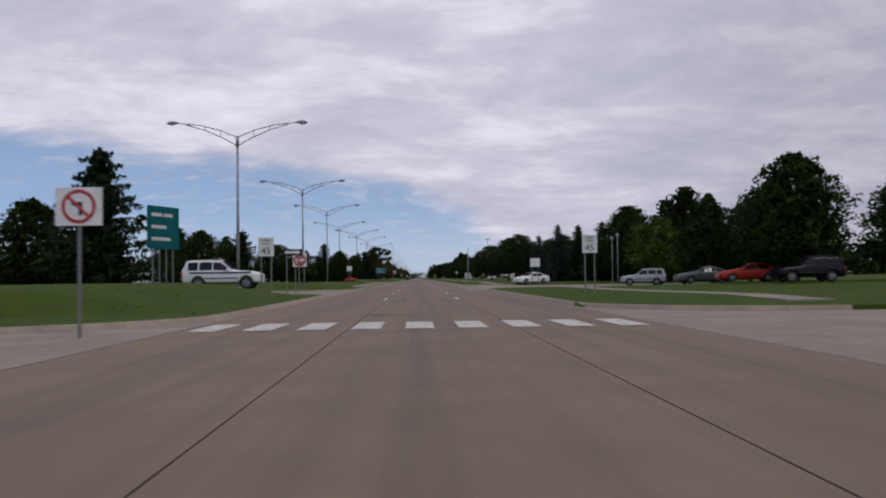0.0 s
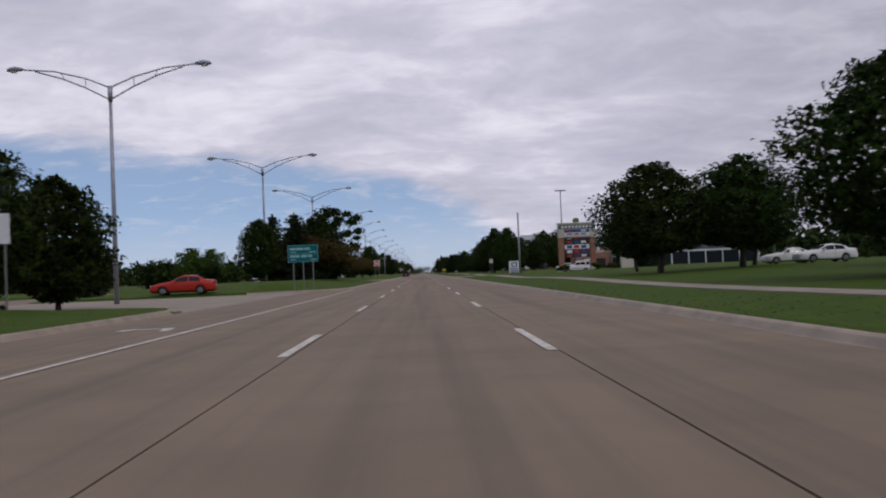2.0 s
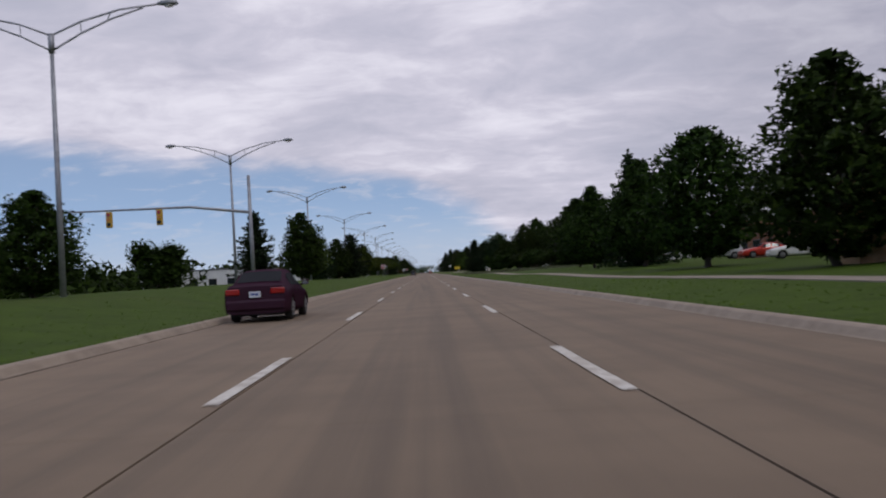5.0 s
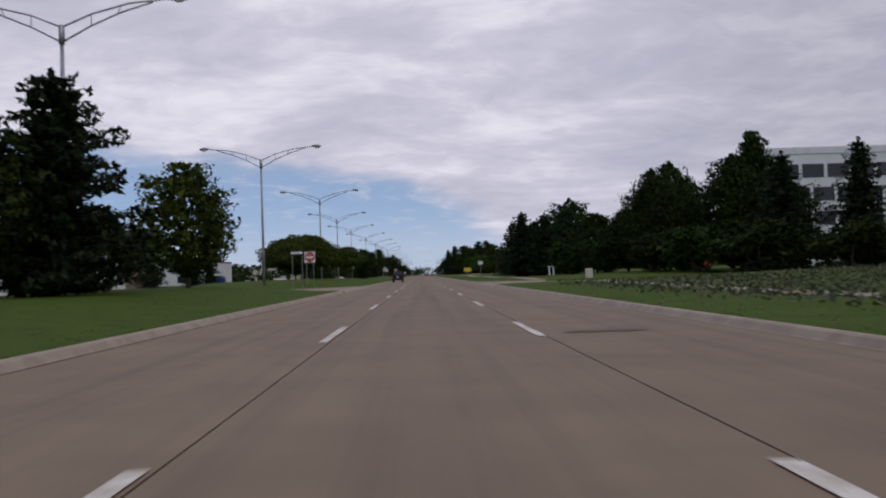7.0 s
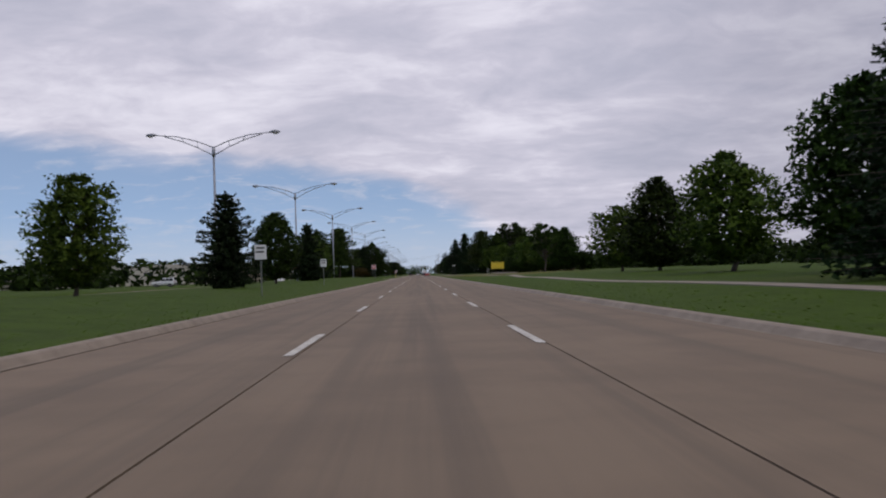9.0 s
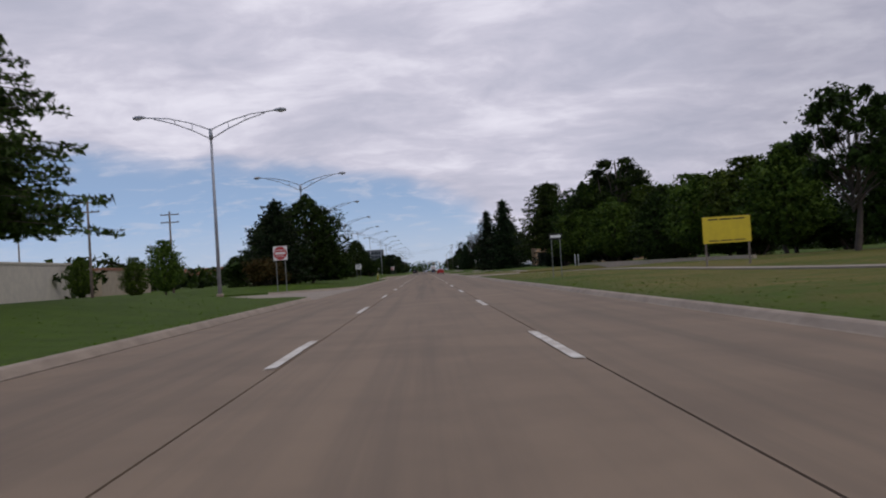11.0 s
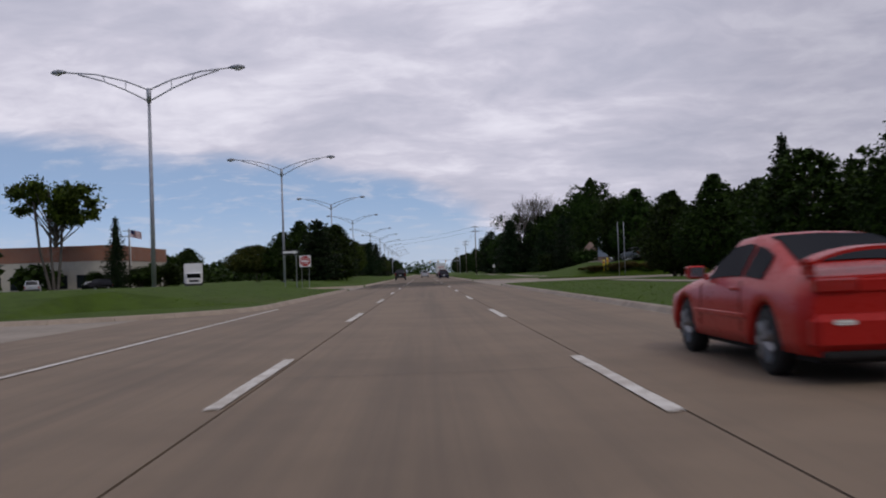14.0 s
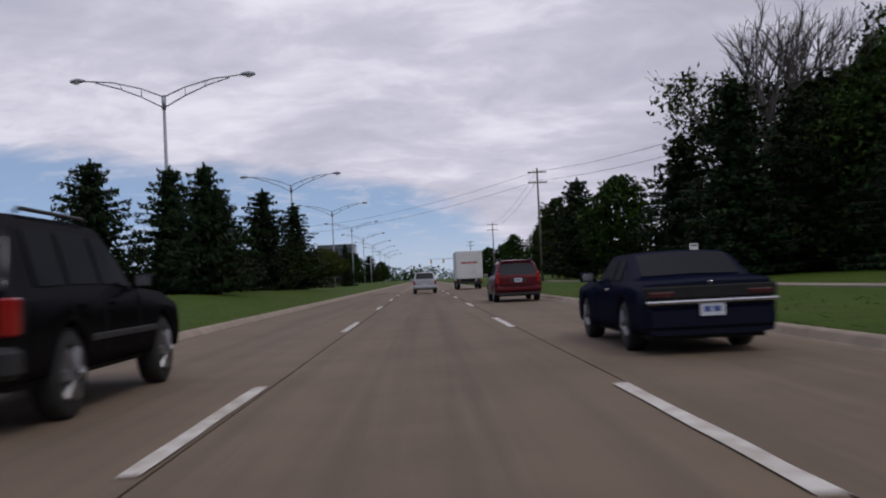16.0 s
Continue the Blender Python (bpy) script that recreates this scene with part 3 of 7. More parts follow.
def full_tree(seed, label, mat, spread=0.40, base=0.12, widest=0.42, point=0.5, leaves=9000, size=0.019, bump=0.20, under=0.6, trunks=1, name="tree", bark=None, airy=0.0):
    """A dense broadleaf tree one metre high: trunk and limbs inside a billowing crown that is closed on the outside and dark within."""
    rng = random.Random(seed)
    tree = thing(name, label, "tree")
    bm = bmesh.new()
    turn = Vector((rng.uniform(-9, 9), rng.uniform(-9, 9), rng.uniform(-9, 9)))

    def girth(h):
        if h > widest:
            return max(0.0, 1 - ((h - widest) / (1 - widest)) ** (1 + 2 * point)) ** (0.95 - 0.45 * point)
        return max(0.0, 1 - ((widest - h) / (widest - base)) ** 2.2) ** under

    for k in range(trunks):
        lean = Vector((rng.uniform(-0.05, 0.05), rng.uniform(-0.05, 0.05), 0)) * (1 + 2 * (trunks > 1))
        tube(bm, ((lean.x * 0.3, lean.y * 0.3, -0.02), (lean.x, lean.y, base * 0.8), (lean.x * 1.3, lean.y * 1.2, base + 0.3), (lean.x, lean.y, 0.86)), (0.026 / trunks ** 0.5, 0.019 / trunks ** 0.5, 0.012, 0.004), 7, cap=False)
    for k in range(22):
        h, a = base + (0.92 - base) * (k + 0.5) / 22, k * 2.4 + rng.random()
        r = spread * girth(h) * 0.8
        limb(bm, (0, 0, max(base * 0.8, h * 0.6)), (math.cos(a) * r, math.sin(a) * r, h), 0.008, 0.002, rng)
    part("trunk", bm, bark or BARK, tree)
    spots = []
    while len(spots) < leaves:
        h, a = base + (1 - base) * rng.random(), rng.uniform(0, 2 * math.pi)
        g = girth(h)
        if rng.random() > g + 0.12:
            continue
        d = Vector((math.cos(a) * g, math.sin(a) * g, (h - widest) * 2.2))
        lump = noise.noise(d * 2.6 + turn) + 0.55 * noise.noise(d * 6.0 + turn) + 0.3 * noise.noise(d * 14 + turn)
        if lump < airy - 0.75:
            continue
        out = spread * (g + 0.02) * (1 + bump * lump * 1.6)
        inner = rng.random() < 0.28
        u = rng.uniform(0.35, 0.86) if inner else 1 - abs(rng.gauss(0, 0.075)) + (0.07 if rng.random() < 0.08 else 0.0)
        lift = bump * lump * 0.35 * (1 if h > widest else 0.3)
        spots.append((Vector((math.cos(a) * out * u, math.sin(a) * out * u, min(1.0, h + lift * u) + rng.gauss(0, 0.006))), 2.3 if inner else rng.uniform(0.75, 1.25)))
    crown = new("crown", crown_mesh("crown", spots, mat, size, rng, 0.2))
    crown.parent = tree
    return tree


def conifer(seed, label, mat, spread=0.2, whorls=26, base=0.03, size=0.030, gaps=0.15, name="conifer", taper=0.85, droop=0.22, fine=0.0065):
    """A spruce one metre high: straight trunk, whorls of drooping boughs with needle sprays."""
    rng = random.Random(seed)
    tree = thing(name, label, "tree")
    bm = bmesh.new()
    tube(bm, ((0, 0, -0.02), (0.003, 0, 0.5), (0, 0, 0.985)), (0.020, 0.012, 0.002), 7, cap=False)
    spots = []
    for i in range(whorls):
        h = base + (0.97 - base) * i / whorls
        reach = spread * (1 - (h - base) / (1 - base)) ** taper + 0.008
        boughs = 9 if h < 0.6 else 6
        for k in range(boughs):
            if rng.random() < gaps:
                continue
            a = 2 * math.pi * (k + rng.random() * 0.8) / boughs + i
            length = reach * rng.uniform(0.65, 1.18)
            out = Vector((math.cos(a), math.sin(a), 0))
            tip = Vector((0, 0, h)) + out * length + Vector((0, 0, -droop * length + 0.02))
            limb(bm, (0, 0, h + 0.01), tip, 0.004, 0.001, rng, 0.05, 3)
            steps = max(4, int(length / fine))
            for s in range(steps):
                u = (s + rng.random()) / steps
                side = out.cross((0, 0, 1)) * rng.uniform(-1, 1) * (0.30 * length * (1.1 - u) + 0.006)
                spots.append((Vector((0, 0, h + 0.01)).lerp(tip, u) + side + Vector((0, 0, rng.uniform(-0.022, 0.008))), 1.15 if u < 0.45 else 0.75))
    for k in range(20):
        spots.append((Vector((rng.uniform(-0.008, 0.008), rng.uniform(-0.008, 0.008), rng.uniform(0.93, 0.99))), 0.7))
    part("trunk", bm, BARK, tree)
    crown = new("crown", crown_mesh("crown", spots, mat, size, rng, 0.45))
    crown.parent = tree
    return tree


def bare_tree(seed, label):
    """A half-dead tree: branching grey limbs and twigs with few leaves."""
    rng = random.Random(seed)
    tree = thing("bare_tree", label, "tree")
    bm = bmesh.new()
    tips = []

    def grow(at, way, length, r, depth):
        end = at + way * length
        tube(bm, (at, at + way * length * 0.5 + Vector((rng.gauss(0, 1), rng.gauss(0, 1), 0)) * length * 0.04, end), (r, r * 0.8, r * 0.6), 5 if depth > 2 else 3, cap=False)
        if depth == 0:
            tips.append(end)
            return
        for _ in range(3 if depth != 5 else 5):
            turn = Vector((rng.gauss(0, 1), rng.gauss(0, 1), rng.gauss(0.45, 0.5))).normalized()
            grow(at + way * length * rng.uniform(0.55, 1.0), (way * 0.9 + turn * 0.75).normalized(), length * rng.uniform(0.62, 0.82), r * 0.6, depth - 1)

    grow(Vector((0, 0, -0.02)), Vector((0.02, 0, 1)).normalized(), 0.28, 0.013, 5)
    part("trunk", bm, GREYBARK, tree)
    spots = [(t + Vector((rng.gauss(0, 0.026), rng.gauss(0, 0.026), rng.gauss(0, 0.02))), 0.8) for t in tips if t.z < 0.50 for _ in range(22)]
    crown = new("crown", crown_mesh("crown", spots, LEAF_DARK, 0.0135, rng))
    crown.parent = tree
    return tree


def shrub(seed, label, mat, name="shrub"):
    rng = random.Random(seed)
    plant = thing(name, label, "shrub")
    bm = bmesh.new()
    spots = []
    for k in range(11):
        a = rng.uniform(0, 2 * math.pi)
        c = Vector((math.cos(a) * rng.uniform(0.1, 0.42), math.sin(a) * rng.uniform(0.1, 0.42), rng.uniform(0.22, 0.74)))
        limb(bm, (c.x * 0.2, c.y * 0.2, -0.02), c, 0.02, 0.005, rng)
        r = rng.uniform(0.2, 0.3)
        for _ in range(320):
            d = Vector((rng.gauss(0, 1), rng.gauss(0, 1), rng.gauss(0, 1))).normalized()
            deep = rng.random() < 0.35
            p = c + d * r * (rng.uniform(0.3, 0.7) if deep else rng.uniform(0.7, 1.04))
            if p.z > 0.0:
                spots.append((p, 1.6 if deep else 0.62))
    part("stem", bm, BARK, plant)
    crown = new("foliage", crown_mesh("foliage", spots, mat, 0.050, rng, 0.1))
    crown.parent = plant
    return plant


KINDS = {}


def plant_tree(kind, x, y, height, width=1.0, dz=0.0):
    """Set a tree of a kind: the first of it is the model itself, the others are copies, each turned its own way."""
    makers = {
        "broad": lambda: full_tree(11, "dark green broadleaf tree with a dense rounded crown", LEAF_DARK, 0.38, 0.08, 0.45, 0.4, 6500, size=0.0215, bump=0.26),
        "broad2": lambda: full_tree(23, "full green broadleaf tree with an uneven crown", LEAF_DARK, 0.36, 0.05, 0.40, 0.3, 6500, size=0.0215, bump=0.36),
        "big": lambda: full_tree(97, "large dark broadleaf tree with a deep full crown", LEAF_DARK, 0.41, 0.04, 0.42, 0.35, 14000, size=0.015, bump=0.30),
        "shade": lambda: full_tree(103, "large shade tree with a clear stem and a deep dark crown", LEAF_DARK, 0.42, 0.19, 0.46, 0.35, 13000, size=0.0145, bump=0.26, under=0.35),
        "pear": lambda: full_tree(31, "dark green street tree with a pear-shaped crown", LEAF_DARK, 0.36, 0.09, 0.36, 0.2, 9500, size=0.0175, bump=0.27, under=0.5),
        "light": lambda: full_tree(41, "mid-green leafy tree with a loose crown", LEAF, 0.38, 0.10, 0.45, 0.4, 6500, size=0.021, bump=0.38, airy=0.12),
        "locust": lambda: leafy_tree(53, "open feathery honey locust with gaps in its crown", LEAF_DARK, 0.46, 0.25, 15, 3600, size=0.030, flat=0.55),
        "crab": lambda: full_tree(61, "low spreading crab apple with green-russet leaves", LEAF_RED, 0.80, 0.30, 0.52, 0.45, 12000, size=0.026, bump=0.16, under=0.35, trunks=3),
        "low": lambda: full_tree(67, "low spreading ornamental tree with green leaves and russet tips", LEAF_LOW, 0.72, 0.28, 0.55, 0.45, 12000, size=0.025, bump=0.18, under=0.35, trunks=3),
        "grove": lambda: full_tree(109, "open spreading tree on slim stems with light green leaves", LEAF, 0.62, 0.36, 0.60, 0.45, 7000, size=0.024, bump=0.30, under=0.4, trunks=3, airy=0.30),
        "tall": lambda: leafy_tree(71, "tall tree with bare forked trunks and a high crown", LEAF, 0.40, 0.45, 12, 3600, size=0.034, flat=0.7, trunks=3, bark=GREYBARK),
        "snag": lambda: leafy_tree(83, "tall thin tree with tufts of leaves at its top", LEAF_DARK, 0.24, 0.40, 9, 1700, size=0.028, flat=0.6),
        "spruce": lambda: conifer(5, "dark green spruce with layered boughs", NEEDLE, 0.29, 24, size=0.024, gaps=0.08, taper=0.75, droop=0.06, fine=0.005),
        "spruce2": lambda: conifer(8, "dense dark spruce, pointed at its top", NEEDLE, 0.33, 22, size=0.025, gaps=0.06, taper=0.72, droop=0.05, fine=0.005),
        "tall_spruce": lambda: conifer(21, "tall dark spruce with layered drooping boughs", NEEDLE, 0.26, 24, size=0.021, gaps=0.06, taper=0.62, droop=0.0, fine=0.0030),
        "blue": lambda: conifer(13, "young blue-green spruce on the lawn", NEEDLE_BLUE, 0.31, 20, size=0.026, gaps=0.08, taper=0.78, droop=0.05, fine=0.005),
        "pine": lambda: conifer(17, "broad dark pine with heavy boughs", NEEDLE, 0.50, 20, size=0.034, gaps=0.24, name="pine", taper=0.62, droop=-0.08, fine=0.0052),
        "feather": lambda: conifer(27, "tall open tree with feathery layered green boughs", LEAF_LAYER, 0.50, 24, base=0.27, size=0.024, gaps=0.05, name="tree", taper=0.45, droop=0.10, fine=0.0036),
        "bare": lambda: bare_tree(19, "half-bare grey tree with a few leaves low down"),
        "shrub": lambda: shrub(29, "dense dark green shrub on the lawn", LEAF_DARK),
        "shrub2": lambda: shrub(37, "rounded mid-green shrub on the lawn", LEAF),
        "rust": lambda: shrub(43, "spreading shrub with russet leaves", LEAF_RED),
    }
    rng = random.Random(int(abs(x) * 31 + y * 7))
    m = pose(x, y, ground_z(x, y) + dz - 0.02, 0, 0, rng.uniform(0, 360)) @ Matrix.Diagonal((height * width, height * width, height, 1))
    if kind not in KINDS:
        KINDS[kind] = makers[kind]()
        KINDS[kind].matrix_basis = m
        return KINDS[kind]
    loc, rot, scl = m.decompose()
    first = KINDS[kind]
    ob = copy_thing(first, Matrix.Identity(4))
    ob.matrix_basis = m
    return ob


TREES = [
    # the median and beyond it
    ("pine", -19, 54, 8.4, 0.95), ("broad", -25, 59, 6.4, 1.0), ("shrub", -22, 58, 4.0, 1.4), ("broad", -22, 92, 5.4, 1.0),
    ("broad", -30, 112, 8.0, 0.8), ("broad", -18, 114, 4.8, 1.5), ("shrub", -14.5, 113, 2.6, 1.4),
    ("pine", -24, 124, 7.6, 0.8), ("broad2", -27, 128, 7.0, 0.9),
    ("spruce2", -19.5, 188.4, 8.4, 1.2), ("broad", -16, 186, 6.4, 0.9), ("pine", -19.5, 177, 5.2, 0.8), ("shrub", -20.5, 177, 3.2, 1.3),
    ("broad", -17.5, 197, 6.6, 1.0), ("spruce", -24, 196, 7.6, 1.4), ("shrub", -26, 206, 3.5, 1.2),
    ("shrub", -31, 240, 4.0, 1.2), ("light", -27.4, 262, 5.0, 0.95), ("light", -26.0, 266, 4.8, 0.9), ("shrub", -25.8, 262, 3.2, 1.4), ("shrub", -31.5, 261, 4.2, 1.2), ("broad", -34, 246, 6.6, 1.0), ("broad2", -38, 252, 6.4, 1.0), ("pine", -33, 244, 5.5, 0.7), ("broad", -17.5, 252, 6.8, 0.9), ("crab", -14, 262, 5.4, 1.0), ("crab", -13, 272, 5.4, 1.0), ("spruce2", -14.5, 259, 7.2, 1.5),
    ("pine", -15.5, 265, 8.4, 0.9), ("pine", -12.5, 277, 7.4, 0.9), ("broad2", -13.5, 269, 7.6, 1.1), ("spruce2", -17, 258, 7.8, 1.3), ("locust", -12.4, 281, 11.2, 0.95), ("shrub", -15, 284, 4.5, 1.5),
    ("broad", -11.6, 356, 7.0, 0.95), ("crab", -12.5, 342, 4.2, 1.1), ("crab", -14.8, 336, 3.9, 1.1), ("shrub", -15, 350, 3.4, 1.5), ("light", -30, 345, 7.5, 0.8),
    ("broad", -22, 421, 6.0, 1.3), ("broad2", -19, 428, 5.2, 1.2), ("shrub", -20, 417, 3.6, 1.6), ("shrub", -26, 408, 3.6, 1.6), ("shrub", -28, 415, 3.8, 1.6), ("broad", -29, 404, 3.6, 1.3), ("light", -26, 414, 3.8, 1.0), ("shrub", -18, 446, 3.5, 1.4), ("pine", -16, 470, 7.0, 0.8), ("broad2", -14.5, 492, 8.0, 0.9), ("light", -17, 520, 7.0, 0.9), ("pine", -19, 546, 8.0, 0.9),
    ("pine", -15.4, 574, 9.6, 1.0), ("broad2", -18, 571, 8.2, 1.0), ("light", -14, 590, 7.4, 0.95), ("shrub", -17, 583, 5.0, 1.5),
    ("spruce", -31, 640, 6.2, 1.1), ("spruce", -27, 652, 5.2, 1.2), ("spruce", -33, 668, 5.6, 1.2), ("low", -13.8, 646, 5.3, 0.95), ("low", -16.8, 650, 5.2, 0.95), ("light", -16.5, 654, 5.8, 0.9), ("pine", -17.1, 682, 5.8, 0.8), ("shrub", -17.2, 681, 4.4, 1.0),
    ("grove", -12.6, 688, 5.3, 0.85), ("grove", -16.0, 692, 5.4, 0.9), ("light", -19, 694, 4.5, 1.0), ("light", -17, 733, 6.0, 0.9), ("pine", -14.5, 757, 7.5, 0.9), ("broad", -16, 790, 8.0, 0.9), ("pine", -15, 812, 8.0, 0.9), ("light", -17, 838, 7.0, 0.9),
    ("feather", -15.8, 872, 10.4, 0.86), ("big", -20.5, 874, 10.0, 0.9), ("light", -31, 938, 4.6, 0.8), ("light", -45, 960, 5.6, 0.8),
    ("pine", -14.2, 928.5, 8.5, 0.95), ("big", -12.5, 939, 9.6, 1.1), ("broad2", -16.4, 940, 8.0, 1.0), ("light", -22, 918, 4.8, 0.8), ("pear", -16.2, 958, 5.2, 1.0), ("pine", -14.2, 974.5, 7.0, 1.0), ("shrub", -12.8, 972, 4.2, 1.4), ("shrub", -15.8, 979, 4.4, 1.5), ("pear", -17.5, 984, 5.4, 1.2), ("rust", -14.5, 925, 3.0, 1.3), ("shrub", -17, 932, 4.4, 1.5), ("shrub", -14.4, 942, 3.6, 1.5),
    ("pine", -21, 1020, 9.6, 0.62), ("shrub", -25, 1006, 4.8, 1.6), ("shrub", -22, 1012, 4.4, 1.6), ("shrub", -28, 1002, 4.4, 1.6), ("shrub", -19, 1019, 4.2, 1.6), ("shrub", -31, 998, 4.8, 1.4), ("broad", -34, 1004, 6.0, 0.9),
    ("shrub", -14.5, 1022, 4.8, 1.3), ("shrub", -16.5, 1026, 5.0, 1.3), ("broad", -15.7, 1049, 8.1, 0.95), ("shrub", -12.8, 1052, 4.4, 1.1), ("shrub", -16, 1053, 4.6, 1.2),
    ("spruce2", -15.5, 1061, 6.4, 1.5), ("spruce2", -17.2, 1064, 7.2, 1.4), ("pine", -14.3, 1063, 6.2, 1.1), ("shrub", -14.0, 1064, 3.8, 1.3), ("light", -21, 1092, 7.0, 0.9), ("tall", -66.5, 1233, 21.5, 0.95), ("spruce", -55.5, 1233, 13.4, 0.8), ("shrub", -59.5, 1235, 3.6, 1.5), ("shrub", -52.5, 1236, 4.4, 1.5), ("shrub", -49, 1240, 4.8, 1.5), ("shrub", -54, 1246, 4.6, 1.5), ("shrub", -70, 1236, 3.2, 1.6), ("broad", -50, 1262, 8.0, 1.0),
    ("low", -21, 1182, 4.6, 1.15), ("pine", -12.9, 1178, 7.6, 1.05), ("broad2", -17.5, 1180, 6.0, 1.1), ("shrub", -11.6, 1185, 3.8, 1.5), ("shrub", -15.2, 1176, 3.6, 1.5), ("broad2", -15.5, 1182, 7.4, 1.0), ("broad", -12.3, 1193.5, 7.6, 0.9), ("broad2", -14.5, 1203, 7.6, 0.9), ("pine", -13, 1213, 6.2, 0.9), ("shrub", -13, 1192, 4.0, 1.5), ("shrub", -16, 1210, 4.4, 1.5),
    ("pine", -13.4, 1219, 7.4, 0.9), ("broad2", -16.0, 1222, 7.5, 0.95), ("pine", -18.4, 1224, 7.4, 0.9), ("light", -12.9, 1239, 6.5, 0.7),
    ("pine", -20, 1274, 8.6, 0.9), ("pine", -16, 1277, 8.4, 0.85), ("pine", -12.4, 1271, 7.7, 0.8), ("spruce2", -14.2, 1282, 7.6, 1.5), ("pine", -13.4, 1296, 8.8, 0.85), ("spruce2", -12.8, 1310, 8.8, 1.4), ("shrub", -13, 1306, 4.5, 1.5), ("shrub", -16, 1312, 4.5, 1.5), ("low", -14, 1345, 5.5, 0.9), ("spruce", -14, 1385, 8.0, 1.0), ("broad", -16, 1430, 7.5, 1.0), ("pine", -15, 1480, 8.0, 1.0), ("broad", -15, 1560, 8.0, 1.0),
    # beside the road on its right
    ("broad", 28, 67, 9.6, 1.0), ("broad2", 31, 78, 9.0, 1.1), ("pear", 27, 84, 8.6, 1.0), ("broad", 33, 90, 8.8, 1.0), ("broad", 36, 62, 9.2, 1.1), ("broad2", 40, 72, 9.2, 1.1), ("light", 25, 94, 7.2, 1.0), ("pear", 29, 98, 10.6, 1.0), ("broad2", 27, 118, 9.6, 1.0), ("broad", 29.5, 126, 10.2, 1.0), ("pine", 32, 116, 11.0, 0.9), ("shrub", 25.5, 121, 5.0, 1.6), ("shrub", 30, 116, 4.6, 1.6),
    ("blue", 18.0, 136, 7.2, 1.15), ("blue", 20.5, 133, 8.6, 1.1), ("blue", 24.0, 136, 8.6, 1.15), ("spruce", 23.0, 130, 8.0, 1.2), ("spruce", 26.8, 132, 8.8, 1.1), ("spruce2", 17.0, 142, 6.2, 1.0), ("blue", 30, 139, 7.6, 1.1),
    ("shade", 18.2, 164, 8.4, 1.25), ("shade", 18.6, 188, 8.9, 1.08), ("shade", 24.5, 222, 8.6, 1.25), ("shade", 17.8, 221, 8.4, 1.3), ("shade", 21.0, 241, 7.5, 1.0), ("shrub", 26, 178, 2.6, 1.7), ("shade", 28, 176, 8.6, 1.05), ("shade", 29, 200, 8.8, 1.05), ("shade", 29, 232, 8.0, 1.0), ("blue", 24.5, 157, 6.8, 1.2),
    ("broad", 37.8, 432, 12.0, 1.0), ("broad2", 45, 440, 13.2, 1.1), ("broad", 52.5, 470, 14.0, 1.0), ("broad2", 83, 442, 12.6, 0.9), ("broad", 91, 444, 13.0, 0.9),
    ("spruce", 32.5, 297, 8.2, 1.1), ("spruce", 35.5, 299, 8.0, 1.1), ("spruce", 38.5, 303, 7.6, 1.2), ("shrub", 55, 396, 3.4, 1.2), ("shrub", 58.5, 397, 3.0, 1.3), ("shrub2", 25, 283, 1.2, 2.0), ("shrub2", 20.5, 283, 1.1, 2.0), ("rust", 27, 281, 1.0, 2.2),
    ("pear", 18.8, 352, 9.7, 1.15), ("pear", 18.2, 378, 11.0, 1.1), ("pear", 18.6, 402, 9.4, 1.2), ("broad2", 19, 424, 9.6, 1.1), ("broad", 20, 447, 10.0, 1.1), ("pear", 21, 470, 10.2, 1.1), ("broad", 26, 396, 9.0, 1.1), ("broad2", 27, 420, 9.4, 1.1), ("broad", 27, 372, 7.0, 1.0),
    ("pear", 22, 500, 10.5, 1.0), ("broad2", 24, 524, 10.6, 1.0), ("broad", 40, 545, 11.0, 1.0), ("spruce2", 22, 478, 12.5, 0.9), ("spruce2", 25, 484, 12.0, 0.9),
    ("broad", 62, 434, 13.8, 1.1), ("broad2", 72, 440, 14.2, 1.1), ("broad", 84, 440, 13.6, 1.1), ("broad", 96, 440, 14.2, 1.1), ("light", 108, 442, 13.4, 1.1), ("broad", 52, 455, 14.0, 1.1),
    ("pear", 43, 652, 17.4, 0.8), ("broad", 35.1, 663, 15.2, 0.85), ("shrub", 38, 640, 6.0, 1.6), ("shrub", 33, 648, 6.0, 1.6), ("spruce2", 49, 636, 14.6, 1.1), ("broad", 39.5, 650, 14.4, 0.85), ("broad2", 30, 653, 13.2, 0.8), ("broad", 35, 660, 12.0, 1.0), ("broad2", 43, 645, 12.0, 1.1), ("spruce2", 37, 628, 12.6, 1.2), ("shrub", 30, 634, 5.4, 1.6), ("shrub", 35, 628, 5.6, 1.6), ("shrub", 41, 622, 5.4, 1.6), ("shrub", 46, 616, 5.4, 1.6), ("shrub", 27, 642, 5.2, 1.5),
    ("broad2", 25, 688, 12.6, 0.95), ("pine", 17.2, 691, 11.3, 0.85), ("pine", 20.5, 687, 10.5, 0.9), ("pine", 23.5, 682, 11.0, 0.95), ("broad2", 20.5, 700, 9.6, 1.0), ("spruce2", 18.5, 720, 11.2, 1.1), ("broad", 22, 712, 9.6, 1.1), ("light", 18.5, 706, 6.5, 1.1), ("broad", 27, 676, 9.2, 1.2), ("broad", 30, 668, 9.0, 1.2), ("shrub", 22, 668, 5.0, 1.5), ("shrub", 26, 662, 5.0, 1.6), ("broad", 24, 735, 10.5, 1.0), ("light", 25, 760, 9.5, 1.1), ("broad2", 26, 785, 10.0, 1.1), ("light", 28, 812, 9.0, 1.1),
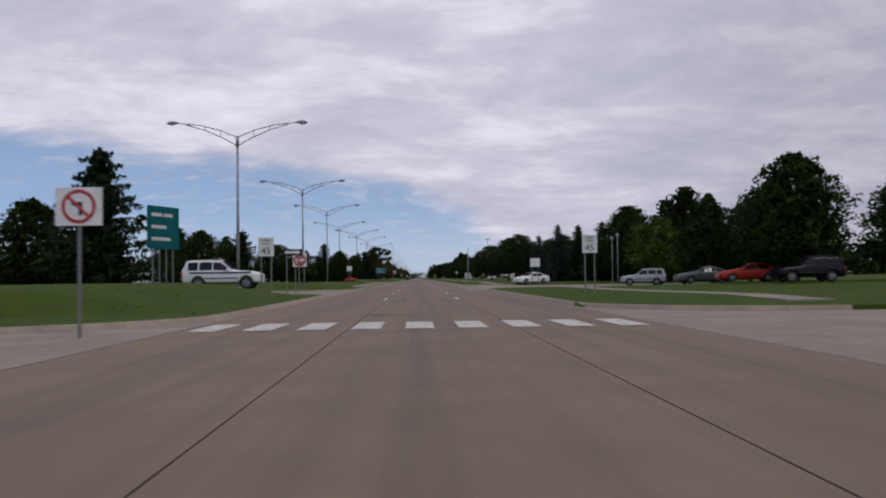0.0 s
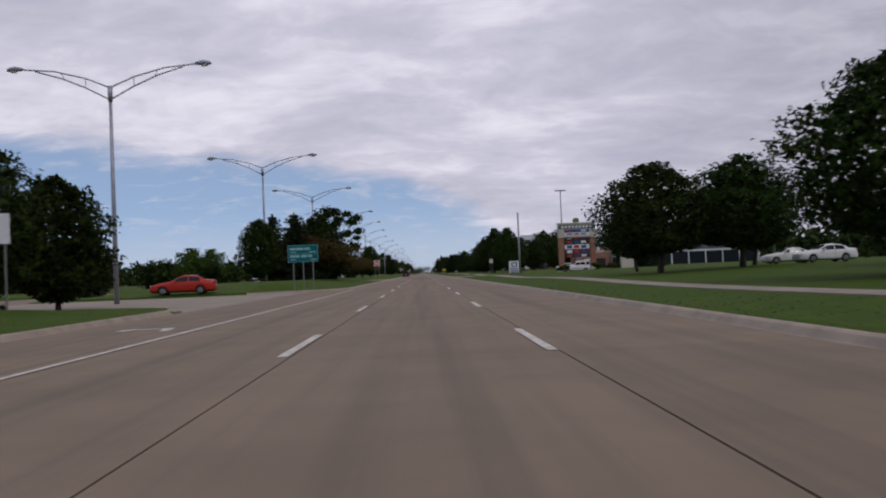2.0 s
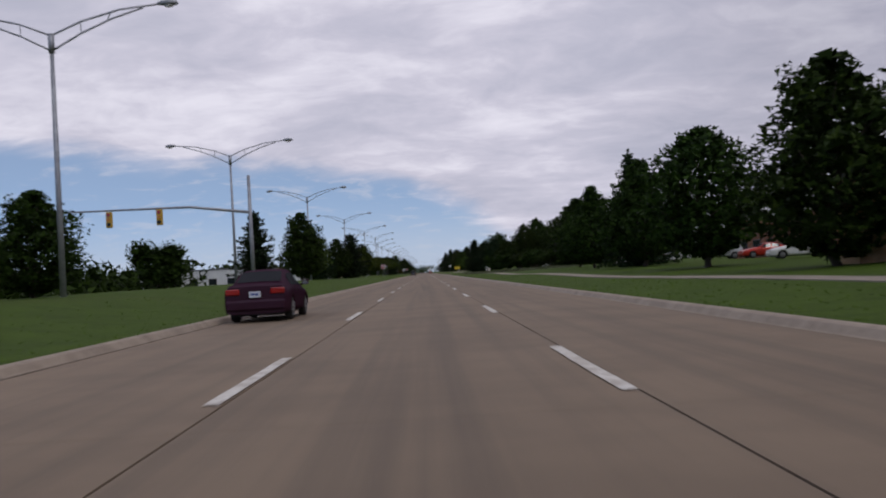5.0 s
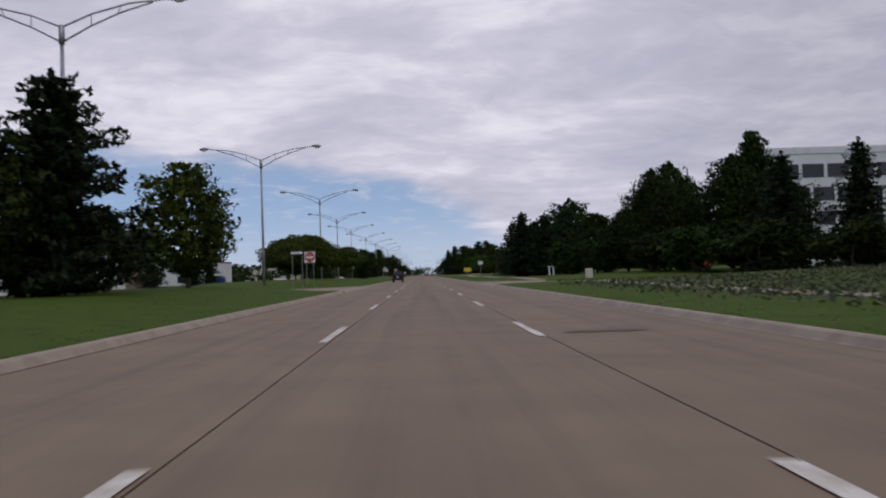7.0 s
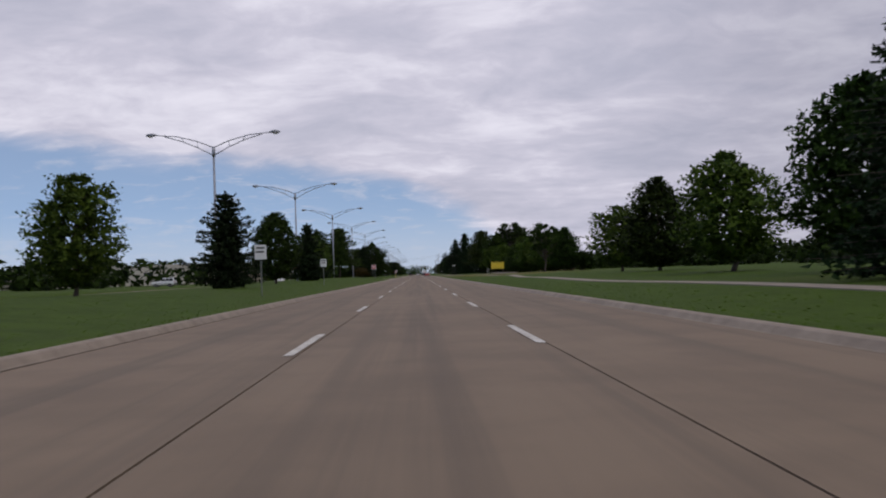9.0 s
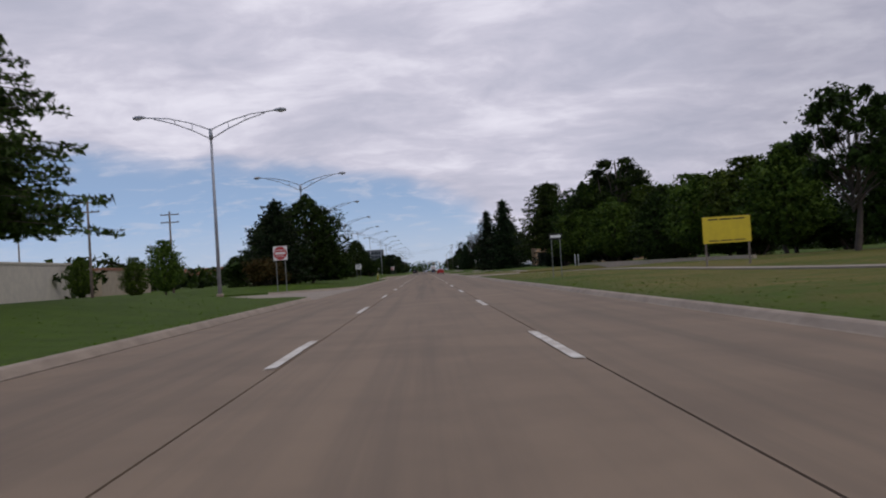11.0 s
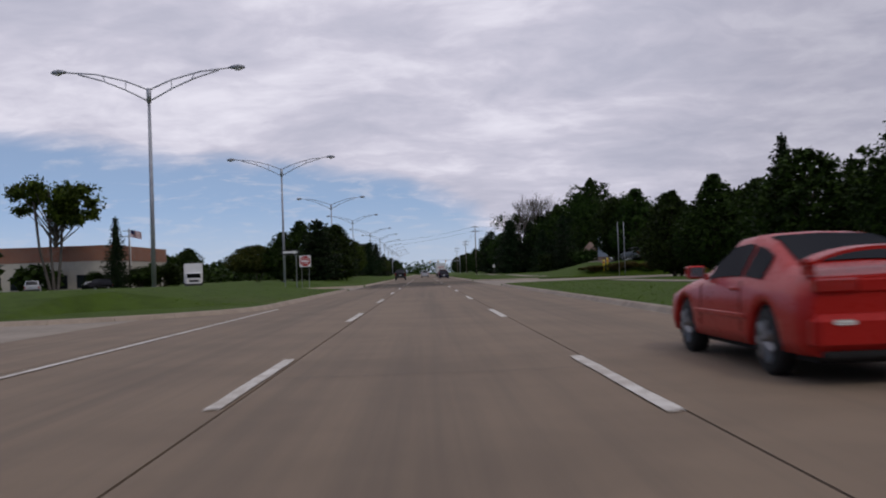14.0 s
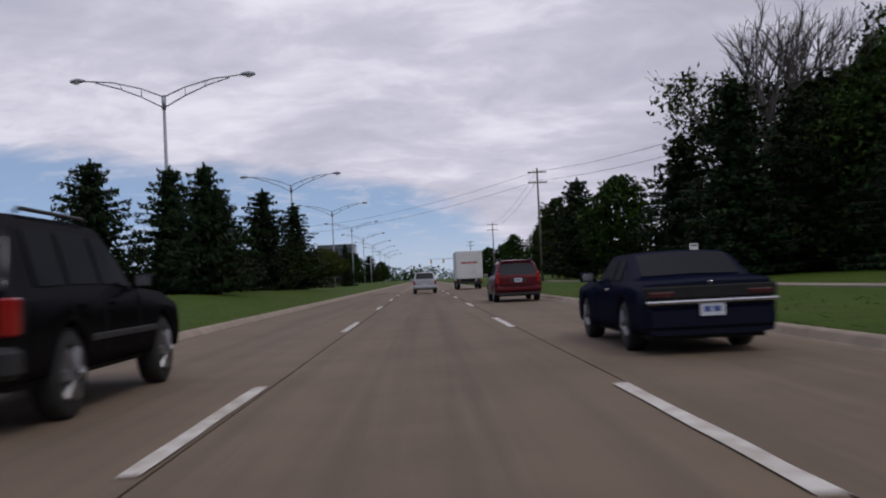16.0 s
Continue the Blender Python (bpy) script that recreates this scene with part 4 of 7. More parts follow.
    ("locust", 30, 903, 12.8, 0.8), ("broad2", 36, 908, 10.5, 1.0), ("light", 33, 922, 10.0, 1.0), ("broad", 37, 930, 10.8, 1.0), ("light", 31, 940, 9.6, 1.0), ("light", 36, 948, 10.6, 1.0), ("broad2", 31, 957, 10.0, 1.0), ("light", 27, 968, 9.2, 1.0), ("snag", 29.5, 978.6, 18.0, 1.0), ("snag", 31.5, 984, 14.0, 1.0), ("light", 25, 982, 8.6, 1.1), ("broad2", 31, 990, 11.0, 1.0), ("broad2", 33.5, 989, 15.6, 0.9), ("light", 28.5, 987, 13.8, 0.95), ("broad", 26.5, 988, 13.4, 0.9), ("broad2", 24.8, 984, 10.5, 0.9), ("pine", 29.8, 981, 14.5, 0.6), ("feather", 22.2, 999, 15.3, 0.84), ("tall_spruce", 23.2, 1000, 9.6, 1.7), ("broad", 29, 1004, 10.0, 1.1), ("shrub2", 23, 990, 4.0, 1.5), ("light", 33, 974, 11.0, 1.0), ("light", 37, 964, 11.6, 1.0), ("broad2", 29, 952, 9.0, 1.0), ("light", 34, 934, 10.4, 1.1), ("shrub", 28, 976, 5.0, 1.6), ("shrub", 33, 962, 5.0, 1.6), ("shrub", 38, 944, 5.0, 1.6), ("shrub", 40, 925, 5.0, 1.6), ("shrub", 40, 908, 5.0, 1.6), ("shrub", 28, 1006, 4.5, 1.6),
    ("tall_spruce", 19.6, 1059.2, 17.2, 1.25), ("tall_spruce", 15.9, 1064.5, 15.2, 1.1), ("spruce2", 22, 1066, 12.0, 1.1), ("shrub", 18, 1063, 3.2, 1.5),
    ("pear", 23.5, 1110, 8.1, 1.15), ("spruce", 22.8, 1125, 9.0, 0.9), ("broad", 20.8, 1117, 6.8, 1.2), ("pear", 21.6, 1135, 7.4, 1.1), ("pear", 20.6, 1143, 7.2, 1.05), ("broad2", 23, 1149, 6.8, 1.2), ("broad2", 25.2, 1175, 8.2, 1.0), ("broad", 23.4, 1179, 7.8, 0.9), ("pear", 29.6, 1178, 7.8, 1.1), ("pear", 27.4, 1205, 8.3, 0.5), ("broad2", 31, 1184, 7.0, 1.1), ("rust", 18.4, 1169.0, 0.9, 3.0), ("rust", 20.6, 1168.6, 1.0, 3.0), ("rust", 22.8, 1168.9, 0.9, 3.0), ("rust", 25.0, 1168.6, 1.0, 3.0), ("rust", 27.3, 1168.9, 0.9, 3.0), ("rust", 29.6, 1168.7, 1.0, 3.0), ("rust", 32, 1168.9, 0.9, 3.0),
    ("broad2", 36, 1165, 10.0, 1.1), ("light", 40, 1150, 9.0, 1.0), ("spruce2", 44, 1160, 12.0, 0.9), ("broad", 44, 1145, 9.5, 1.1), ("pear", 46, 1152, 10.0, 1.0), ("broad", 38, 1180, 7.8, 1.1), ("broad2", 44, 1200, 8.3, 1.1), ("spruce2", 26, 1266, 9.5, 1.2), ("spruce2", 30, 1263, 12.2, 1.1), ("spruce2", 40.5, 1262, 12.6, 1.2), ("broad2", 45, 1264, 14.0, 1.1), ("broad", 51, 1262, 13.0, 1.0), ("broad2", 57, 1260, 12.4, 1.0), ("shrub", 48, 1256, 4.5, 1.7), ("shrub", 54, 1255, 4.5, 1.7), ("broad", 44, 1190, 9.3, 1.1), ("pear", 49, 1216, 8.6, 1.1), ("broad", 47, 1236, 9.6, 1.0),
    ("bare", 23.2, 1279, 26.0, 0.85), ("bare", 26.8, 1281, 26.5, 0.85), ("tall_spruce", 19.6, 1274, 12.4, 1.35), ("pine", 24.6, 1273, 11.0, 0.75), ("broad2", 29.5, 1272, 13.0, 1.0), ("broad2", 31.5, 1280, 15.4, 1.0), ("broad", 37, 1281, 18.0, 0.9), ("broad2", 41, 1288, 22.0, 0.75), ("broad", 48, 1283, 16.5, 0.9), ("pine", 27.5, 1279, 13.5, 0.9), ("spruce2", 28.5, 1272, 12.4, 1.1), ("spruce2", 24.5, 1277, 12.0, 1.1), ("pine", 22, 1280, 9.5, 0.9), ("shrub", 22.5, 1276, 4.8, 1.7), ("shrub", 26.5, 1270, 4.8, 1.7), ("pine", 33, 1274, 12.5, 0.9), ("pine", 21, 1290, 11.5, 0.9), ("broad", 33, 1284, 15.0, 0.9), ("spruce2", 28, 1252, 7.6, 1.2), ("shrub", 26, 1254, 3.8, 1.6), ("shrub", 31, 1252, 3.8, 1.7), ("shrub", 34.5, 1254, 4.2, 1.6), ("shrub", 38, 1253, 3.6, 1.6), ("shrub", 23, 1282, 4.5, 1.6), ("pine", 19.5, 1330, 12.6, 0.9), ("broad", 21.5, 1316, 11.0, 1.0), ("broad2", 20, 1350, 11.4, 1.0), ("broad", 22, 1372, 10.5, 1.0), ("broad2", 19, 1404, 9.0, 1.0), ("broad", 21, 1440, 9.0, 1.0), ("broad", 20, 1490, 9.5, 1.0), ("broad2", 20, 1550, 9.5, 1.0), ("broad", 20, 1620, 10.0, 1.0),
]
for kind, x, y, height, width in TREES:
    plant_tree("big" if kind in ("broad", "broad2") and height > 11.4 else kind, x, y, height, width)


def far_woods():
    """The tree line along the edge of sight: many clumps, one sheet of foliage each side."""
    rng = random.Random(77)
    for side, rows in ((-1, ((-75, 9), (-120, 11), (-230, 14))), (1, ((95, 11), (160, 13), (280, 15)))):
        spots = []
        for x, h in rows:
            y = -100.0
            while y < 2600:
                r = rng.uniform(3.0, 6.5) * (1 + abs(x) / 400)
                top = h * rng.uniform(0.45, 1.0)
                cx = x + rng.uniform(-12, 12)
                if rng.random() < (0.6 if side < 0 else 0.8):
                    for _ in range(150):
                        d = Vector((rng.gauss(0, 1), rng.gauss(0, 1), rng.gauss(0, 1))).normalized()
                        q = rng.uniform(0.6, 1.05)
                        spots.append((Vector((cx + d.x * r * q, y + d.y * r * q, max(0.2, top * 0.5 + d.z * top * 0.5 * q))), 1.0))
                y += r * 1.1
        ob = new("far_woods", crown_mesh("far_woods", spots, LEAF_DARK, 1.25, rng))
        tagged(ob, "distant dark green tree line along the boulevard", "woods", kind="stuff")
    spots = []
    for k in range(150):
        x, y = rng.uniform(-150, 150), rng.uniform(2000, 2500)
        r, top = rng.uniform(5, 10), rng.uniform(7, 15)
        for _ in range(60):
            d = Vector((rng.gauss(0, 1), rng.gauss(0, 1), rng.gauss(0, 1))).normalized()
            spots.append((Vector((x + d.x * r, y + d.y * r, max(0.2, top * 0.5 + d.z * top * 0.5))), 1.0))
    tagged(new("far_woods", crown_mesh("far_woods", spots, LEAF_DARK, 1.6, rng)), "woods at the far end of the straight road", "woods", kind="stuff")


far_woods()

# ---- street lamps along the median ----
HEAD = material("lamp_head_metal", (0.30, 0.31, 0.34), 0.5, 0.4)
LENS = material("lamp_lens", (0.55, 0.55, 0.52), 0.25, spec=0.6)


def street_lamp():
    lamp = thing("street_lamp", "tall grey steel street lamp with two trussed arms", "street lamp", "lamps along the median")
    bm = bmesh.new()
    tube(bm, ((0, 0, 0), (0, 0, 0.25)), 0.28, 10)
    part("base", bm, KERB, lamp)
    bm = bmesh.new()
    tube(bm, ((0, 0, 0.2), (0, 0, 6), (0, 0, 12.95)), (0.15, 0.125, 0.085), 10)
    part("pole", bm, GALV, lamp)
    bm = bmesh.new()
    tube(bm, ((0, 0, 12.15), (0, 0, 13.05)), 0.14, 10)
    part("collar", bm, GALV, lamp)
    for side in (-1, 1):
        bm = bmesh.new()
        upper = [(side * x, 0, z) for x, z in ((0.1, 13.0), (1.4, 13.55), (3.2, 14.02), (5.2, 14.2))]
        lower = [(side * x, 0, z) for x, z in ((0.1, 12.3), (1.4, 13.0), (2.8, 13.6), (4.3, 14.05))]
        tube(bm, upper, 0.045, 6)
        tube(bm, lower, 0.045, 6)
        for a, b in (((1.4, 13.55), (1.4, 13.0)), ((2.8, 13.9), (2.6, 13.5))):
            tube(bm, ((side * a[0], 0, a[1]), (side * b[0], 0, b[1])), 0.025, 5)
        arm = part("arm", bm, GALV, lamp)
        bm = bmesh.new()
        tube(bm, [(side * x, 0, z) for x, z in ((4.95, 14.2), (5.15, 14.22), (5.5, 14.24), (5.85, 14.2), (5.95, 14.17))], (0.05, 0.12, 0.16, 0.12, 0.03), 8)
        head = part("lamp_head", bm, HEAD, lamp)
        bm = bmesh.new()
        tube(bm, [(side * x, 0, 14.10) for x in (5.3, 5.42, 5.62, 5.76)], (0.03, 0.10, 0.10, 0.03), 8)
        part("lens", bm, LENS, head, "clear glass lens")
    return lamp


LAMPS = [  # x, y, lift
    (-16.0, 30.0, 0.0), (-15.5, 77.5, 0.3), (-16.2, 127.1, 0.6), (-16.5, 164.6, 0.2), (-17.8, 206.3, -0.3), (-16.9, 251.9, 0.2), (-16.1, 289.8, 0.1), (-15.4, 336.6, -0.3),
    (-16.0, 383.4, 0.2), (-16.7, 425.4, 0.1), (-17.6, 468.2, 0.0), (-16.9, 518.2, 0.2), (-16.8, 578.8, 0.3), (-15.6, 625.0, -0.2), (-15.3, 673.7, -0.0), (-17.1, 721.4, -0.1),
    (-17.9, 768.9, -0.0), (-17.0, 816.0, -0.0), (-16.3, 864.3, -0.0), (-15.9, 910.9, 0.1), (-15.4, 957.9, 0.2), (-16.8, 1001.2, -0.1), (-17.4, 1044.8, -0.2), (-17.7, 1088.2, -0.2),
    (-16.7, 1124.1, -0.0), (-15.5, 1168.4, 0.1), (-15.9, 1225.9, 0.5), (-16.2, 1277.1, 0.7), (-15.1, 1326.2, 0.0), (-14.5, 1369.4, 0.1), (-15.0, 1417.6, 0.1), (-15.5, 1465.0, 0.0),
    (-15.5, 1513.0, 0.0), (-15.5, 1561.0, 0.0), (-15.5, 1609.0, 0.0), (-15.5, 1657.0, 0.0),
]
first_lamp = street_lamp()
for i, (x, y, lift) in enumerate(LAMPS):
    m = pose(x, y, lift)
    if i == 0:
        first_lamp.matrix_basis = m
    else:
        copy_thing(first_lamp, m)

# ---- vehicles ----
TYRE = material("tyre_rubber", (0.018, 0.018, 0.018), 0.85)
RIM = material("wheel_alloy", (0.24, 0.24, 0.25), 0.4, 0.6)


def dark_gloss(name, colour, share, rough):
    """Very dark lacquer or tinted glass: a deep body with a thin share of mirror on it."""
    mat = bpy.data.materials.new(name)
    mat.use_nodes = True
    n = Nodes(mat.node_tree)
    at = n("ShaderNodeTexCoord").outputs["Object"]
    dust = n.noise(at, 1.6 / S, 5.0, 0.6)
    body = n("ShaderNodeBsdfDiffuse", Color=n.mix(n.math("MULTIPLY", dust, 0.5), colour, tuple(c * 1.8 + 0.002 for c in colour)))
    mirror = n("ShaderNodeBsdfGlossy", Color=(0.9, 0.92, 1.0, 1), Roughness=n.math("ADD", n.math("MULTIPLY", dust, 0.15), rough))
    both = n("ShaderNodeMixShader", i0=share, i1=body.outputs[0], i2=mirror.outputs[0])
    n.tree.links.new(both.outputs[0], n("ShaderNodeOutputMaterial").inputs[0])
    return mat


GLASS = dark_gloss("tinted_car_glass", (0.005, 0.006, 0.007), 0.028, 0.03)
REAR_GLASS = dark_gloss("rear_window_glass", (0.006, 0.007, 0.008), 0.035, 0.04)
UNDER = material("underbody_black", (0.010, 0.010, 0.010), 0.9)
TRIM = material("black_trim", (0.020, 0.020, 0.021), 0.55)
CHROME = material("chrome", (0.62, 0.62, 0.64), 0.18, 0.95)
TAIL = material("tail_lamp_red", (0.32, 0.012, 0.012), 0.2, coat=0.6)
SMOKED = material("smoked_tail_lamp", (0.06, 0.006, 0.008), 0.25, coat=0.3)
CLEAR = material("clear_lamp", (0.75, 0.73, 0.68), 0.15, coat=0.6)
AMBER = material("amber_lamp", (0.55, 0.22, 0.03), 0.2, coat=0.6)
PLATE = material("plate_white", (0.68, 0.72, 0.78), 0.4)
PLATE_INK = material("plate_ink", (0.05, 0.09, 0.30), 0.5)


def car_paint(name, colour, flake=0.3):
    if max(colour) < 0.05:
        return dark_gloss(name, colour, 0.02, 0.12)
    return material(name, colour, 0.30, flake * 0.4 * (max(colour) > 0.05), spread=0.08, patch=0.6, coat=0.0 if max(colour) < 0.05 else 0.08, spec=0.035 if max(colour) < 0.05 else 0.2)


def at_table(table, y):
    return float(np.interp(y, [r[0] for r in table], [r[1] for r in table]))


class Shell:
    """A car's skin from a few tables along its length: y is ahead of the rear axle."""

    def __init__(self, rear, wheelbase, front, width, wheel, sill, belt, top, cabin, corner=0.28):
        self.rear, self.base, self.front, self.width, self.wheel, self.sill = -rear, wheelbase, wheelbase + front, width, wheel, sill
        self.belt, self.top, self.cabin, self.corner = belt, top, cabin, corner

    def half(self, y):
        k = max(0.0, 1 - (y - self.rear) / self.corner) ** 2 * 0.10 + max(0.0, 1 - (self.front - y) / (self.corner * 2)) ** 2 * 0.22
        return self.width / 2 * (1 - k)

    def ring(self, y):
        w, zb, zt = self.half(y), at_table(self.belt, y), at_table(self.top, y)
        zt = max(zt, zb + 0.012)
        wc = min(w * 0.95, self.width / 2 * at_table(self.cabin, y))
        arch = 0.0
        for axle in (0.0, self.base):
            d = (self.wheel * 1.16) ** 2 - (y - axle) ** 2
            if d > 0:
                arch = max(arch, self.wheel + math.sqrt(d))
        s, mid = self.sill, self.sill + (zb - self.sill) * 0.55
        pts = [(0, s), (w * 0.80, max(s, arch)), (w * 0.965, max(s + 0.02, arch)), (w * 0.995, max(s + 0.14, arch + 0.03)), (w, max(mid, arch + 0.06)), (w * 0.985, max(zb - 0.06, arch + 0.08)), (w * 0.955, max(zb, arch + 0.09))]
        rise = zt - zb
        pts += [(wc + (w * 0.945 - wc) * 0.45, zb + rise * 0.5), (wc, zb + rise * 0.86), (wc * 0.90, zb + rise * 0.965), (wc * 0.6, zt), (0, zt + 0.012)]
        return [Vector((x, y, z)) for x, z in pts]

    def stations(self, fine=0.07):
        ys = {round(self.rear, 3), round(self.front, 3)}
        ys |= {round(r[0], 3) for r in self.top + self.belt if self.rear < r[0] < self.front}
        y = self.rear
        while y < self.front:
            ys.add(round(y, 3))
            y += fine
        return sorted(ys)

    def body(self):
        bm = bmesh.new()
        rows = []
        for y in self.stations():
            ring = self.ring(y)
            rows.append([bm.verts.new(p) for p in ring] + [bm.verts.new((-p.x, p.y, p.z)) for p in ring[-2:0:-1]])
        n = len(rows[0])
        for a, b in zip(rows, rows[1:]):
            for k in range(n):
                f = bm.faces.new((a[k], a[(k + 1) % n], b[(k + 1) % n], b[k]))
                f.smooth = True
        bm.faces.new(rows[0][::-1])
        bm.faces.new(rows[-1])
        bmesh.ops.recalc_face_normals(bm, faces=bm.faces)
        return bm

    def _panel(self, grid):
        bm = bmesh.new()
        vs = [[bm.verts.new(p) for p in row] for row in grid]
        for a, b in zip(vs, vs[1:]):
            for k in range(len(a) - 1):
                f = bm.faces.new((a[k], a[k + 1], b[k + 1], b[k]))
                f.smooth = True
        return bm

    def side_panel(self, y0, y1, side, low=0.10, high=0.90, lift=0.012):
        """Glass let into the side between two places along the car."""
        grid = []
        for i in range(9):
            y = y0 + (y1 - y0) * i / 8
            r = self.ring(y)
            row = []
            for u in (low, 0.45, high):
                p = r[6].lerp(r[7], u / 0.5) if u < 0.5 else r[7].lerp(r[8], (u - 0.5) / 0.5)
                out = Vector((1, 0, 0.35)).normalized() * lift
                q = p + out
                row.append(Vector((q.x * side, q.y, q.z)))
            grid.append(row)
        return self._panel(grid)

    def top_panel(self, y0, y1, share=0.86, lift=0.014):
        """Glass let into the top skin: a windscreen or rear window."""
        grid = []
        for i in range(9):
            y = y0 + (y1 - y0) * i / 8
            r = self.ring(y)
            e = 0.02
            slope = (at_table(self.top, y + e) - at_table(self.top, y - e)) / (2 * e)
            out = Vector((0, -slope, 1)).normalized() * lift
            row = []
            for u in (-1, -0.66, -0.33, 0, 0.33, 0.66, 1):
                x = u * share * r[8].x
                half = [(r[11].x, r[11].z), (r[10].x, r[10].z), (r[9].x, r[9].z), (r[8].x, r[8].z)]
                z = float(np.interp(abs(x), [h[0] for h in half], [h[1] for h in half]))
                row.append(Vector((x, y, z)) + out)
            grid.append(row)
        return self._panel(grid)


WHEELS = {}


def wheel_meshes(radius, width, spokes=6):
    key = (radius, width, spokes)
    if key not in WHEELS:
        bm = bmesh.new()
        prof = [(-0.5, 0.66), (-0.5, 0.90), (-0.38, 0.99), (0, 1.0), (0.38, 0.99), (0.5, 0.90), (0.5, 0.66)]
        rows = [[bm.verts.new((w * width, math.cos(a) * r * radius, math.sin(a) * r * radius)) for w, r in prof] for a in (2 * math.pi * k / 24 for k in range(24))]
        for i in range(24):
            a, b = rows[i], rows[(i + 1) % 24]
            for k in range(len(prof) - 1):
                bm.faces.new((a[k], a[k + 1], b[k + 1], b[k])).smooth = True
        bmesh.ops.recalc_face_normals(bm, faces=bm.faces)
        tyre = mesh_of("tyre", bm, TYRE)
        bm = bmesh.new()
        for x in (-0.30, 0.30):
            tube(bm, ((x * width - 0.01, 0, 0), (x * width + 0.01, 0, 0)), 0.64 * radius, 20)
        for side in (-1, 1):
            for k in range(spokes):
                a = 2 * math.pi * k / spokes
                p, q = (Vector((side * 0.42 * width, math.cos(a) * r * radius, math.sin(a) * r * radius)) for r in (0.12, 0.64))
                tube(bm, (p, q), (0.06 * radius / 0.3, 0.045 * radius / 0.3), 5)
            tube(bm, ((side * 0.36 * width, 0, 0), (side * 0.46 * width, 0, 0)), 0.16 * radius, 10)
        ring = [[bm.verts.new((w * width, math.cos(a) * 0.68 * radius, math.sin(a) * 0.68 * radius)) for w in (-0.47, 0.47)] for a in (2 * math.pi * k / 24 for k in range(24))]
        for i in range(24):
            bm.faces.new((ring[i][0], ring[i][1], ring[(i + 1) % 24][1], ring[(i + 1) % 24][0]))
        rim = mesh_of("rim", bm, RIM)
        WHEELS[key] = (tyre, rim)
    return WHEELS[key]


def add_wheels(car, shell, width=0.22, spokes=6):
    tyre, rim = wheel_meshes(shell.wheel, width, spokes)
    for y in (0, shell.base):
        for side in (-1, 1):
            hub = new("wheel", tyre)
            hub.parent, hub.location = car, (side * (shell.width / 2 - width / 2 - 0.03), y, shell.wheel)
            r = new("rim", rim)
            r.parent = hub
    part("underbody", a_box(-shell.width * 0.40, shell.width * 0.40, shell.rear + 0.12, shell.front - 0.15, shell.sill - 0.06, shell.sill + 0.10), UNDER, car)
    for y in (0, shell.base):
        part("wheel_well", a_box(-shell.width * 0.46, shell.width * 0.46, y - shell.wheel * 1.05, y + shell.wheel * 1.05, shell.sill + 0.05, shell.wheel * 2.05), UNDER, car)


def add_plate(car, y, z, width=0.31, white=True):
    plate = part("number_plate", a_box(-width / 2, width / 2, y - 0.012, y, z - 0.08, z + 0.08, bevel=0.004), PLATE, car, "white plate with blue bars")
    for k in range(2):
        part("bar", a_box(-0.11 + 0.12 * k, -0.02 + 0.12 * k, y - 0.016, y - 0.010, z - 0.03, z + 0.04), PLATE_INK, plate)


def add_glass(car, shell, sides, back, front):
    for y0, y1 in sides:
        for side in (-1, 1):
            part("side_window", shell.side_panel(y0, y1, side), GLASS, car)
    part("rear_window", shell.top_panel(*back), REAR_GLASS, car)
    part("windscreen", shell.top_panel(*front), GLASS, car)


def add_mirrors(car, shell, y, z, mat):
    for side in (-1, 1):
        bm = a_box(side * (shell.width / 2 - 0.02) - 0.02, side * (shell.width / 2 - 0.02) + 0.02, y, y + 0.06, z - 0.02, z + 0.05)
        box(bm, side * (shell.width / 2 + 0.11) - 0.10, side * (shell.width / 2 + 0.11) + 0.10, y - 0.05, y + 0.08, z, z + 0.15, bevel=0.025)
        mirror = part("wing_mirror", bm, mat, car)
        part("mirror_glass", a_box(side * (shell.width / 2 + 0.11) - 0.08, side * (shell.width / 2 + 0.11) + 0.08, y - 0.056, y - 0.052, z + 0.02, z + 0.13), CHROME, mirror)


def add_handles(car, shell, ys, z, mat):
    for y in ys:
        for side in (-1, 1):
            x = side * (shell.width / 2 * 0.99)
            part("door_handle", a_box(x - 0.02, x + 0.02, y, y + 0.18, z, z + 0.035, bevel=0.008), mat, car)


def door_seams(car, shell, ys):
    for y in ys:
        for side in (-1, 1):
            r = shell.ring(y)
            bm = bmesh.new()
            pts = [Vector((p.x * side * 1.002, p.y, p.z)) for p in r[3:7]]
            tube(bm, pts, 0.006, 4)
            part("door_seam", bm, UNDER, car)


def lamp_box(car, name, x0, x1, y0, y1, z0, z1, mat, label=""):
    for side in (-1, 1):
        a, b = sorted((side * x0, side * x1))
        part(name, a_box(a, b, y0, y1, z0, z1, bevel=0.02), mat, car, label)


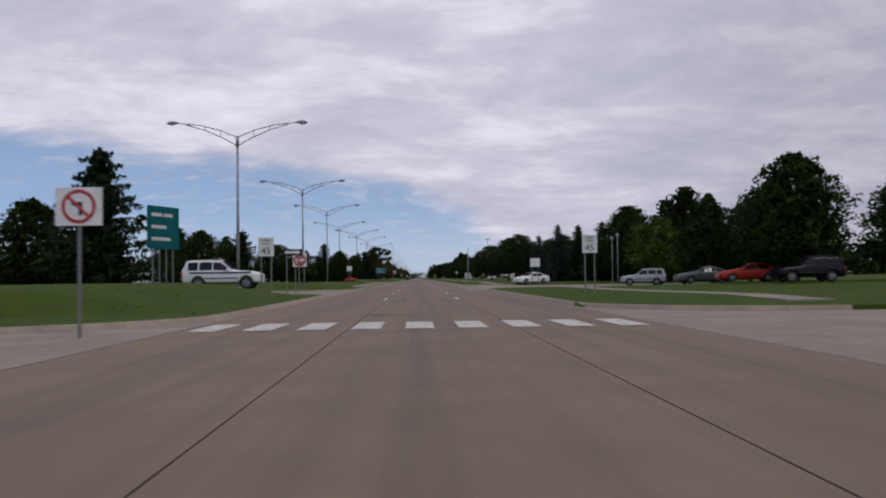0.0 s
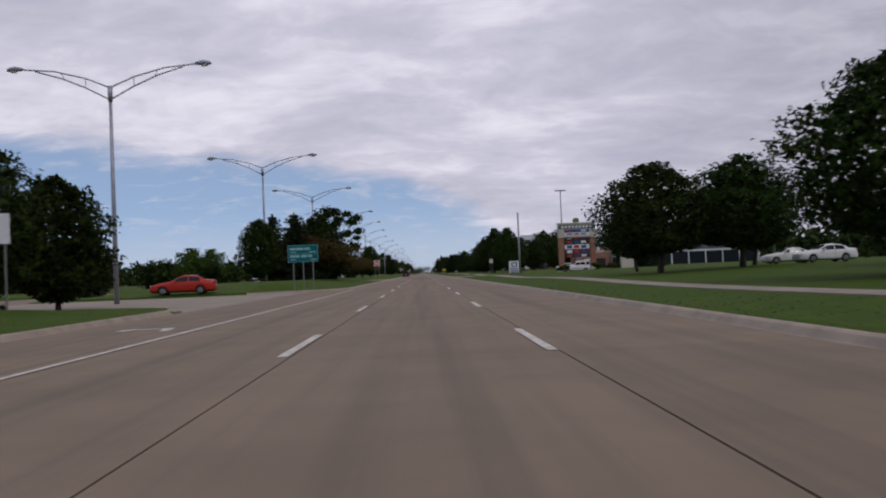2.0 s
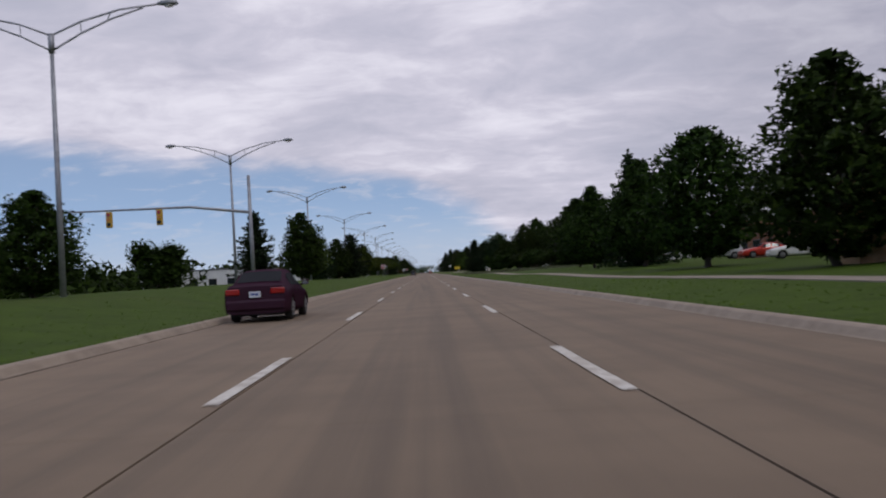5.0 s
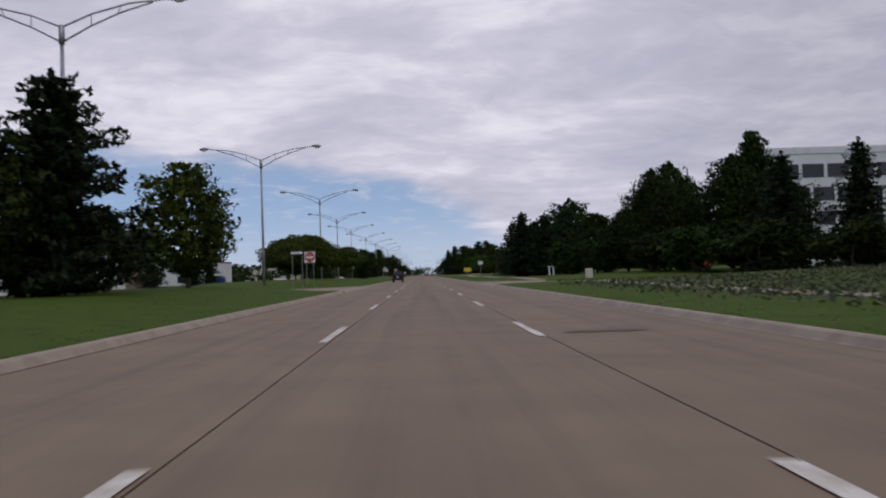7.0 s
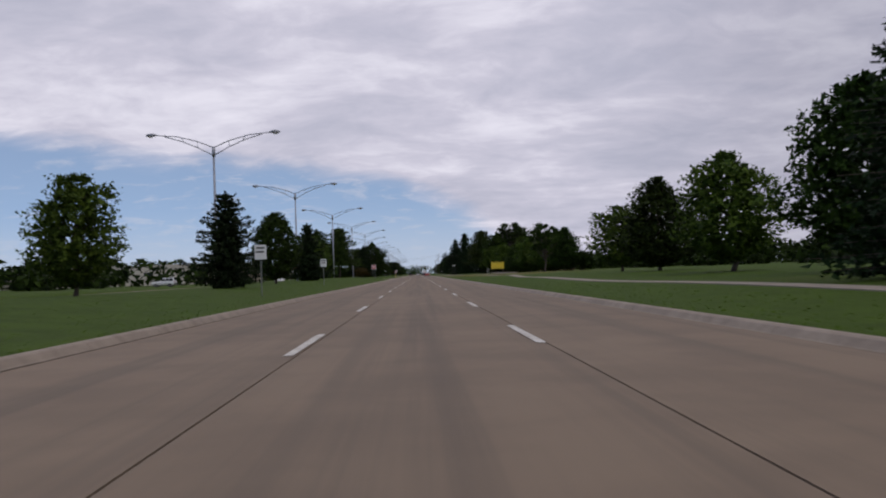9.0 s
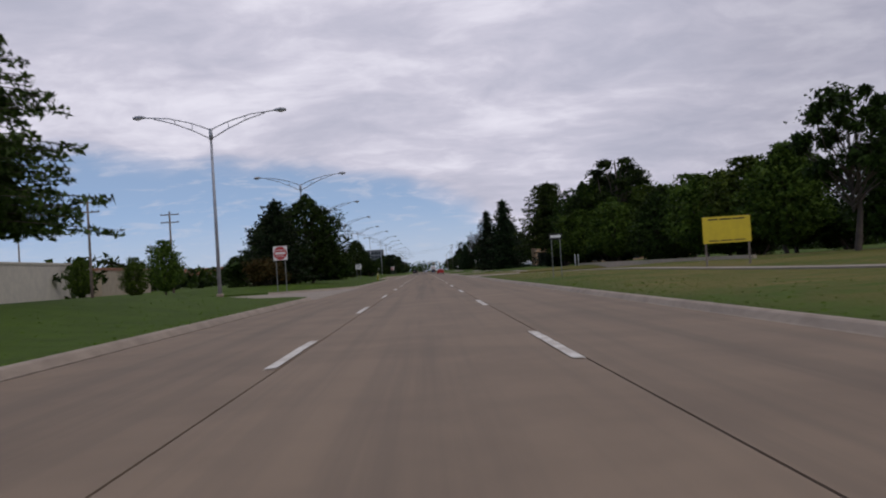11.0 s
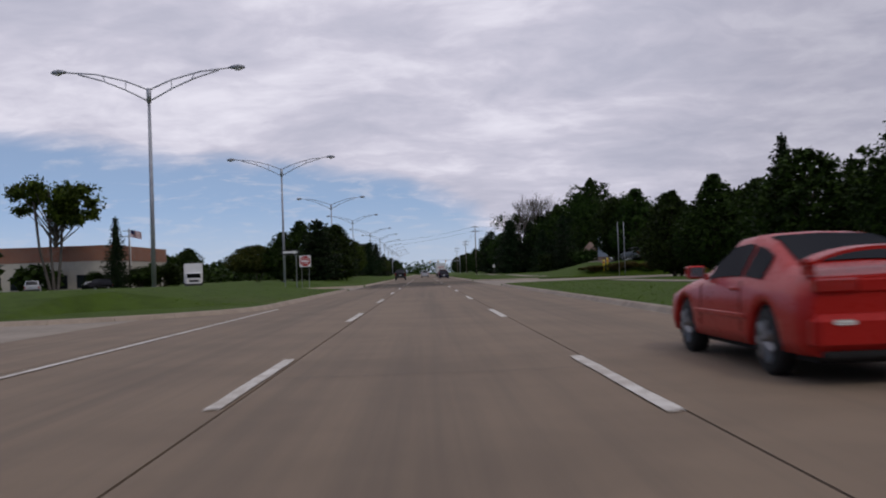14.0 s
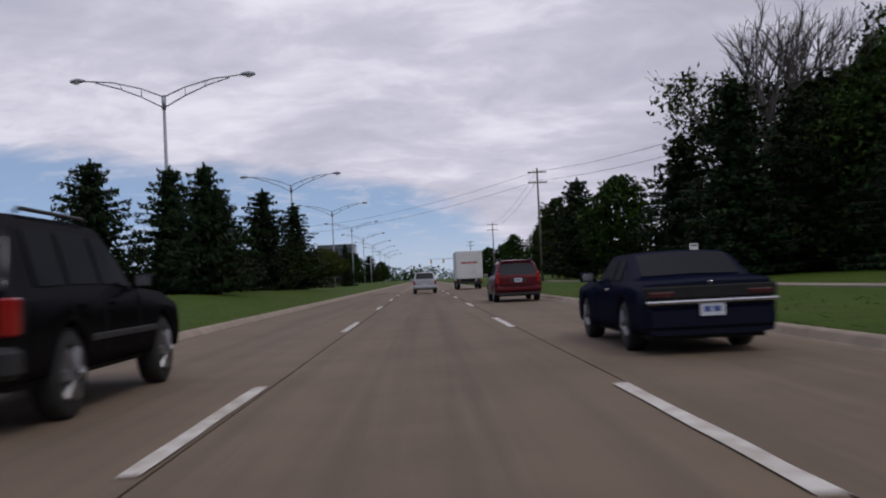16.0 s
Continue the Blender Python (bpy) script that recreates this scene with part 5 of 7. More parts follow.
def sports_coupe():
    red = car_paint("bright_red_paint", (0.42, 0.018, 0.014))
    car = thing("coupe", "bright red two-door coupe with a rear spoiler", "car")
    s = Shell(0.98, 2.64, 0.98, 1.75, 0.325, 0.24,
              [(-0.98, 0.80), (-0.5, 0.86), (0.6, 0.90), (1.7, 0.88), (2.6, 0.82), (3.62, 0.62)],
              [(-0.98, 0.93), (-0.72, 1.00), (-0.30, 1.06), (0.35, 1.30), (0.85, 1.385), (1.35, 1.36), (2.15, 0.97), (2.9, 0.86), (3.62, 0.66)],
              [(-0.98, 0.86), (-0.2, 0.80), (0.4, 0.70), (1.0, 0.68), (1.5, 0.69), (2.1, 0.80), (3.6, 0.8)])
    part("body", s.body(), red, car)
    add_wheels(car, s, 0.21, 7)
    add_glass(car, s, ((0.10, 0.62), (0.70, 1.78)), (-0.28, 0.62), (1.42, 2.10))
    bm = a_box(-0.82, 0.82, -1.06, -0.80, 0.30, 0.62, bevel=0.06)
    part("bumper", bm, red, car)
    part("valance", a_box(-0.74, 0.74, -1.03, -0.8, 0.22, 0.31, bevel=0.03), UNDER, car)
    lamp_box(car, "tail_lamp", 0.40, 0.78, -1.015, -0.92, 0.80, 0.93, TAIL)
    part("lamp_panel", a_box(-0.40, 0.40, -1.0, -0.92, 0.80, 0.92, bevel=0.015), red, car)
    lamp_box(car, "reverse_lamp", 0.46, 0.66, -1.072, -1.05, 0.53, 0.575, CLEAR, "pale reversing lamp")
    add_plate(car, -1.064, 0.50)
    bm = bmesh.new()
    rows = []
    for k in range(13):
        x = -0.80 + 1.6 * k / 12
        z = 1.20 - 0.13 * abs(x / 0.8) ** 3
        rows.append([bm.verts.new(p) for p in ((x, -0.98, z), (x, -0.74, z + 0.015), (x, -0.74, z - 0.035), (x, -0.98, z - 0.03))])
    for a, b in zip(rows, rows[1:]):
        for k in range(4):
            bm.faces.new((a[k], a[(k + 1) % 4], b[(k + 1) % 4], b[k]))
    for x in (-0.76, 0.76):
        box(bm, x - 0.03, x + 0.03, -0.90, -0.76, 0.96, 1.10)
    part("spoiler", bm, red, car)
    add_mirrors(car, s, 1.72, 0.92, red)
    door_seams(car, s, (0.62, 1.95))
    add_handles(car, s, (0.72,), 0.80, red)
    for side in (-1, 1):
        part("side_moulding", a_box(side * 0.885 - 0.012, side * 0.885 + 0.012, 0.45, 2.15, 0.52, 0.57, bevel=0.006), red, car)
    bm = bmesh.new()
    tube(bm, ((0.45, -1.10, 0.26), (0.45, -0.8, 0.27)), 0.035, 8)
    part("exhaust", bm, CHROME, car)
    return car


def muscle_coupe():
    blue = car_paint("midnight_blue_paint", (0.0045, 0.006, 0.017))
    car = thing("classic_coupe", "dark blue classic muscle coupe with a chrome bumper strip", "car")
    s = Shell(1.12, 2.80, 0.95, 1.75, 0.335, 0.25,
              [(-1.12, 0.84), (-0.4, 0.92), (0.8, 0.90), (1.9, 0.90), (3.75, 0.80)],
              [(-1.12, 0.90), (-0.9, 0.94), (-0.35, 0.965), (0.12, 1.27), (0.35, 1.325), (1.35, 1.32), (2.0, 0.96), (3.0, 0.93), (3.75, 0.82)],
              [(-1.12, 0.92), (-0.3, 0.88), (0.2, 0.80), (1.0, 0.78), (1.5, 0.78), (2.1, 0.86), (3.7, 0.86)], corner=0.22)
    part("body", s.body(), blue, car)
    add_wheels(car, s, 0.25, 5)
    add_glass(car, s, ((0.20, 0.62), (0.70, 1.80)), (-0.32, 0.16), (1.42, 1.96))
    part("bumper", a_box(-0.83, 0.83, -1.22, -1.06, 0.64, 0.685, bevel=0.02), CHROME, car, "thin chrome bumper strip")
    part("valance", a_box(-0.81, 0.81, -1.16, -1.0, 0.30, 0.62, bevel=0.06), blue, car)
    part("lamp_panel", a_box(-0.83, 0.83, -1.16, -1.05, 0.70, 0.86, bevel=0.02), UNDER, car)
    lamp_box(car, "tail_lamp", 0.45, 0.78, -1.175, -1.12, 0.72, 0.80, SMOKED)
    add_plate(car, -1.176, 0.56)
    bm = bmesh.new()
    tube(bm, ((0, -1.14, 0.885), (0, -1.125, 0.895)), 0.03, 10)
    part("badge", bm, CHROME, car)
    add_mirrors(car, s, 1.85, 0.93, blue)
    door_seams(car, s, (0.72, 2.0))
    add_handles(car, s, (0.82,), 0.80, CHROME)
    return car


def utility_wagon(name, label, paint, roof=1.72, width=1.78, rear=0.95, base=2.68, wheel=0.36, spare=False, rack=True, tail=TAIL, trim=TRIM):
    """A boxy four-door with an upright tailgate."""
    car = thing(name, label, "car")
    b = roof * 0.615
    s = Shell(rear, base, 0.86, width, wheel, roof * 0.22,
              [(-rear, b - 0.03), (0.5, b), (1.9, b - 0.01), (base + 0.86, b - 0.20)],
              [(-rear, b + 0.04), (-rear + 0.10, b + 0.22), (-rear + 0.26, roof - 0.08), (-rear + 0.42, roof - 0.01), (0.6, roof), (1.35, roof - 0.03), (2.05, b + 0.06), (base + 0.3, b - 0.02), (base + 0.86, b - 0.19)],
              [(-rear, 0.88), (-rear + 0.3, 0.80), (0.5, 0.775), (1.4, 0.775), (2.0, 0.86), (base + 0.86, 0.86)], corner=0.16)
    part("body", s.body(), paint, car)
    add_wheels(car, s, 0.24, 6)
    add_glass(car, s, ((-rear + 0.40, -0.02), (0.08, 0.84), (0.92, 1.78)), (-rear + 0.035, -rear + 0.27), (1.42, 2.0))
    part("bumper", a_box(-width * 0.485, width * 0.485, -rear - 0.13, -rear + 0.15, roof * 0.25, roof * 0.39, bevel=0.05), trim, car)
    lamp_box(car, "tail_lamp", width * 0.40, width * 0.48, -rear - 0.03, -rear + 0.10, roof * 0.43, roof * 0.60, tail)
    part("tailgate", a_box(-width * 0.38, width * 0.38, -rear - 0.02, -rear + 0.05, roof * 0.41, roof * 0.60, bevel=0.015), paint, car)
    add_plate(car, -rear - 0.022, roof * 0.47)
    part("gate_handle", a_box(-0.22, 0.22, -rear - 0.045, -rear - 0.02, roof * 0.53, roof * 0.55, bevel=0.008), trim, car)
    bm = bmesh.new()
    tube(bm, ((0.0, -rear + 0.06, roof * 0.66), (0.28, -rear + 0.10, roof * 0.70)), 0.012, 5)
    part("wiper", bm, UNDER, car)
    if rack:
        for side in (-1, 1):
            bm = bmesh.new()
            x = side * width * 0.355
            tube(bm, ((x, -rear + 0.55, roof - 0.01), (x, -rear + 0.62, roof + 0.028), (x, 1.02, roof + 0.022), (x, 1.1, roof - 0.01)), 0.02, 6)
            part("roof_rail", bm, trim, car)
    add_mirrors(car, s, 1.78, b + 0.02, paint)
    door_seams(car, s, (0.04, 0.88, 1.95))
    add_handles(car, s, (0.14, 0.98), b - 0.14, paint)
    for side in (-1, 1):
        part("side_moulding", a_box(side * width * 0.502 - 0.012, side * width * 0.502 + 0.012, 0.45, base - 0.45, roof * 0.36, roof * 0.395, bevel=0.006), trim, car)
    return car


def sedan(name, label, paint, tail=TAIL, width=1.76):
    car = thing(name, label, "car")
    s = Shell(1.02, 2.68, 0.92, width, 0.315, 0.24,
              [(-1.02, 0.86), (-0.3, 0.93), (1.0, 0.92), (2.0, 0.90), (3.6, 0.66)],
              [(-1.02, 0.97), (-0.8, 1.04), (-0.45, 1.06), (0.25, 1.38), (0.8, 1.44), (1.35, 1.40), (2.15, 1.0), (2.9, 0.90), (3.6, 0.70)],
              [(-1.02, 0.86), (-0.4, 0.80), (0.3, 0.72), (1.0, 0.70), (1.5, 0.71), (2.1, 0.82), (3.6, 0.82)])
    part("body", s.body(), paint, car)
    add_wheels(car, s, 0.21, 7)
    add_glass(car, s, ((0.02, 0.80), (0.88, 1.84)), (-0.40, 0.22), (1.42, 2.10))
    part("bumper", a_box(-0.82, 0.82, -1.10, -0.85, 0.32, 0.62, bevel=0.06), paint, car)
    part("front_bumper", a_box(-0.72, 0.72, 3.4, 3.66, 0.30, 0.58, bevel=0.06), paint, car)
    lamp_box(car, "tail_lamp", 0.42, 0.80, -1.06, -0.95, 0.76, 0.92, tail)
    lamp_box(car, "headlamp", 0.42, 0.68, 3.40, 3.60, 0.62, 0.73, CLEAR)
    add_plate(car, -1.07, 0.76)
    add_mirrors(car, s, 1.78, 0.94, paint)
    door_seams(car, s, (0.04, 0.86, 1.95))
    add_handles(car, s, (0.12, 0.94), 0.82, paint)
    return car


def minivan():
    """A rounded people carrier: sloping tailgate, tall tail lamps beside a wide dark window."""
    rear, base, roof, width = 0.98, 2.95, 1.74, 1.97
    car = thing("minivan", "dark red rounded minivan with a wide dark rear window", "car")
    s = Shell(rear, base, 0.92, width, 0.335, 0.30,
              [(-rear, 0.98), (-rear + 0.25, 1.04), (0.6, 1.05), (1.9, 1.02), (base + 0.92, 0.74)],
              [(-rear, 1.02), (-rear + 0.12, 1.20), (-rear + 0.34, 1.50), (-rear + 0.56, 1.66), (-rear + 0.85, 1.72), (0.6, roof), (1.3, 1.70), (2.45, 1.10), (base + 0.5, 0.96), (base + 0.92, 0.76)],
              [(-rear, 0.90), (-rear + 0.4, 0.80), (0.0, 0.765), (0.8, 0.755), (1.5, 0.765), (2.4, 0.86), (base + 0.92, 0.84)], corner=0.34)
    part("body", s.body(), CLARET, car)
    add_wheels(car, s, 0.22, 6)
    add_glass(car, s, ((-rear + 0.55, -0.06), (0.04, 0.88), (0.96, 1.95)), (-rear + 0.05, -rear + 0.44), (1.45, 2.38))
    bumper = part("bumper", a_box(-width * 0.47, width * 0.47, -rear - 0.13, -rear + 0.2, 0.40, 0.66, bevel=0.09), CLARET, car)
    part("step_pad", a_box(-0.62, 0.62, -rear - 0.10, -rear + 0.05, 0.655, 0.675, bevel=0.006), TRIM, bumper)
    part("skirt", a_box(-width * 0.44, width * 0.44, -rear - 0.07, -rear + 0.1, 0.26, 0.41, bevel=0.04), TRIM, car)
    lamp_box(car, "tail_lamp", width * 0.385, width * 0.455, -rear - 0.015, -rear + 0.16, 0.76, 1.20, TAIL)
    gate = part("tailgate", a_box(-width * 0.37, width * 0.37, -rear - 0.025, -rear + 0.06, 0.68, 1.01, bevel=0.03), CLARET, car)
    part("plate_recess", a_box(-0.32, 0.32, -rear - 0.030, -rear - 0.024, 0.80, 0.97), TRIM, gate)
    add_plate(car, -rear - 0.034, 0.885)
    part("spoiler", a_box(-width * 0.33, width * 0.33, -rear + 0.44, -rear + 0.72, 1.655, 1.70, bevel=0.02), CLARET, car)
    for side in (-1, 1):
        bm = bmesh.new()
        x = side * width * 0.35
        tube(bm, ((x, -rear + 0.75, roof - 0.05), (x, -rear + 0.9, roof + 0.035), (x, 1.0, roof + 0.045), (x, 1.12, roof - 0.02)), 0.02, 6)
        part("roof_rail", bm, TRIM, car)
        part("side_moulding", a_box(side * width * 0.503 - 0.012, side * width * 0.503 + 0.012, 0.45, base - 0.45, 0.58, 0.65, bevel=0.006), CLARET, car)
    add_mirrors(car, s, 2.05, 1.08, CLARET)
    door_seams(car, s, (0.0, 0.92, 2.02))
    add_handles(car, s, (0.12, 1.02), 0.93, CLARET)
    return car


def place(car, x, y, turn=0.0):
    car.matrix_basis = pose(x, y, max(0.0, ground_z(x, y)) + 0.004, 0, 0, turn) if abs(x) > 6 else pose(x, y, 0.002, 0, 0, turn)
    return car


def box_truck():
    truck = thing("box_truck", "white box truck with a red stripe of bars on its doors", "truck")
    white = material("truck_white", (0.68, 0.68, 0.68), 0.5, second=(0.58, 0.58, 0.57), patch=2.0)
    body = part("cargo_box", a_box(-1.22, 1.22, -1.6, 4.4, 0.95, 3.5, bevel=0.03), white, truck)
    for x0, x1 in ((-1.16, -0.015), (0.015, 1.16)):
        part("rear_door", a_box(x0, x1, -1.635, -1.60, 1.02, 3.38, bevel=0.01), white, truck)
    red = material("sign_red", (0.42, 0.02, 0.02), 0.5)
    for k, (x0, x1) in enumerate(((-0.7, -0.2), (-0.15, 0.25), (0.3, 0.75))):
        part("stripe", a_box(x0, x1, -1.642, -1.636, 2.35, 2.5), red, truck)
    part("frame", a_box(-0.5, 0.5, -1.5, 6.0, 0.55, 0.95), UNDER, truck)
    part("bumper", a_box(-1.15, 1.15, -1.72, -1.58, 0.50, 0.68, bevel=0.02), TRIM, truck)
    part("cab", a_box(-1.05, 1.05, 4.6, 6.4, 0.6, 2.3, bevel=0.18), white, truck)
    part("cab_window", a_box(-0.95, 0.95, 4.57, 4.6, 1.5, 2.1), GLASS, truck)
    part("windscreen", a_box(-0.88, 0.88, 6.36, 6.415, 1.50, 2.12, bevel=0.02), GLASS, truck)
    part("grille", a_box(-0.62, 0.62, 6.38, 6.43, 0.98, 1.28, bevel=0.02), TRIM, truck)
    part("front_bumper", a_box(-1.05, 1.05, 6.36, 6.52, 0.52, 0.78, bevel=0.04), TRIM, truck)
    for side in (-1, 1):
        part("headlight", a_box(min(side * 0.66, side * 0.94), max(side * 0.66, side * 0.94), 6.38, 6.435, 1.0, 1.24, bevel=0.02), CLEAR, truck)
        part("side_window", a_box(side * 1.045 - 0.012, side * 1.045 + 0.012, 5.2, 6.1, 1.5, 2.08), GLASS, truck)
    lamp_box(truck, "tail_lamp", 0.9, 1.1, -1.74, -1.70, 0.70, 0.82, TAIL)
    tyre, rim = wheel_meshes(0.45, 0.28, 6)
    for y in (0.2, 5.4):
        for side in (-1, 1):
            hub = new("wheel", tyre)
            hub.parent, hub.location = truck, (side * 1.0, y, 0.45)
            new("rim", rim).parent = hub
    return truck


BLACK = car_paint("black_paint", (0.004, 0.004, 0.0045))
WHITE = car_paint("white_paint", (0.70, 0.70, 0.70), 0.0)
SILVER = car_paint("silver_paint", (0.42, 0.43, 0.45), 0.6)
CLARET = car_paint("claret_paint", (0.095, 0.007, 0.012))
PLUM = car_paint("dark_plum_paint", (0.030, 0.010, 0.020))
GREYP = car_paint("grey_paint", (0.10, 0.105, 0.115), 0.5)
REDP = car_paint("tomato_red_paint", (0.40, 0.030, 0.018))

place(sports_coupe(), 3.97, 1076.8)
place(muscle_coupe(), 3.40, 1230.9)
place(utility_wagon("suv", "black off-road wagon with a roof rack in the inner lane", BLACK, 1.72, 1.72, 0.98), -3.9, 677.0)
place(utility_wagon("suv", "large black sport utility vehicle with red tail lamps", BLACK, 1.86, 1.92, 1.05, 2.96, 0.40), -4.30, 1226.9)
place(minivan(), 3.75, 1256.5)
place(utility_wagon("suv", "silver compact sport utility vehicle ahead in the lane", SILVER, 1.66, 1.84, 0.9, 2.65, 0.35, trim=SILVER), 0.05, 1289)
place(sedan("sedan", "dark plum sedan in the inner lane", PLUM), -4.6, 408.8)
place(box_truck(), 4.2, 1303)
place(sedan("sedan", "white sedan pulling out of a side drive", WHITE), 14.9, 113.4, 121)
place(sedan("sedan", "red sedan waiting in the median crossover", REDP), -16.4, 220.9, 95)
patrol = utility_wagon("patrol_wagon", "white utility wagon with a dark stripe along its side", WHITE, 1.80, 1.9, 1.0, 2.9, 0.38, rack=False)
for side in (-1, 1):
    part("stripe", a_box(side * 0.962 - 0.008, side * 0.962 + 0.008, -0.5, 3.2, 0.98, 1.07), material("navy_stripe", (0.02, 0.03, 0.08), 0.5), patrol)
part("light_bar", a_box(-0.6, 0.6, 0.9, 1.2, 1.80, 1.90, bevel=0.03), material("smoked_lens", (0.05, 0.05, 0.07), 0.2), patrol)
place(patrol, -13.6, 56.2, -90)

# parked along the lots
parked = {
    "white": sedan("parked_car", "white sedan parked in a roadside lot", WHITE), "grey": sedan("parked_car", "grey sedan parked in a roadside lot", GREYP),
    "red": sedan("parked_car", "red sedan parked in a roadside lot", REDP), "silver": utility_wagon("parked_car", "silver wagon parked in a roadside lot", SILVER),
    "black": utility_wagon("parked_car", "black wagon parked in a roadside lot", BLACK), "van": utility_wagon("parked_car", "white van parked in a roadside lot", WHITE, 1.95, 1.9, 1.1, 2.9),
}
SPOTS = [("silver", 24, 92, 80), ("grey", 25, 76, 95), ("red", 26, 68, 85), ("black", 27, 60, 90), ("white", 29.5, 193, 88), ("silver", 33, 206, 80), ("van", 36, 214, 92), ("white", 33, 224, 95), ("white", 35, 236, 90),
         ("black", 33, 398, 100), ("grey", 34, 410, 95), ("white", 33, 424, 90), ("white", 36, 372, 85), ("van", 37, 352, 92), ("van", 27.0, 303.5, 92), ("red", 34, 470, 90), ("white", 30, 452, 80), ("silver", 33, 480, 90),
         ("red", 50, 696, 88), ("white", 44, 700, 90), ("black", 55, 688, 92), ("red", 62, 684, 90),
         ("van", 33, 1092, 40), ("white", 30, 1096, 40), ("silver", 36, 1090, 40), ("grey", 27, 1100, 40), ("grey", 24.6, 1172.0, 12), ("white", 27.2, 1171.8, 12), ("grey", 29.9, 1171.9, 12), ("white", 32.6, 1171.8, 12), ("silver", 36.2, 1246, 80), ("white", 41.2, 1245, 84),
         ("white", -44, 468, 178), ("van", -52, 880, 90), ("silver", -48, 1180, 20), ("white", -52, 1210, 20), ("black", -45, 1196, 160), ("van", -36, 355, 178), ("silver", -34, 408, 178), ("white", -32, 900, 178)]
used = set()
for kind, x, y, turn in SPOTS:
    m = pose(x, y, max(0.0, ground_z(x, y)) + 0.01, 0, 0, turn)
    if kind in used:
        copy_thing(parked[kind], m)
    else:
        parked[kind].matrix_basis = m
        used.add(kind)
far_truck = box_truck()
tagged(far_truck, "white delivery truck beyond the median")
far_truck.matrix_basis = pose(-32.5, 1196, 0.01, 0, 0, 195)

# ---- signs, poles and wires ----
SIGN_WHITE = material("sign_white", (0.72, 0.72, 0.72), 0.45, second=(0.62, 0.62, 0.61), patch=0.5)
SIGN_RED = material("sign_face_red", (0.40, 0.025, 0.025), 0.45)
SIGN_GREEN = material("sign_green", (0.003, 0.135, 0.150), 0.6, second=(0.004, 0.105, 0.120), patch=0.8, spec=0.12)
SIGN_PALE = material("weathered_sheeting", (0.30, 0.46, 0.46), 0.5, second=(0.16, 0.33, 0.34), patch=0.2)
SIGN_BLACK = material("sign_black", (0.012, 0.012, 0.012), 0.5)
SIGN_YELLOW = material("sign_yellow", (0.62, 0.47, 0.02), 0.5, second=(0.54, 0.40, 0.02), patch=0.5)
SIGN_BLUE = material("sign_blue", (0.03, 0.07, 0.22), 0.45)
POST = material("sign_post_steel", (0.20, 0.21, 0.20), 0.6, 0.3, second=(0.14, 0.15, 0.14), patch=0.3)
CONE_ORANGE = material("hazard_orange", (0.50, 0.14, 0.02), 0.6)
YELLOW_POST = material("marker_yellow", (0.42, 0.36, 0.03), 0.6)


def lettering(text, size, mat, parent, x, y, z):
    """Raised letters facing back along the road, centred at a place."""
    curve = bpy.data.curves.new("lettering", "FONT")
    curve.body, curve.size, curve.align_x, curve.align_y, curve.extrude = text, size, "CENTER", "CENTER", 0.002
    temp = new("lettering", curve)
    me = bpy.data.meshes.new_from_object(temp)
    bpy.data.objects.remove(temp)
    bpy.data.curves.remove(curve)
    me.transform(pose(x, y, z, 90, 0, 0))
    me.materials.clear()
    me.materials.append(mat)
    ob = new("lettering", me)
    ob.parent = parent
    return ob


def sign_on_posts(name, label, w, h, z, face, posts=1, thick=0.02, post_w=0.06, high=0.0, category="sign"):
    sign = thing(name, label, category)
    panel = part("panel", a_box(-w / 2, w / 2, -0.02 - thick, -0.02, z - h / 2, z + h / 2, bevel=0.005), face, sign)
    for k in range(posts):
        x = 0 if posts == 1 else (-w * 0.32 + k * w * 0.64 / (posts - 1))
        bm = a_box(x - post_w / 2, x + post_w / 2, -0.018, 0.03, -0.3, z + h * 0.45 + high)
        part("post", bm, POST, sign)
    return sign, panel


def bars(panel, mat, rows, y=-0.046, thick=0.004):
    """Plain bars where writing cannot be read: (x0, x1, z0, z1) each."""
    for x0, x1, z0, z1 in rows:
        part("bar", a_box(x0, x1, y - thick, y, z0, z1), mat, panel)


def disc(bm, radius, y, z, n=28, depth=0.006):
    tube(bm, ((0, y, z), (0, y - depth, z)), radius, n)
    return bm


def set_down(ob, x, y, turn=0.0, z=None):
    ob.matrix_basis = pose(x, y, ground_z(x, y) if z is None else z, 0, 0, turn)
    return ob


def do_not_enter(z, posts=2):
    sign, panel = sign_on_posts("do_not_enter_sign", "white square sign with a red disc and white bar", 1.05, 1.05, z, SIGN_WHITE, posts, high=-0.05)
    part("disc", disc(bmesh.new(), 0.49, -0.040, z), SIGN_RED, panel)
    part("bar", a_box(-0.38, 0.38, -0.052, -0.046, z - 0.075, z + 0.075), SIGN_WHITE, panel)
    lettering("DO NOT", 0.20, SIGN_WHITE, panel, 0, -0.048, z + 0.22)
    lettering("ENTER", 0.20, SIGN_WHITE, panel, 0, -0.048, z - 0.22)
    return sign


def speed_limit(z):
    sign, panel = sign_on_posts("speed_limit_sign", "white speed limit sign with black figures on a steel post", 0.76, 0.92, z, SIGN_WHITE, 2)
    lettering("SPEED", 0.17, SIGN_BLACK, panel, 0, -0.044, z + 0.31)
    lettering("LIMIT", 0.17, SIGN_BLACK, panel, 0, -0.044, z + 0.14)
    lettering("45", 0.46, SIGN_BLACK, panel, 0, -0.044, z - 0.20)
    return sign


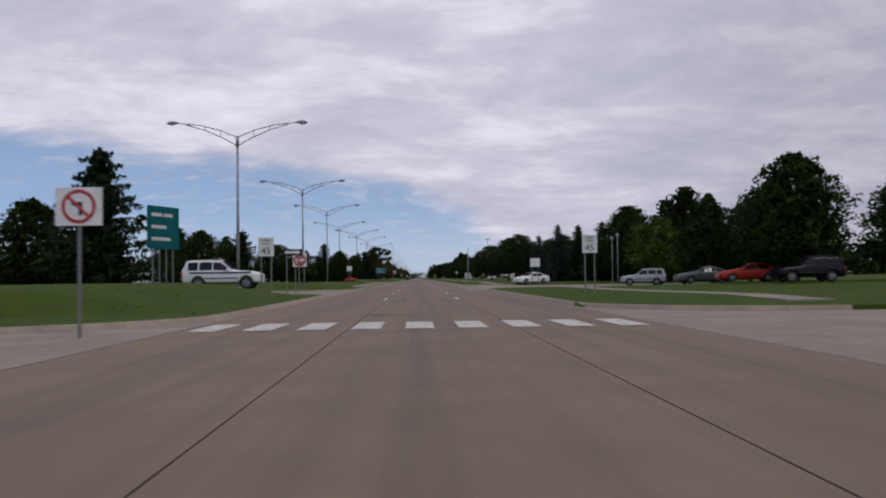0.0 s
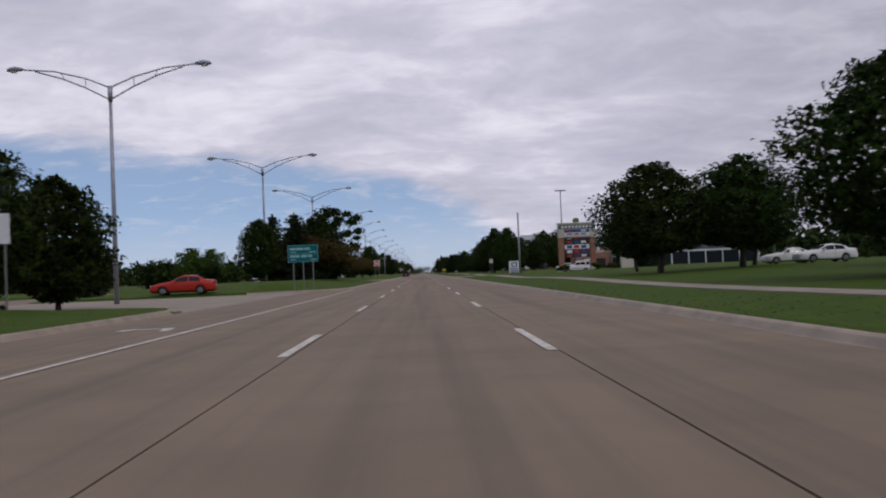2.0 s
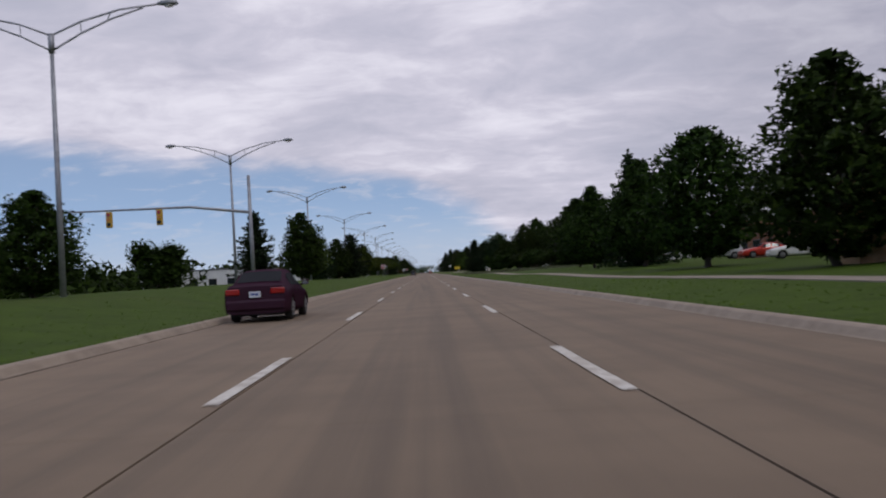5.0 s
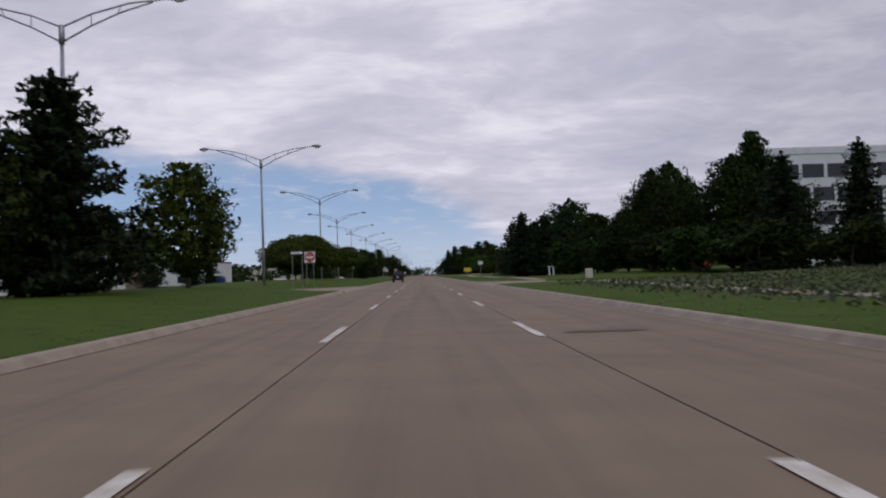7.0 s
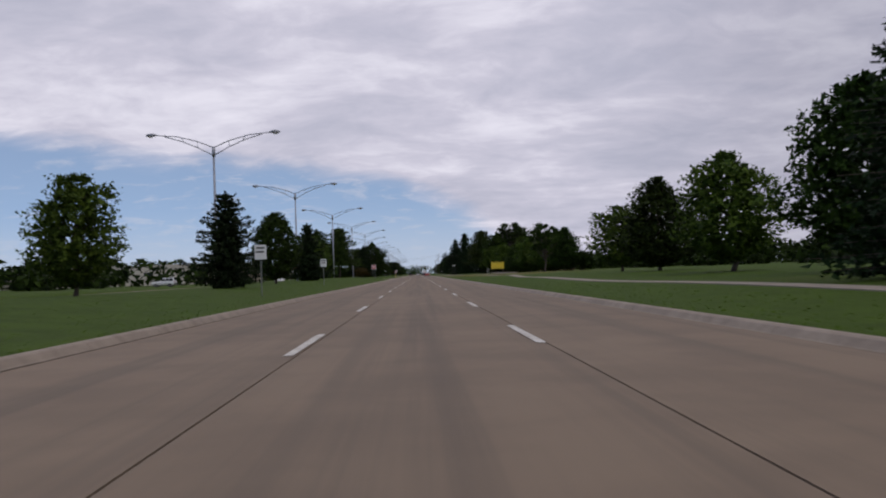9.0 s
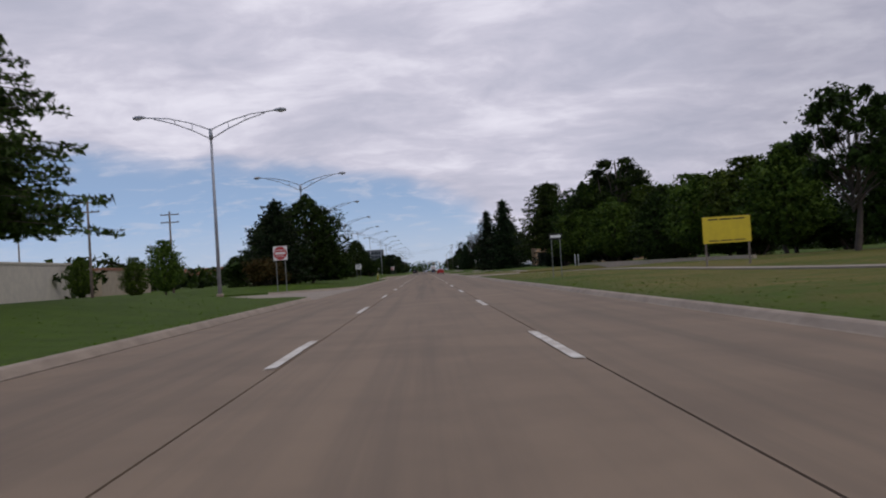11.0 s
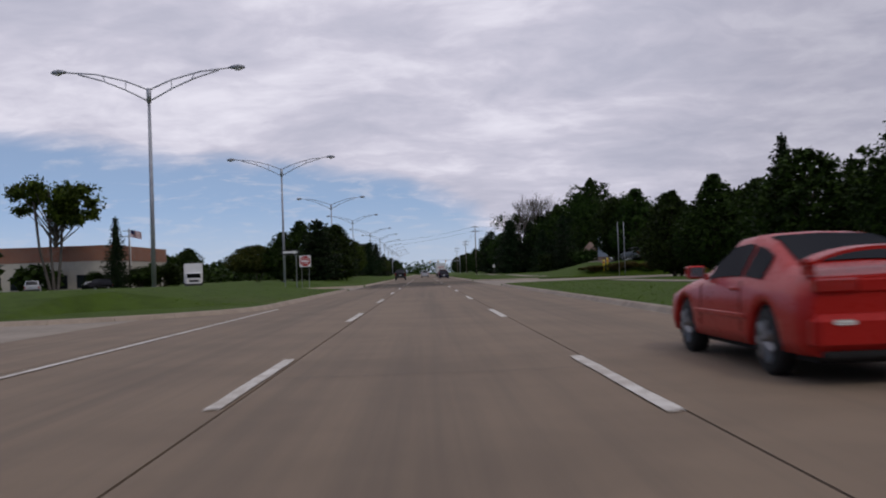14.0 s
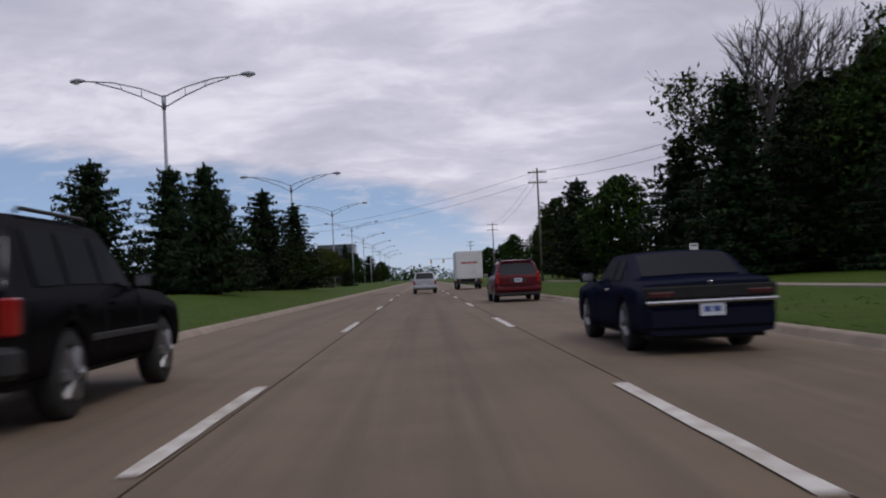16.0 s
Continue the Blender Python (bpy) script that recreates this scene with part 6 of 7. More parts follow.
def white_notice(z, w=0.95, h=0.75, posts=2, rows=3, name="notice_sign", label="white notice sign with dark rows of writing"):
    sign, panel = sign_on_posts(name, label, w, h, z, SIGN_WHITE, posts)
    bars(panel, SIGN_BLACK, [(-w * 0.36, w * 0.36 * (1 - 0.2 * (k % 2)), z + h * (0.30 - 0.28 * k) - 0.04, z + h * (0.30 - 0.28 * k) + 0.04) for k in range(rows)])
    return sign


first_dne = do_not_enter(2.6)
spots_dne = [(-9.4, 70.5), (-8.1, 316.6), (-11.1, 625), (-10.7, 908.4), (-11.2, 1153)]
set_down(first_dne, *spots_dne[0], z=0.0)
tagged(first_dne, group="wrong-way signs at the crossovers")
for (x, y), z in zip(spots_dne[1:], (0.5, 0.55, 0.5, 0.0)):
    copy_thing(first_dne, pose(x, y, z))
limit = speed_limit(2.6)
set_down(limit, 8.4, 45.8, z=0.1)
copy_thing(limit, pose(-7.7, 44.5, 0.1))
set_down(white_notice(2.35, 0.95, 0.85, 2, 0, "blank_sign", "small white sign on two posts by the drive"), 11.3, 89.3, z=0.1)

no_turn, panel = sign_on_posts("no_left_turn_sign", "white square sign with a red ring and a black arrow", 0.92, 0.76, 2.6, SIGN_WHITE, 1)
bm = bmesh.new()
for k in range(28):
    a, b = 2 * math.pi * k / 28, 2 * math.pi * (k + 1) / 28
    for r0, r1 in ((0.27, 0.34),):
        vs = [bm.verts.new((math.cos(q) * r, -0.046, 2.6 + math.sin(q) * r)) for q, r in ((a, r0), (b, r0), (b, r1), (a, r1))]
        bm.faces.new(vs)
tube(bm, ((-0.20, -0.048, 2.80), (0.20, -0.048, 2.40)), 0.03, 4)
part("ring", bm, SIGN_RED, panel)
bm = a_box(0.0, 0.07, -0.047, -0.043, 2.42, 2.66)
box(bm, -0.14, 0.07, -0.047, -0.043, 2.62, 2.69)
part("arrow", bm, SIGN_BLACK, panel)
set_down(no_turn, -7.05, 18.2, z=0.0)

one_way, panel = sign_on_posts("one_way_sign", "black one-way sign with a white arrow above the crossover", 1.15, 0.38, 2.75, SIGN_BLACK, 2)
bm = a_box(-0.46, 0.25, -0.047, -0.043, 2.67, 2.83)
vs = [bm.verts.new(p) for p in ((0.25, -0.0465, 2.59), (0.50, -0.0465, 2.75), (0.25, -0.0465, 2.91))]
bm.faces.new(vs)
part("arrow", bm, SIGN_WHITE, panel)
set_down(one_way, -7.9, 55.5, z=0.0)
copy_thing(one_way, pose(-9.7, 605.5, 0.3))
copy_thing(one_way, pose(-10.5, 1138.9, 0.33) @ Matrix.Diagonal((1.22, 1.0, 1.0, 1.0)))
copy_thing(one_way, pose(8.2, 896.6, 0.1) @ Matrix.Diagonal((0.72, 1.0, 0.95, 1.0)))

back_sign, panel = sign_on_posts("guide_sign", "green guide sign seen half from its side", 2.4, 1.95, 3.55, SIGN_GREEN, 4)
bars(panel, SIGN_WHITE, [(-0.9, -0.1, 4.05, 4.2), (0.0, 0.7, 4.05, 4.2), (-0.9, 0.2, 3.5, 3.65), (-0.9, 0.5, 2.95, 3.1)])
set_down(back_sign, -12.0, 42.0, 70, z=0.0)

guide, panel = sign_on_posts("guide_sign", "green destination sign with two rows of white writing", 2.35, 1.32, 2.95, SIGN_GREEN, 3, post_w=0.09)
bars(panel, SIGN_PALE, [(-1.0, -0.55, 3.22, 3.40), (-0.48, 0.05, 3.22, 3.40), (0.12, 0.55, 3.22, 3.40), (-0.95, -0.5, 3.04, 3.10), (0.5, 1.0, 3.02, 3.10), (-1.0, -0.25, 2.66, 2.84), (-0.15, 0.35, 2.66, 2.84), (0.42, 0.72, 2.66, 2.84), (-0.95, -0.55, 2.46, 2.52), (0.6, 1.0, 2.44, 2.52)])
for x0, x1, z0, z1 in ((-1.16, 1.16, 3.575, 3.60), (-1.16, 1.16, 2.30, 2.325), (-1.16, -1.135, 2.325, 3.575), (1.135, 1.16, 2.325, 3.575), (-1.13, 1.13, 2.935, 2.955)):
    part("border", a_box(x0, x1, -0.046, -0.043, z0, z1), SIGN_PALE, panel)
set_down(guide, -9.15, 223.4, z=0.0)
set_down(white_notice(2.75, 1.0, 1.0, 2, 0, "blank_sign", "white square sign on posts in the median"), -13.9, 183.0, z=0.35)
for x, y in ((-11.7, 1000.9), (-11.6, 1061.2)):
    set_down(white_notice(2.1, 1.02, 0.82), x, y, z=0.45)
set_down(white_notice(2.2, 0.6, 0.5, 1, 1, "stop_flag_sign", "small sign on one post at the roadside"), 7.5, 654.8, z=0.2)
set_down(white_notice(2.3, 1.9, 1.3, 2, 4, "property_sign", "grey board with rows of writing before the trees"), 20.8, 705, z=0.2)
set_down(white_notice(2.5, 0.7, 0.7, 1, 2, "route_sign", "route marker sign on one post"), 13.0, 1072, z=0.2)
set_down(white_notice(2.5, 0.7, 0.7, 1, 2, "route_sign", "route marker sign on one post"), 13.75, 1072.2, z=0.2)
set_down(white_notice(1.9, 0.5, 0.6, 1, 1, "small_sign", "small white sign on one post in the lawn"), 15.4, 1270, z=0.2)
set_down(white_notice(2.2, 0.6, 0.75, 1, 2, "small_sign", "small white sign on one post in the median"), -8.2, 735, z=0.3)
set_down(white_notice(2.2, 0.6, 0.75, 1, 2, "small_sign", "small white sign on one post in the median"), -9.4, 778, z=0.3)

# a banner, a cabinet, a box, marker posts
banner = thing("yellow_banner", "bright yellow banner with dark rows of writing on posts", "sign")
panel = part("panel", a_box(-1.45, 1.45, -0.04, -0.01, 1.62, 3.20, bevel=0.01), SIGN_YELLOW, banner)
for z0, z1 in ((3.0, 3.08), (1.74, 1.80)):
    for x0, x1 in ((-1.1, -0.5), (-0.4, 0.3), (0.4, 1.1)):
        part("bar", a_box(x0, x1, -0.046, -0.041, z0, z1), SIGN_BLACK, panel)
for x in (-1.3, 1.3):
    part("post", a_box(x - 0.05, x + 0.05, -0.008, 0.06, -0.4, 3.25), WOODPOLE, banner)
set_down(banner, 18.1, 894.2, z=0.0)
for x, y in ((-7.02, 975.6), (-7.2, 976.8)):
    post = thing("marker_post", "short yellow marker post in the lawn", "post")
    bm = bmesh.new()
    tube(bm, ((0, 0, -0.2), (0, 0, 1.0), (0, 0, 1.08)), (0.055, 0.055, 0.03), 8)
    part("stem", bm, YELLOW_POST, post)
    part("band", a_box(-0.06, 0.06, -0.06, 0.06, 0.82, 0.90), SIGN_WHITE, post)
    set_down(post, x, y)
for x, y in ((21.6, 970.5), (22.15, 971.0)):
    post = thing("bollard", "slim white bollard post by the drive", "bollard")
    bm = bmesh.new()
    tube(bm, ((0, 0, -0.2), (0, 0, 1.6), (0, 0, 1.68)), (0.085, 0.085, 0.05), 10)
    part("stem", bm, SIGN_WHITE, post)
    set_down(post, x, y)


for x, y in ((19.8, 1168.6), (20.3, 1168.9)):
    post = thing("hazard_post", "short orange-yellow post at the edge of the lot", "post")
    bm = bmesh.new()
    tube(bm, ((0, 0, -0.2), (0, 0, 1.30), (0, 0, 1.36)), (0.12, 0.12, 0.07), 10)
    part("stem", bm, SIGN_YELLOW, post)
    part("band", a_box(-0.125, 0.125, -0.125, 0.125, 0.92, 1.08), CONE_ORANGE, post)
    set_down(post, x, y)
stand = thing("notice_stand", "low white stand of two boards under a small roof", "sign")
for x in (-0.32, 0.32):
    part("board", a_box(x - 0.13, x + 0.13, -0.05, 0.05, -0.2, 1.30, bevel=0.01), SIGN_WHITE, stand)
part("roof", a_box(-0.62, 0.50, -0.12, 0.12, 1.30, 1.42, bevel=0.02), SIGN_WHITE, stand)
set_down(stand, 20.1, 677.8)
roadside = white_notice(2.75, 0.7, 0.85, 2, 2, "route_sign", "small route sign on two thin posts in the lawn")
set_down(roadside, 14.9, 348.6, z=0.2)


def tall_pole(label, height, r0=0.2, r1=0.12, mat=GALV, heads=0, arms=False, name="mast"):
    pole = thing(name, label, "pole")
    bm = bmesh.new()
    tube(bm, ((0, 0, -0.3), (0, 0, height / 2), (0, 0, height)), (r0, (r0 + r1) / 2, r1), 10)
    part("pole", bm, mat, pole)
    if arms:
        for z in (height - 0.5, height - 1.6):
            arm = part("crossarm", a_box(-1.2, 1.2, -0.06, 0.06, z, z + 0.13), mat, pole)
            for x in (-1.1, -0.45, 0.45, 1.1):
                bm = bmesh.new()
                tube(bm, ((x, 0, z + 0.13), (x, 0, z + 0.22), (x, 0, z + 0.26)), (0.03, 0.055, 0.03), 6)
                part("insulator", bm, GREYBARK, arm)
    for k in range(heads):
        side = k * 2 - 1 if heads == 2 else 1
        part("lamp_head", a_box(min(0, side * 0.9), max(0, side * 0.9), -0.3, 0.3, height - 0.05, height + 0.14, bevel=0.05), HEAD, pole)
    return pole


set_down(tall_pole("tall bare grey steel mast by the drive", 10.9, 0.19, 0.15), 17.4, 314.4, z=0.1)
lot_lamp = tall_pole("tall parking lot lamp with twin box heads", 13.7, 0.14, 0.09, heads=2, name="lot_lamp")
set_down(lot_lamp, 23.4, 303.0, z=0.0)
for x, y, s in ((37, 88, 0.9), (34, 120, 0.85), (33, 139, 0.85), (38, 250, 1.0), (31, 1205, 0.75), (46, 660, 1.0)):
    copy_thing(lot_lamp, pose(x, y, 0.0) @ Matrix.Scale(s, 4))
twin = tall_pole("slim lamp post with a lantern by the drive", 4.6, 0.035, 0.03, name="post_lantern")
part("lantern", a_box(-0.13, 0.13, -0.13, 0.13, 4.45, 4.75, bevel=0.05), HEAD, twin)
set_down(twin, 17.6, 83.0)
copy_thing(twin, pose(18.2, 83.4, 0.2))
bare_post = tall_pole("slim grey steel post without a sign", 6.0, 0.040, 0.036, GALV, name="sign_post")
set_down(bare_post, 21.0, 1166.2)
copy_thing(bare_post, pose(21.7, 1166.4, ground_z(21.7, 1166.4)))


def flag(x, y, height):
    """A striped flag hanging in folds from its pole."""
    pole = tall_pole("white flagpole with a striped flag flying", height, 0.07, 0.04, SIGN_WHITE, name="flagpole")
    red, navy = material("flag_red", (0.30, 0.03, 0.04), 0.8), material("flag_navy", (0.02, 0.025, 0.09), 0.8)
    for k in range(7):
        bm = bmesh.new()
        z0, z1 = height - 0.3 - 1.3 * k / 7, height - 0.3 - 1.3 * (k + 1) / 7
        rows = [[bm.verts.new((0.05 + 2.0 * i / 10, 0.12 * math.sin(i * 0.9), z - 0.05 * i)) for z in (z0, z1)] for i in range(11)]
        for a, b in zip(rows, rows[1:]):
            bm.faces.new((a[0], b[0], b[1], a[1]))
        part("stripe", bm, (red, SIGN_WHITE)[k % 2], pole)
    bm = bmesh.new()
    rows = [[bm.verts.new((0.04 + 0.8 * i / 4, 0.12 * math.sin(i * 0.9) - 0.02, z - 0.05 * i)) for z in (height - 0.3, height - 1.0)] for i in range(5)]
    for a, b in zip(rows, rows[1:]):
        bm.faces.new((a[0], b[0], b[1], a[1]))
    part("canton", bm, navy, pole)
    return set_down(pole, x, y)


flag(46, 371, 10.5)
flag(-54.5, 1238, 11.2)

# wooden utility poles with their wires
UTILITY = [(15.2, 1334, 14.4), (16.5, 1425, 13.0), (16.5, 1520, 13.0)]
FARPOLES = [(-62, 735, 12), (-70, 1075, 12), (-66, 990, 12), (-58, 1150, 11.5), (-57, 1245, 11.5), (-34.6, 935.4, 10.9), (-33.1, 960.4, 11.1), (-75, 640, 11)]
first_pole = None
for x, y, h in UTILITY + FARPOLES:
    if first_pole is None:
        first_pole = tall_pole("weathered wooden utility pole with crossarms", 12.0, 0.16, 0.11, WOODPOLE, arms=True, name="utility_pole")
        first_pole.matrix_basis = pose(x, y, ground_z(x, y)) @ Matrix.Diagonal((1, 1, h / 12, 1))
    else:
        copy_thing(first_pole, pose(x, y, ground_z(x, y))).matrix_basis = pose(x, y, ground_z(x, y)) @ Matrix.Diagonal((1, 1, h / 12, 1))


def wire(a, b, sag, label="thin black overhead wire"):
    bm = bmesh.new()
    a, b = Vector(a), Vector(b)
    tube(bm, [a.lerp(b, k / 16) - Vector((0, 0, sag * 4 * (k / 16) * (1 - k / 16))) for k in range(17)], 0.02, 4)
    line = part("overhead_wire", bm, SIGN_BLACK)
    return tagged(line, label + " between poles", "wire")


for dz in (14.2, 13.0):
    wire((15.2, 1334, dz), (-24, 1400, dz - 1.5), 1.2)
    wire((15.2, 1334, dz), (29, 1283, dz - 1.0), 0.8)
    wire((15.2, 1334, dz), (16.5, 1425, dz - 1.2), 1.0)


def signal_mast(x, y, reach, heads, turn=0.0, height=6.6):
    """Traffic signals hung from a long arm."""
    mast = thing("traffic_signal", "steel mast arm with yellow traffic signals", "traffic signal")
    bm = bmesh.new()
    tube(bm, ((0, 0, -0.2), (0, 0, height + 2.0)), (0.16, 0.11), 10)
    part("pole", bm, GALV, mast)
    bm = bmesh.new()
    tube(bm, ((0, 0, height - 0.6), (-reach * 0.3, 0, height), (-reach, 0, height + 0.1)), (0.11, 0.09, 0.05), 8)
    part("mast_arm", bm, GALV, mast)
    yellow = material("signal_yellow", (0.55, 0.33, 0.02), 0.5)
    for k in range(heads):
        hx = -reach * (0.45 + 0.5 * k / max(1, heads - 1))
        head = part("signal_head", a_box(hx - 0.2, hx + 0.2, -0.2, 0.1, height - 1.15, height - 0.05, bevel=0.03), yellow, mast)
        for j, m in enumerate((TAIL, AMBER, SIGN_BLACK)):
            bm = bmesh.new()
            tube(bm, ((hx, -0.2, height - 0.25 - 0.34 * j), (hx, -0.26, height - 0.25 - 0.34 * j)), 0.13, 12)
            part("lens", bm, m, head)
    return set_down(mast, x, y, turn, z=0.0)


signal_mast(-12.0, 447, 14.0, 3)
signal_mast(-33, 178, 10.0, 2)
signal_mast(-14.0, 1470, 14.0, 3)
signal_mast(16.0, 1475, 14.0, 3)

# ---- buildings ----
def brick_material(name, one, two):
    """Courses of worn brick with recessed pale mortar, stained in patches."""
    mat = bpy.data.materials.new(name)
    mat.use_nodes = True
    n = Nodes(mat.node_tree)
    at = n("ShaderNodeNewGeometry").outputs["Position"]
    where = n("ShaderNodeSeparateXYZ", Vector=at).outputs
    flat = n("ShaderNodeCombineXYZ", X=n.math("ADD", where[0], where[1]), Y=where[2]).outputs[0]
    wall = n("ShaderNodeTexBrick", Vector=flat, Color1=(*one, 1), Color2=(*two, 1), Mortar=(0.36, 0.33, 0.29, 1), Scale=1.0, Mortar_Size=0.006 * S, Brick_Width=0.21 * S, Row_Height=0.075 * S)
    stain = n.noise(at, 0.5 / S, 5.0, 0.65)
    tone = n.mix(n.math("MULTIPLY", n.steps(stain, 0.45, 0.75), 0.45), wall.outputs["Color"], tuple(c * 0.5 for c in two))
    bump = n("ShaderNodeBump", Height=wall.outputs["Fac"], Strength=0.5, Distance=0.01 * S)
    bump.invert = True
    shader = n("ShaderNodeBsdfPrincipled", Base_Color=tone, Roughness=0.9, Specular_IOR_Level=0.2, Normal=bump.outputs[0])
    n.tree.links.new(shader.outputs[0], n("ShaderNodeOutputMaterial").inputs[0])
    return mat


BRICK_TAN = brick_material("tan_brick", (0.47, 0.30, 0.165), (0.38, 0.235, 0.128))
BRICK_RED = brick_material("red_brick", (0.34, 0.135, 0.075), (0.26, 0.10, 0.06))
BRICK_DARK = brick_material("brown_brick", (0.17, 0.095, 0.07), (0.12, 0.07, 0.055))
STUCCO = material("cream_stucco", (0.55, 0.50, 0.42), 0.9, second=(0.46, 0.42, 0.36), patch=1.5)
PALE = material("white_cladding", (0.66, 0.67, 0.68), 0.6, second=(0.58, 0.59, 0.61), patch=2.0)
TAN_WALL = material("tan_block_wall", (0.40, 0.335, 0.25), 0.9, second=(0.33, 0.275, 0.21), patch=1.5)
ROOF_GREY = material("grey_roof_edge", (0.13, 0.13, 0.14), 0.8, second=(0.10, 0.10, 0.11), patch=1.0)
WINDOW = material("dark_window_glass", (0.02, 0.025, 0.03), 0.06, spec=0.6)
# openings down to the ground are flat near-black panels, with no room behind
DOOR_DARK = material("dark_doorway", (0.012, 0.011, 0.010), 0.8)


def building(name, label, x0, x1, y0, y1, height, wall, roof=ROOF_GREY, parapet=0.35, front=(), side=(), side_at="x0"):
    """A flat-roofed block with a coping; openings (from, to, sill, head) on the wall that faces the camera and on one side."""
    house = thing(name, label, "building")
    part("wall", a_box(x0, x1, y0, y1, -0.4, height), wall, house)
    bm = a_box(x0 - 0.12, x1 + 0.12, y0 - 0.12, y1 + 0.12, height + 0.002, height + parapet, bevel=0.03)
    part("roof", bm, roof, house)
    for a, b, lo, hi in front:
        win = part("window", a_box(a - 0.08, b + 0.08, y0 - 0.07, y0 - 0.003, lo - 0.08, hi + 0.08), ROOF_GREY, house)
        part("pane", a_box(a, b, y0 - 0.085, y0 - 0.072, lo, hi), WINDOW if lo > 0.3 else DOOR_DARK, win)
    sx = x0 if side_at == "x0" else x1
    s = -1 if side_at == "x0" else 1
    for a, b, lo, hi in side:
        p, q = sorted((sx + s * 0.07, sx + s * 0.003))
        win = part("window", a_box(p, q, a - 0.08, b + 0.08, lo - 0.08, hi + 0.08), ROOF_GREY, house)
        p, q = sorted((sx + s * 0.085, sx + s * 0.072))
        part("pane", a_box(p, q, a, b, lo, hi), WINDOW, win)
    return house


def even(a, b, n, share, lo, hi):
    step = (b - a) / n
    return [(a + step * (i + 0.5 - share / 2), a + step * (i + 0.5 + share / 2), lo, hi) for i in range(n)]


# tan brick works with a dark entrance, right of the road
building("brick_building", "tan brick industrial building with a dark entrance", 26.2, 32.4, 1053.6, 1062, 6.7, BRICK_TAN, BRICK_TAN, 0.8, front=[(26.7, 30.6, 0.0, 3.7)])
wing = building("brick_building", "long low tan brick wing with dark window bands", 32.5, 64, 1058, 1090, 6.0, BRICK_TAN, BRICK_TAN, 0.6, front=even(34, 64, 5, 0.8, 1.0, 2.6), side=[(1064, 1086, 0.8, 2.6)])
for k in range(3):
    vent = part("roof_vent", a_box(26.8 + 1.9 * k, 28.0 + 1.9 * k, 1057, 1060, 6.72, 7.75, bevel=0.05), ROOF_GREY)
    tagged(vent, "grey sheet-metal vent box on the brick roof", "roof vent")
# showroom with a castellated brick porch
building("showroom", "low glass-fronted showroom with a deep grey roof band", 58, 92, 398, 430, 4.4, PALE, ROOF_GREY, 4.0, front=even(58.5, 91, 7, 0.9, 0.5, 3.8), side=even(399, 429, 6, 0.85, 0.5, 3.8))
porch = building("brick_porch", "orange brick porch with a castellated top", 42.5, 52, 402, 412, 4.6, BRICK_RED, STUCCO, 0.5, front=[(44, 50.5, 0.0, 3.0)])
for k in range(6):
    part("merlon", a_box(42.6 + 1.65 * k, 43.4 + 1.65 * k, 401.95, 402.6, 5.1, 5.75), BRICK_RED, porch)
part("canopy", a_box(52, 58, 400, 410, 3.2, 4.6, bevel=0.05), STUCCO, porch)
building("office_building", "low red-brown brick office behind street trees", 40, 60, 470, 500, 5.2, BRICK_RED, STUCCO, 0.6, front=even(41, 59, 5, 0.5, 0.9, 2.6), side=even(472, 498, 6, 0.5, 0.9, 2.6))
pillar = thing("brick_pillar", "square brick gate pillar with a stone cap", "pillar")
part("shaft", a_box(-1.0, 1.0, -1.0, 1.0, -0.3, 4.0), BRICK_TAN, pillar)
part("cap", a_box(-1.15, 1.15, -1.15, 1.15, 4.0, 4.3, bevel=0.05), STUCCO, pillar)
set_down(pillar, 21.0, 425.5)
# white office block above the hedges
office = building("office_block", "white three-storey office block with dark window bands", 60, 110, 690, 702, 19.6, PALE, PALE, 1.2, front=even(61, 109, 11, 0.82, 15.6, 17.8) + even(63, 109, 11, 0.82, 11.6, 13.8) + even(63, 109, 11, 0.82, 7.5, 9.7) + even(63, 109, 11, 0.82, 2.8, 5.0), side=even(691, 701, 3, 0.82, 15.6, 17.8) + even(691, 701, 3, 0.82, 11.6, 13.8) + even(691, 701, 3, 0.82, 7.5, 9.7))
# over the median
building("factory", "long cream block-wall factory beyond the far carriageway", -130, -62, 960, 1010, 6.0, STUCCO, STUCCO, 0.4, front=even(-128, -64, 6, 0.25, 3.2, 4.2), side_at="x1")
building("shop_row", "low cream shop row with a red-brown roof band", -130, -58.5, 1240, 1275, 5.6, STUCCO, BRICK_RED, 2.9, front=even(-128, -60, 11, 0.7, 0.6, 3.0))
building("brick_building", "low dark brick building beyond the far carriageway", -110, -60, 712, 740, 3.6, BRICK_DARK, ROOF_GREY, 0.6, front=even(-108, -62, 8, 0.5, 0.9, 2.5))
building("warehouse", "pale grey warehouse behind young trees", -115, -55, 770, 800, 6.0, PALE, BRICK_DARK, 0.5, front=even(-112, -58, 8, 0.35, 1.0, 2.6))
building("warehouse", "white low warehouse seen between trees", -80, -50, 640, 690, 5.0, PALE, ROOF_GREY, 0.4, front=even(-78, -52, 5, 0.4, 1.0, 2.6))
building("store", "long tan low store beyond the far carriageway", -125, -60, 1010, 1040, 5.0, TAN_WALL, BRICK_RED, 0.5, front=even(-122, -62, 8, 0.5, 0.6, 2.6))
building("warehouse", "pale low warehouse beyond the crossover", -100, -66, 205, 235, 4.4, PALE, ROOF_GREY, 0.4, front=even(-98, -68, 6, 0.5, 0.8, 2.8))
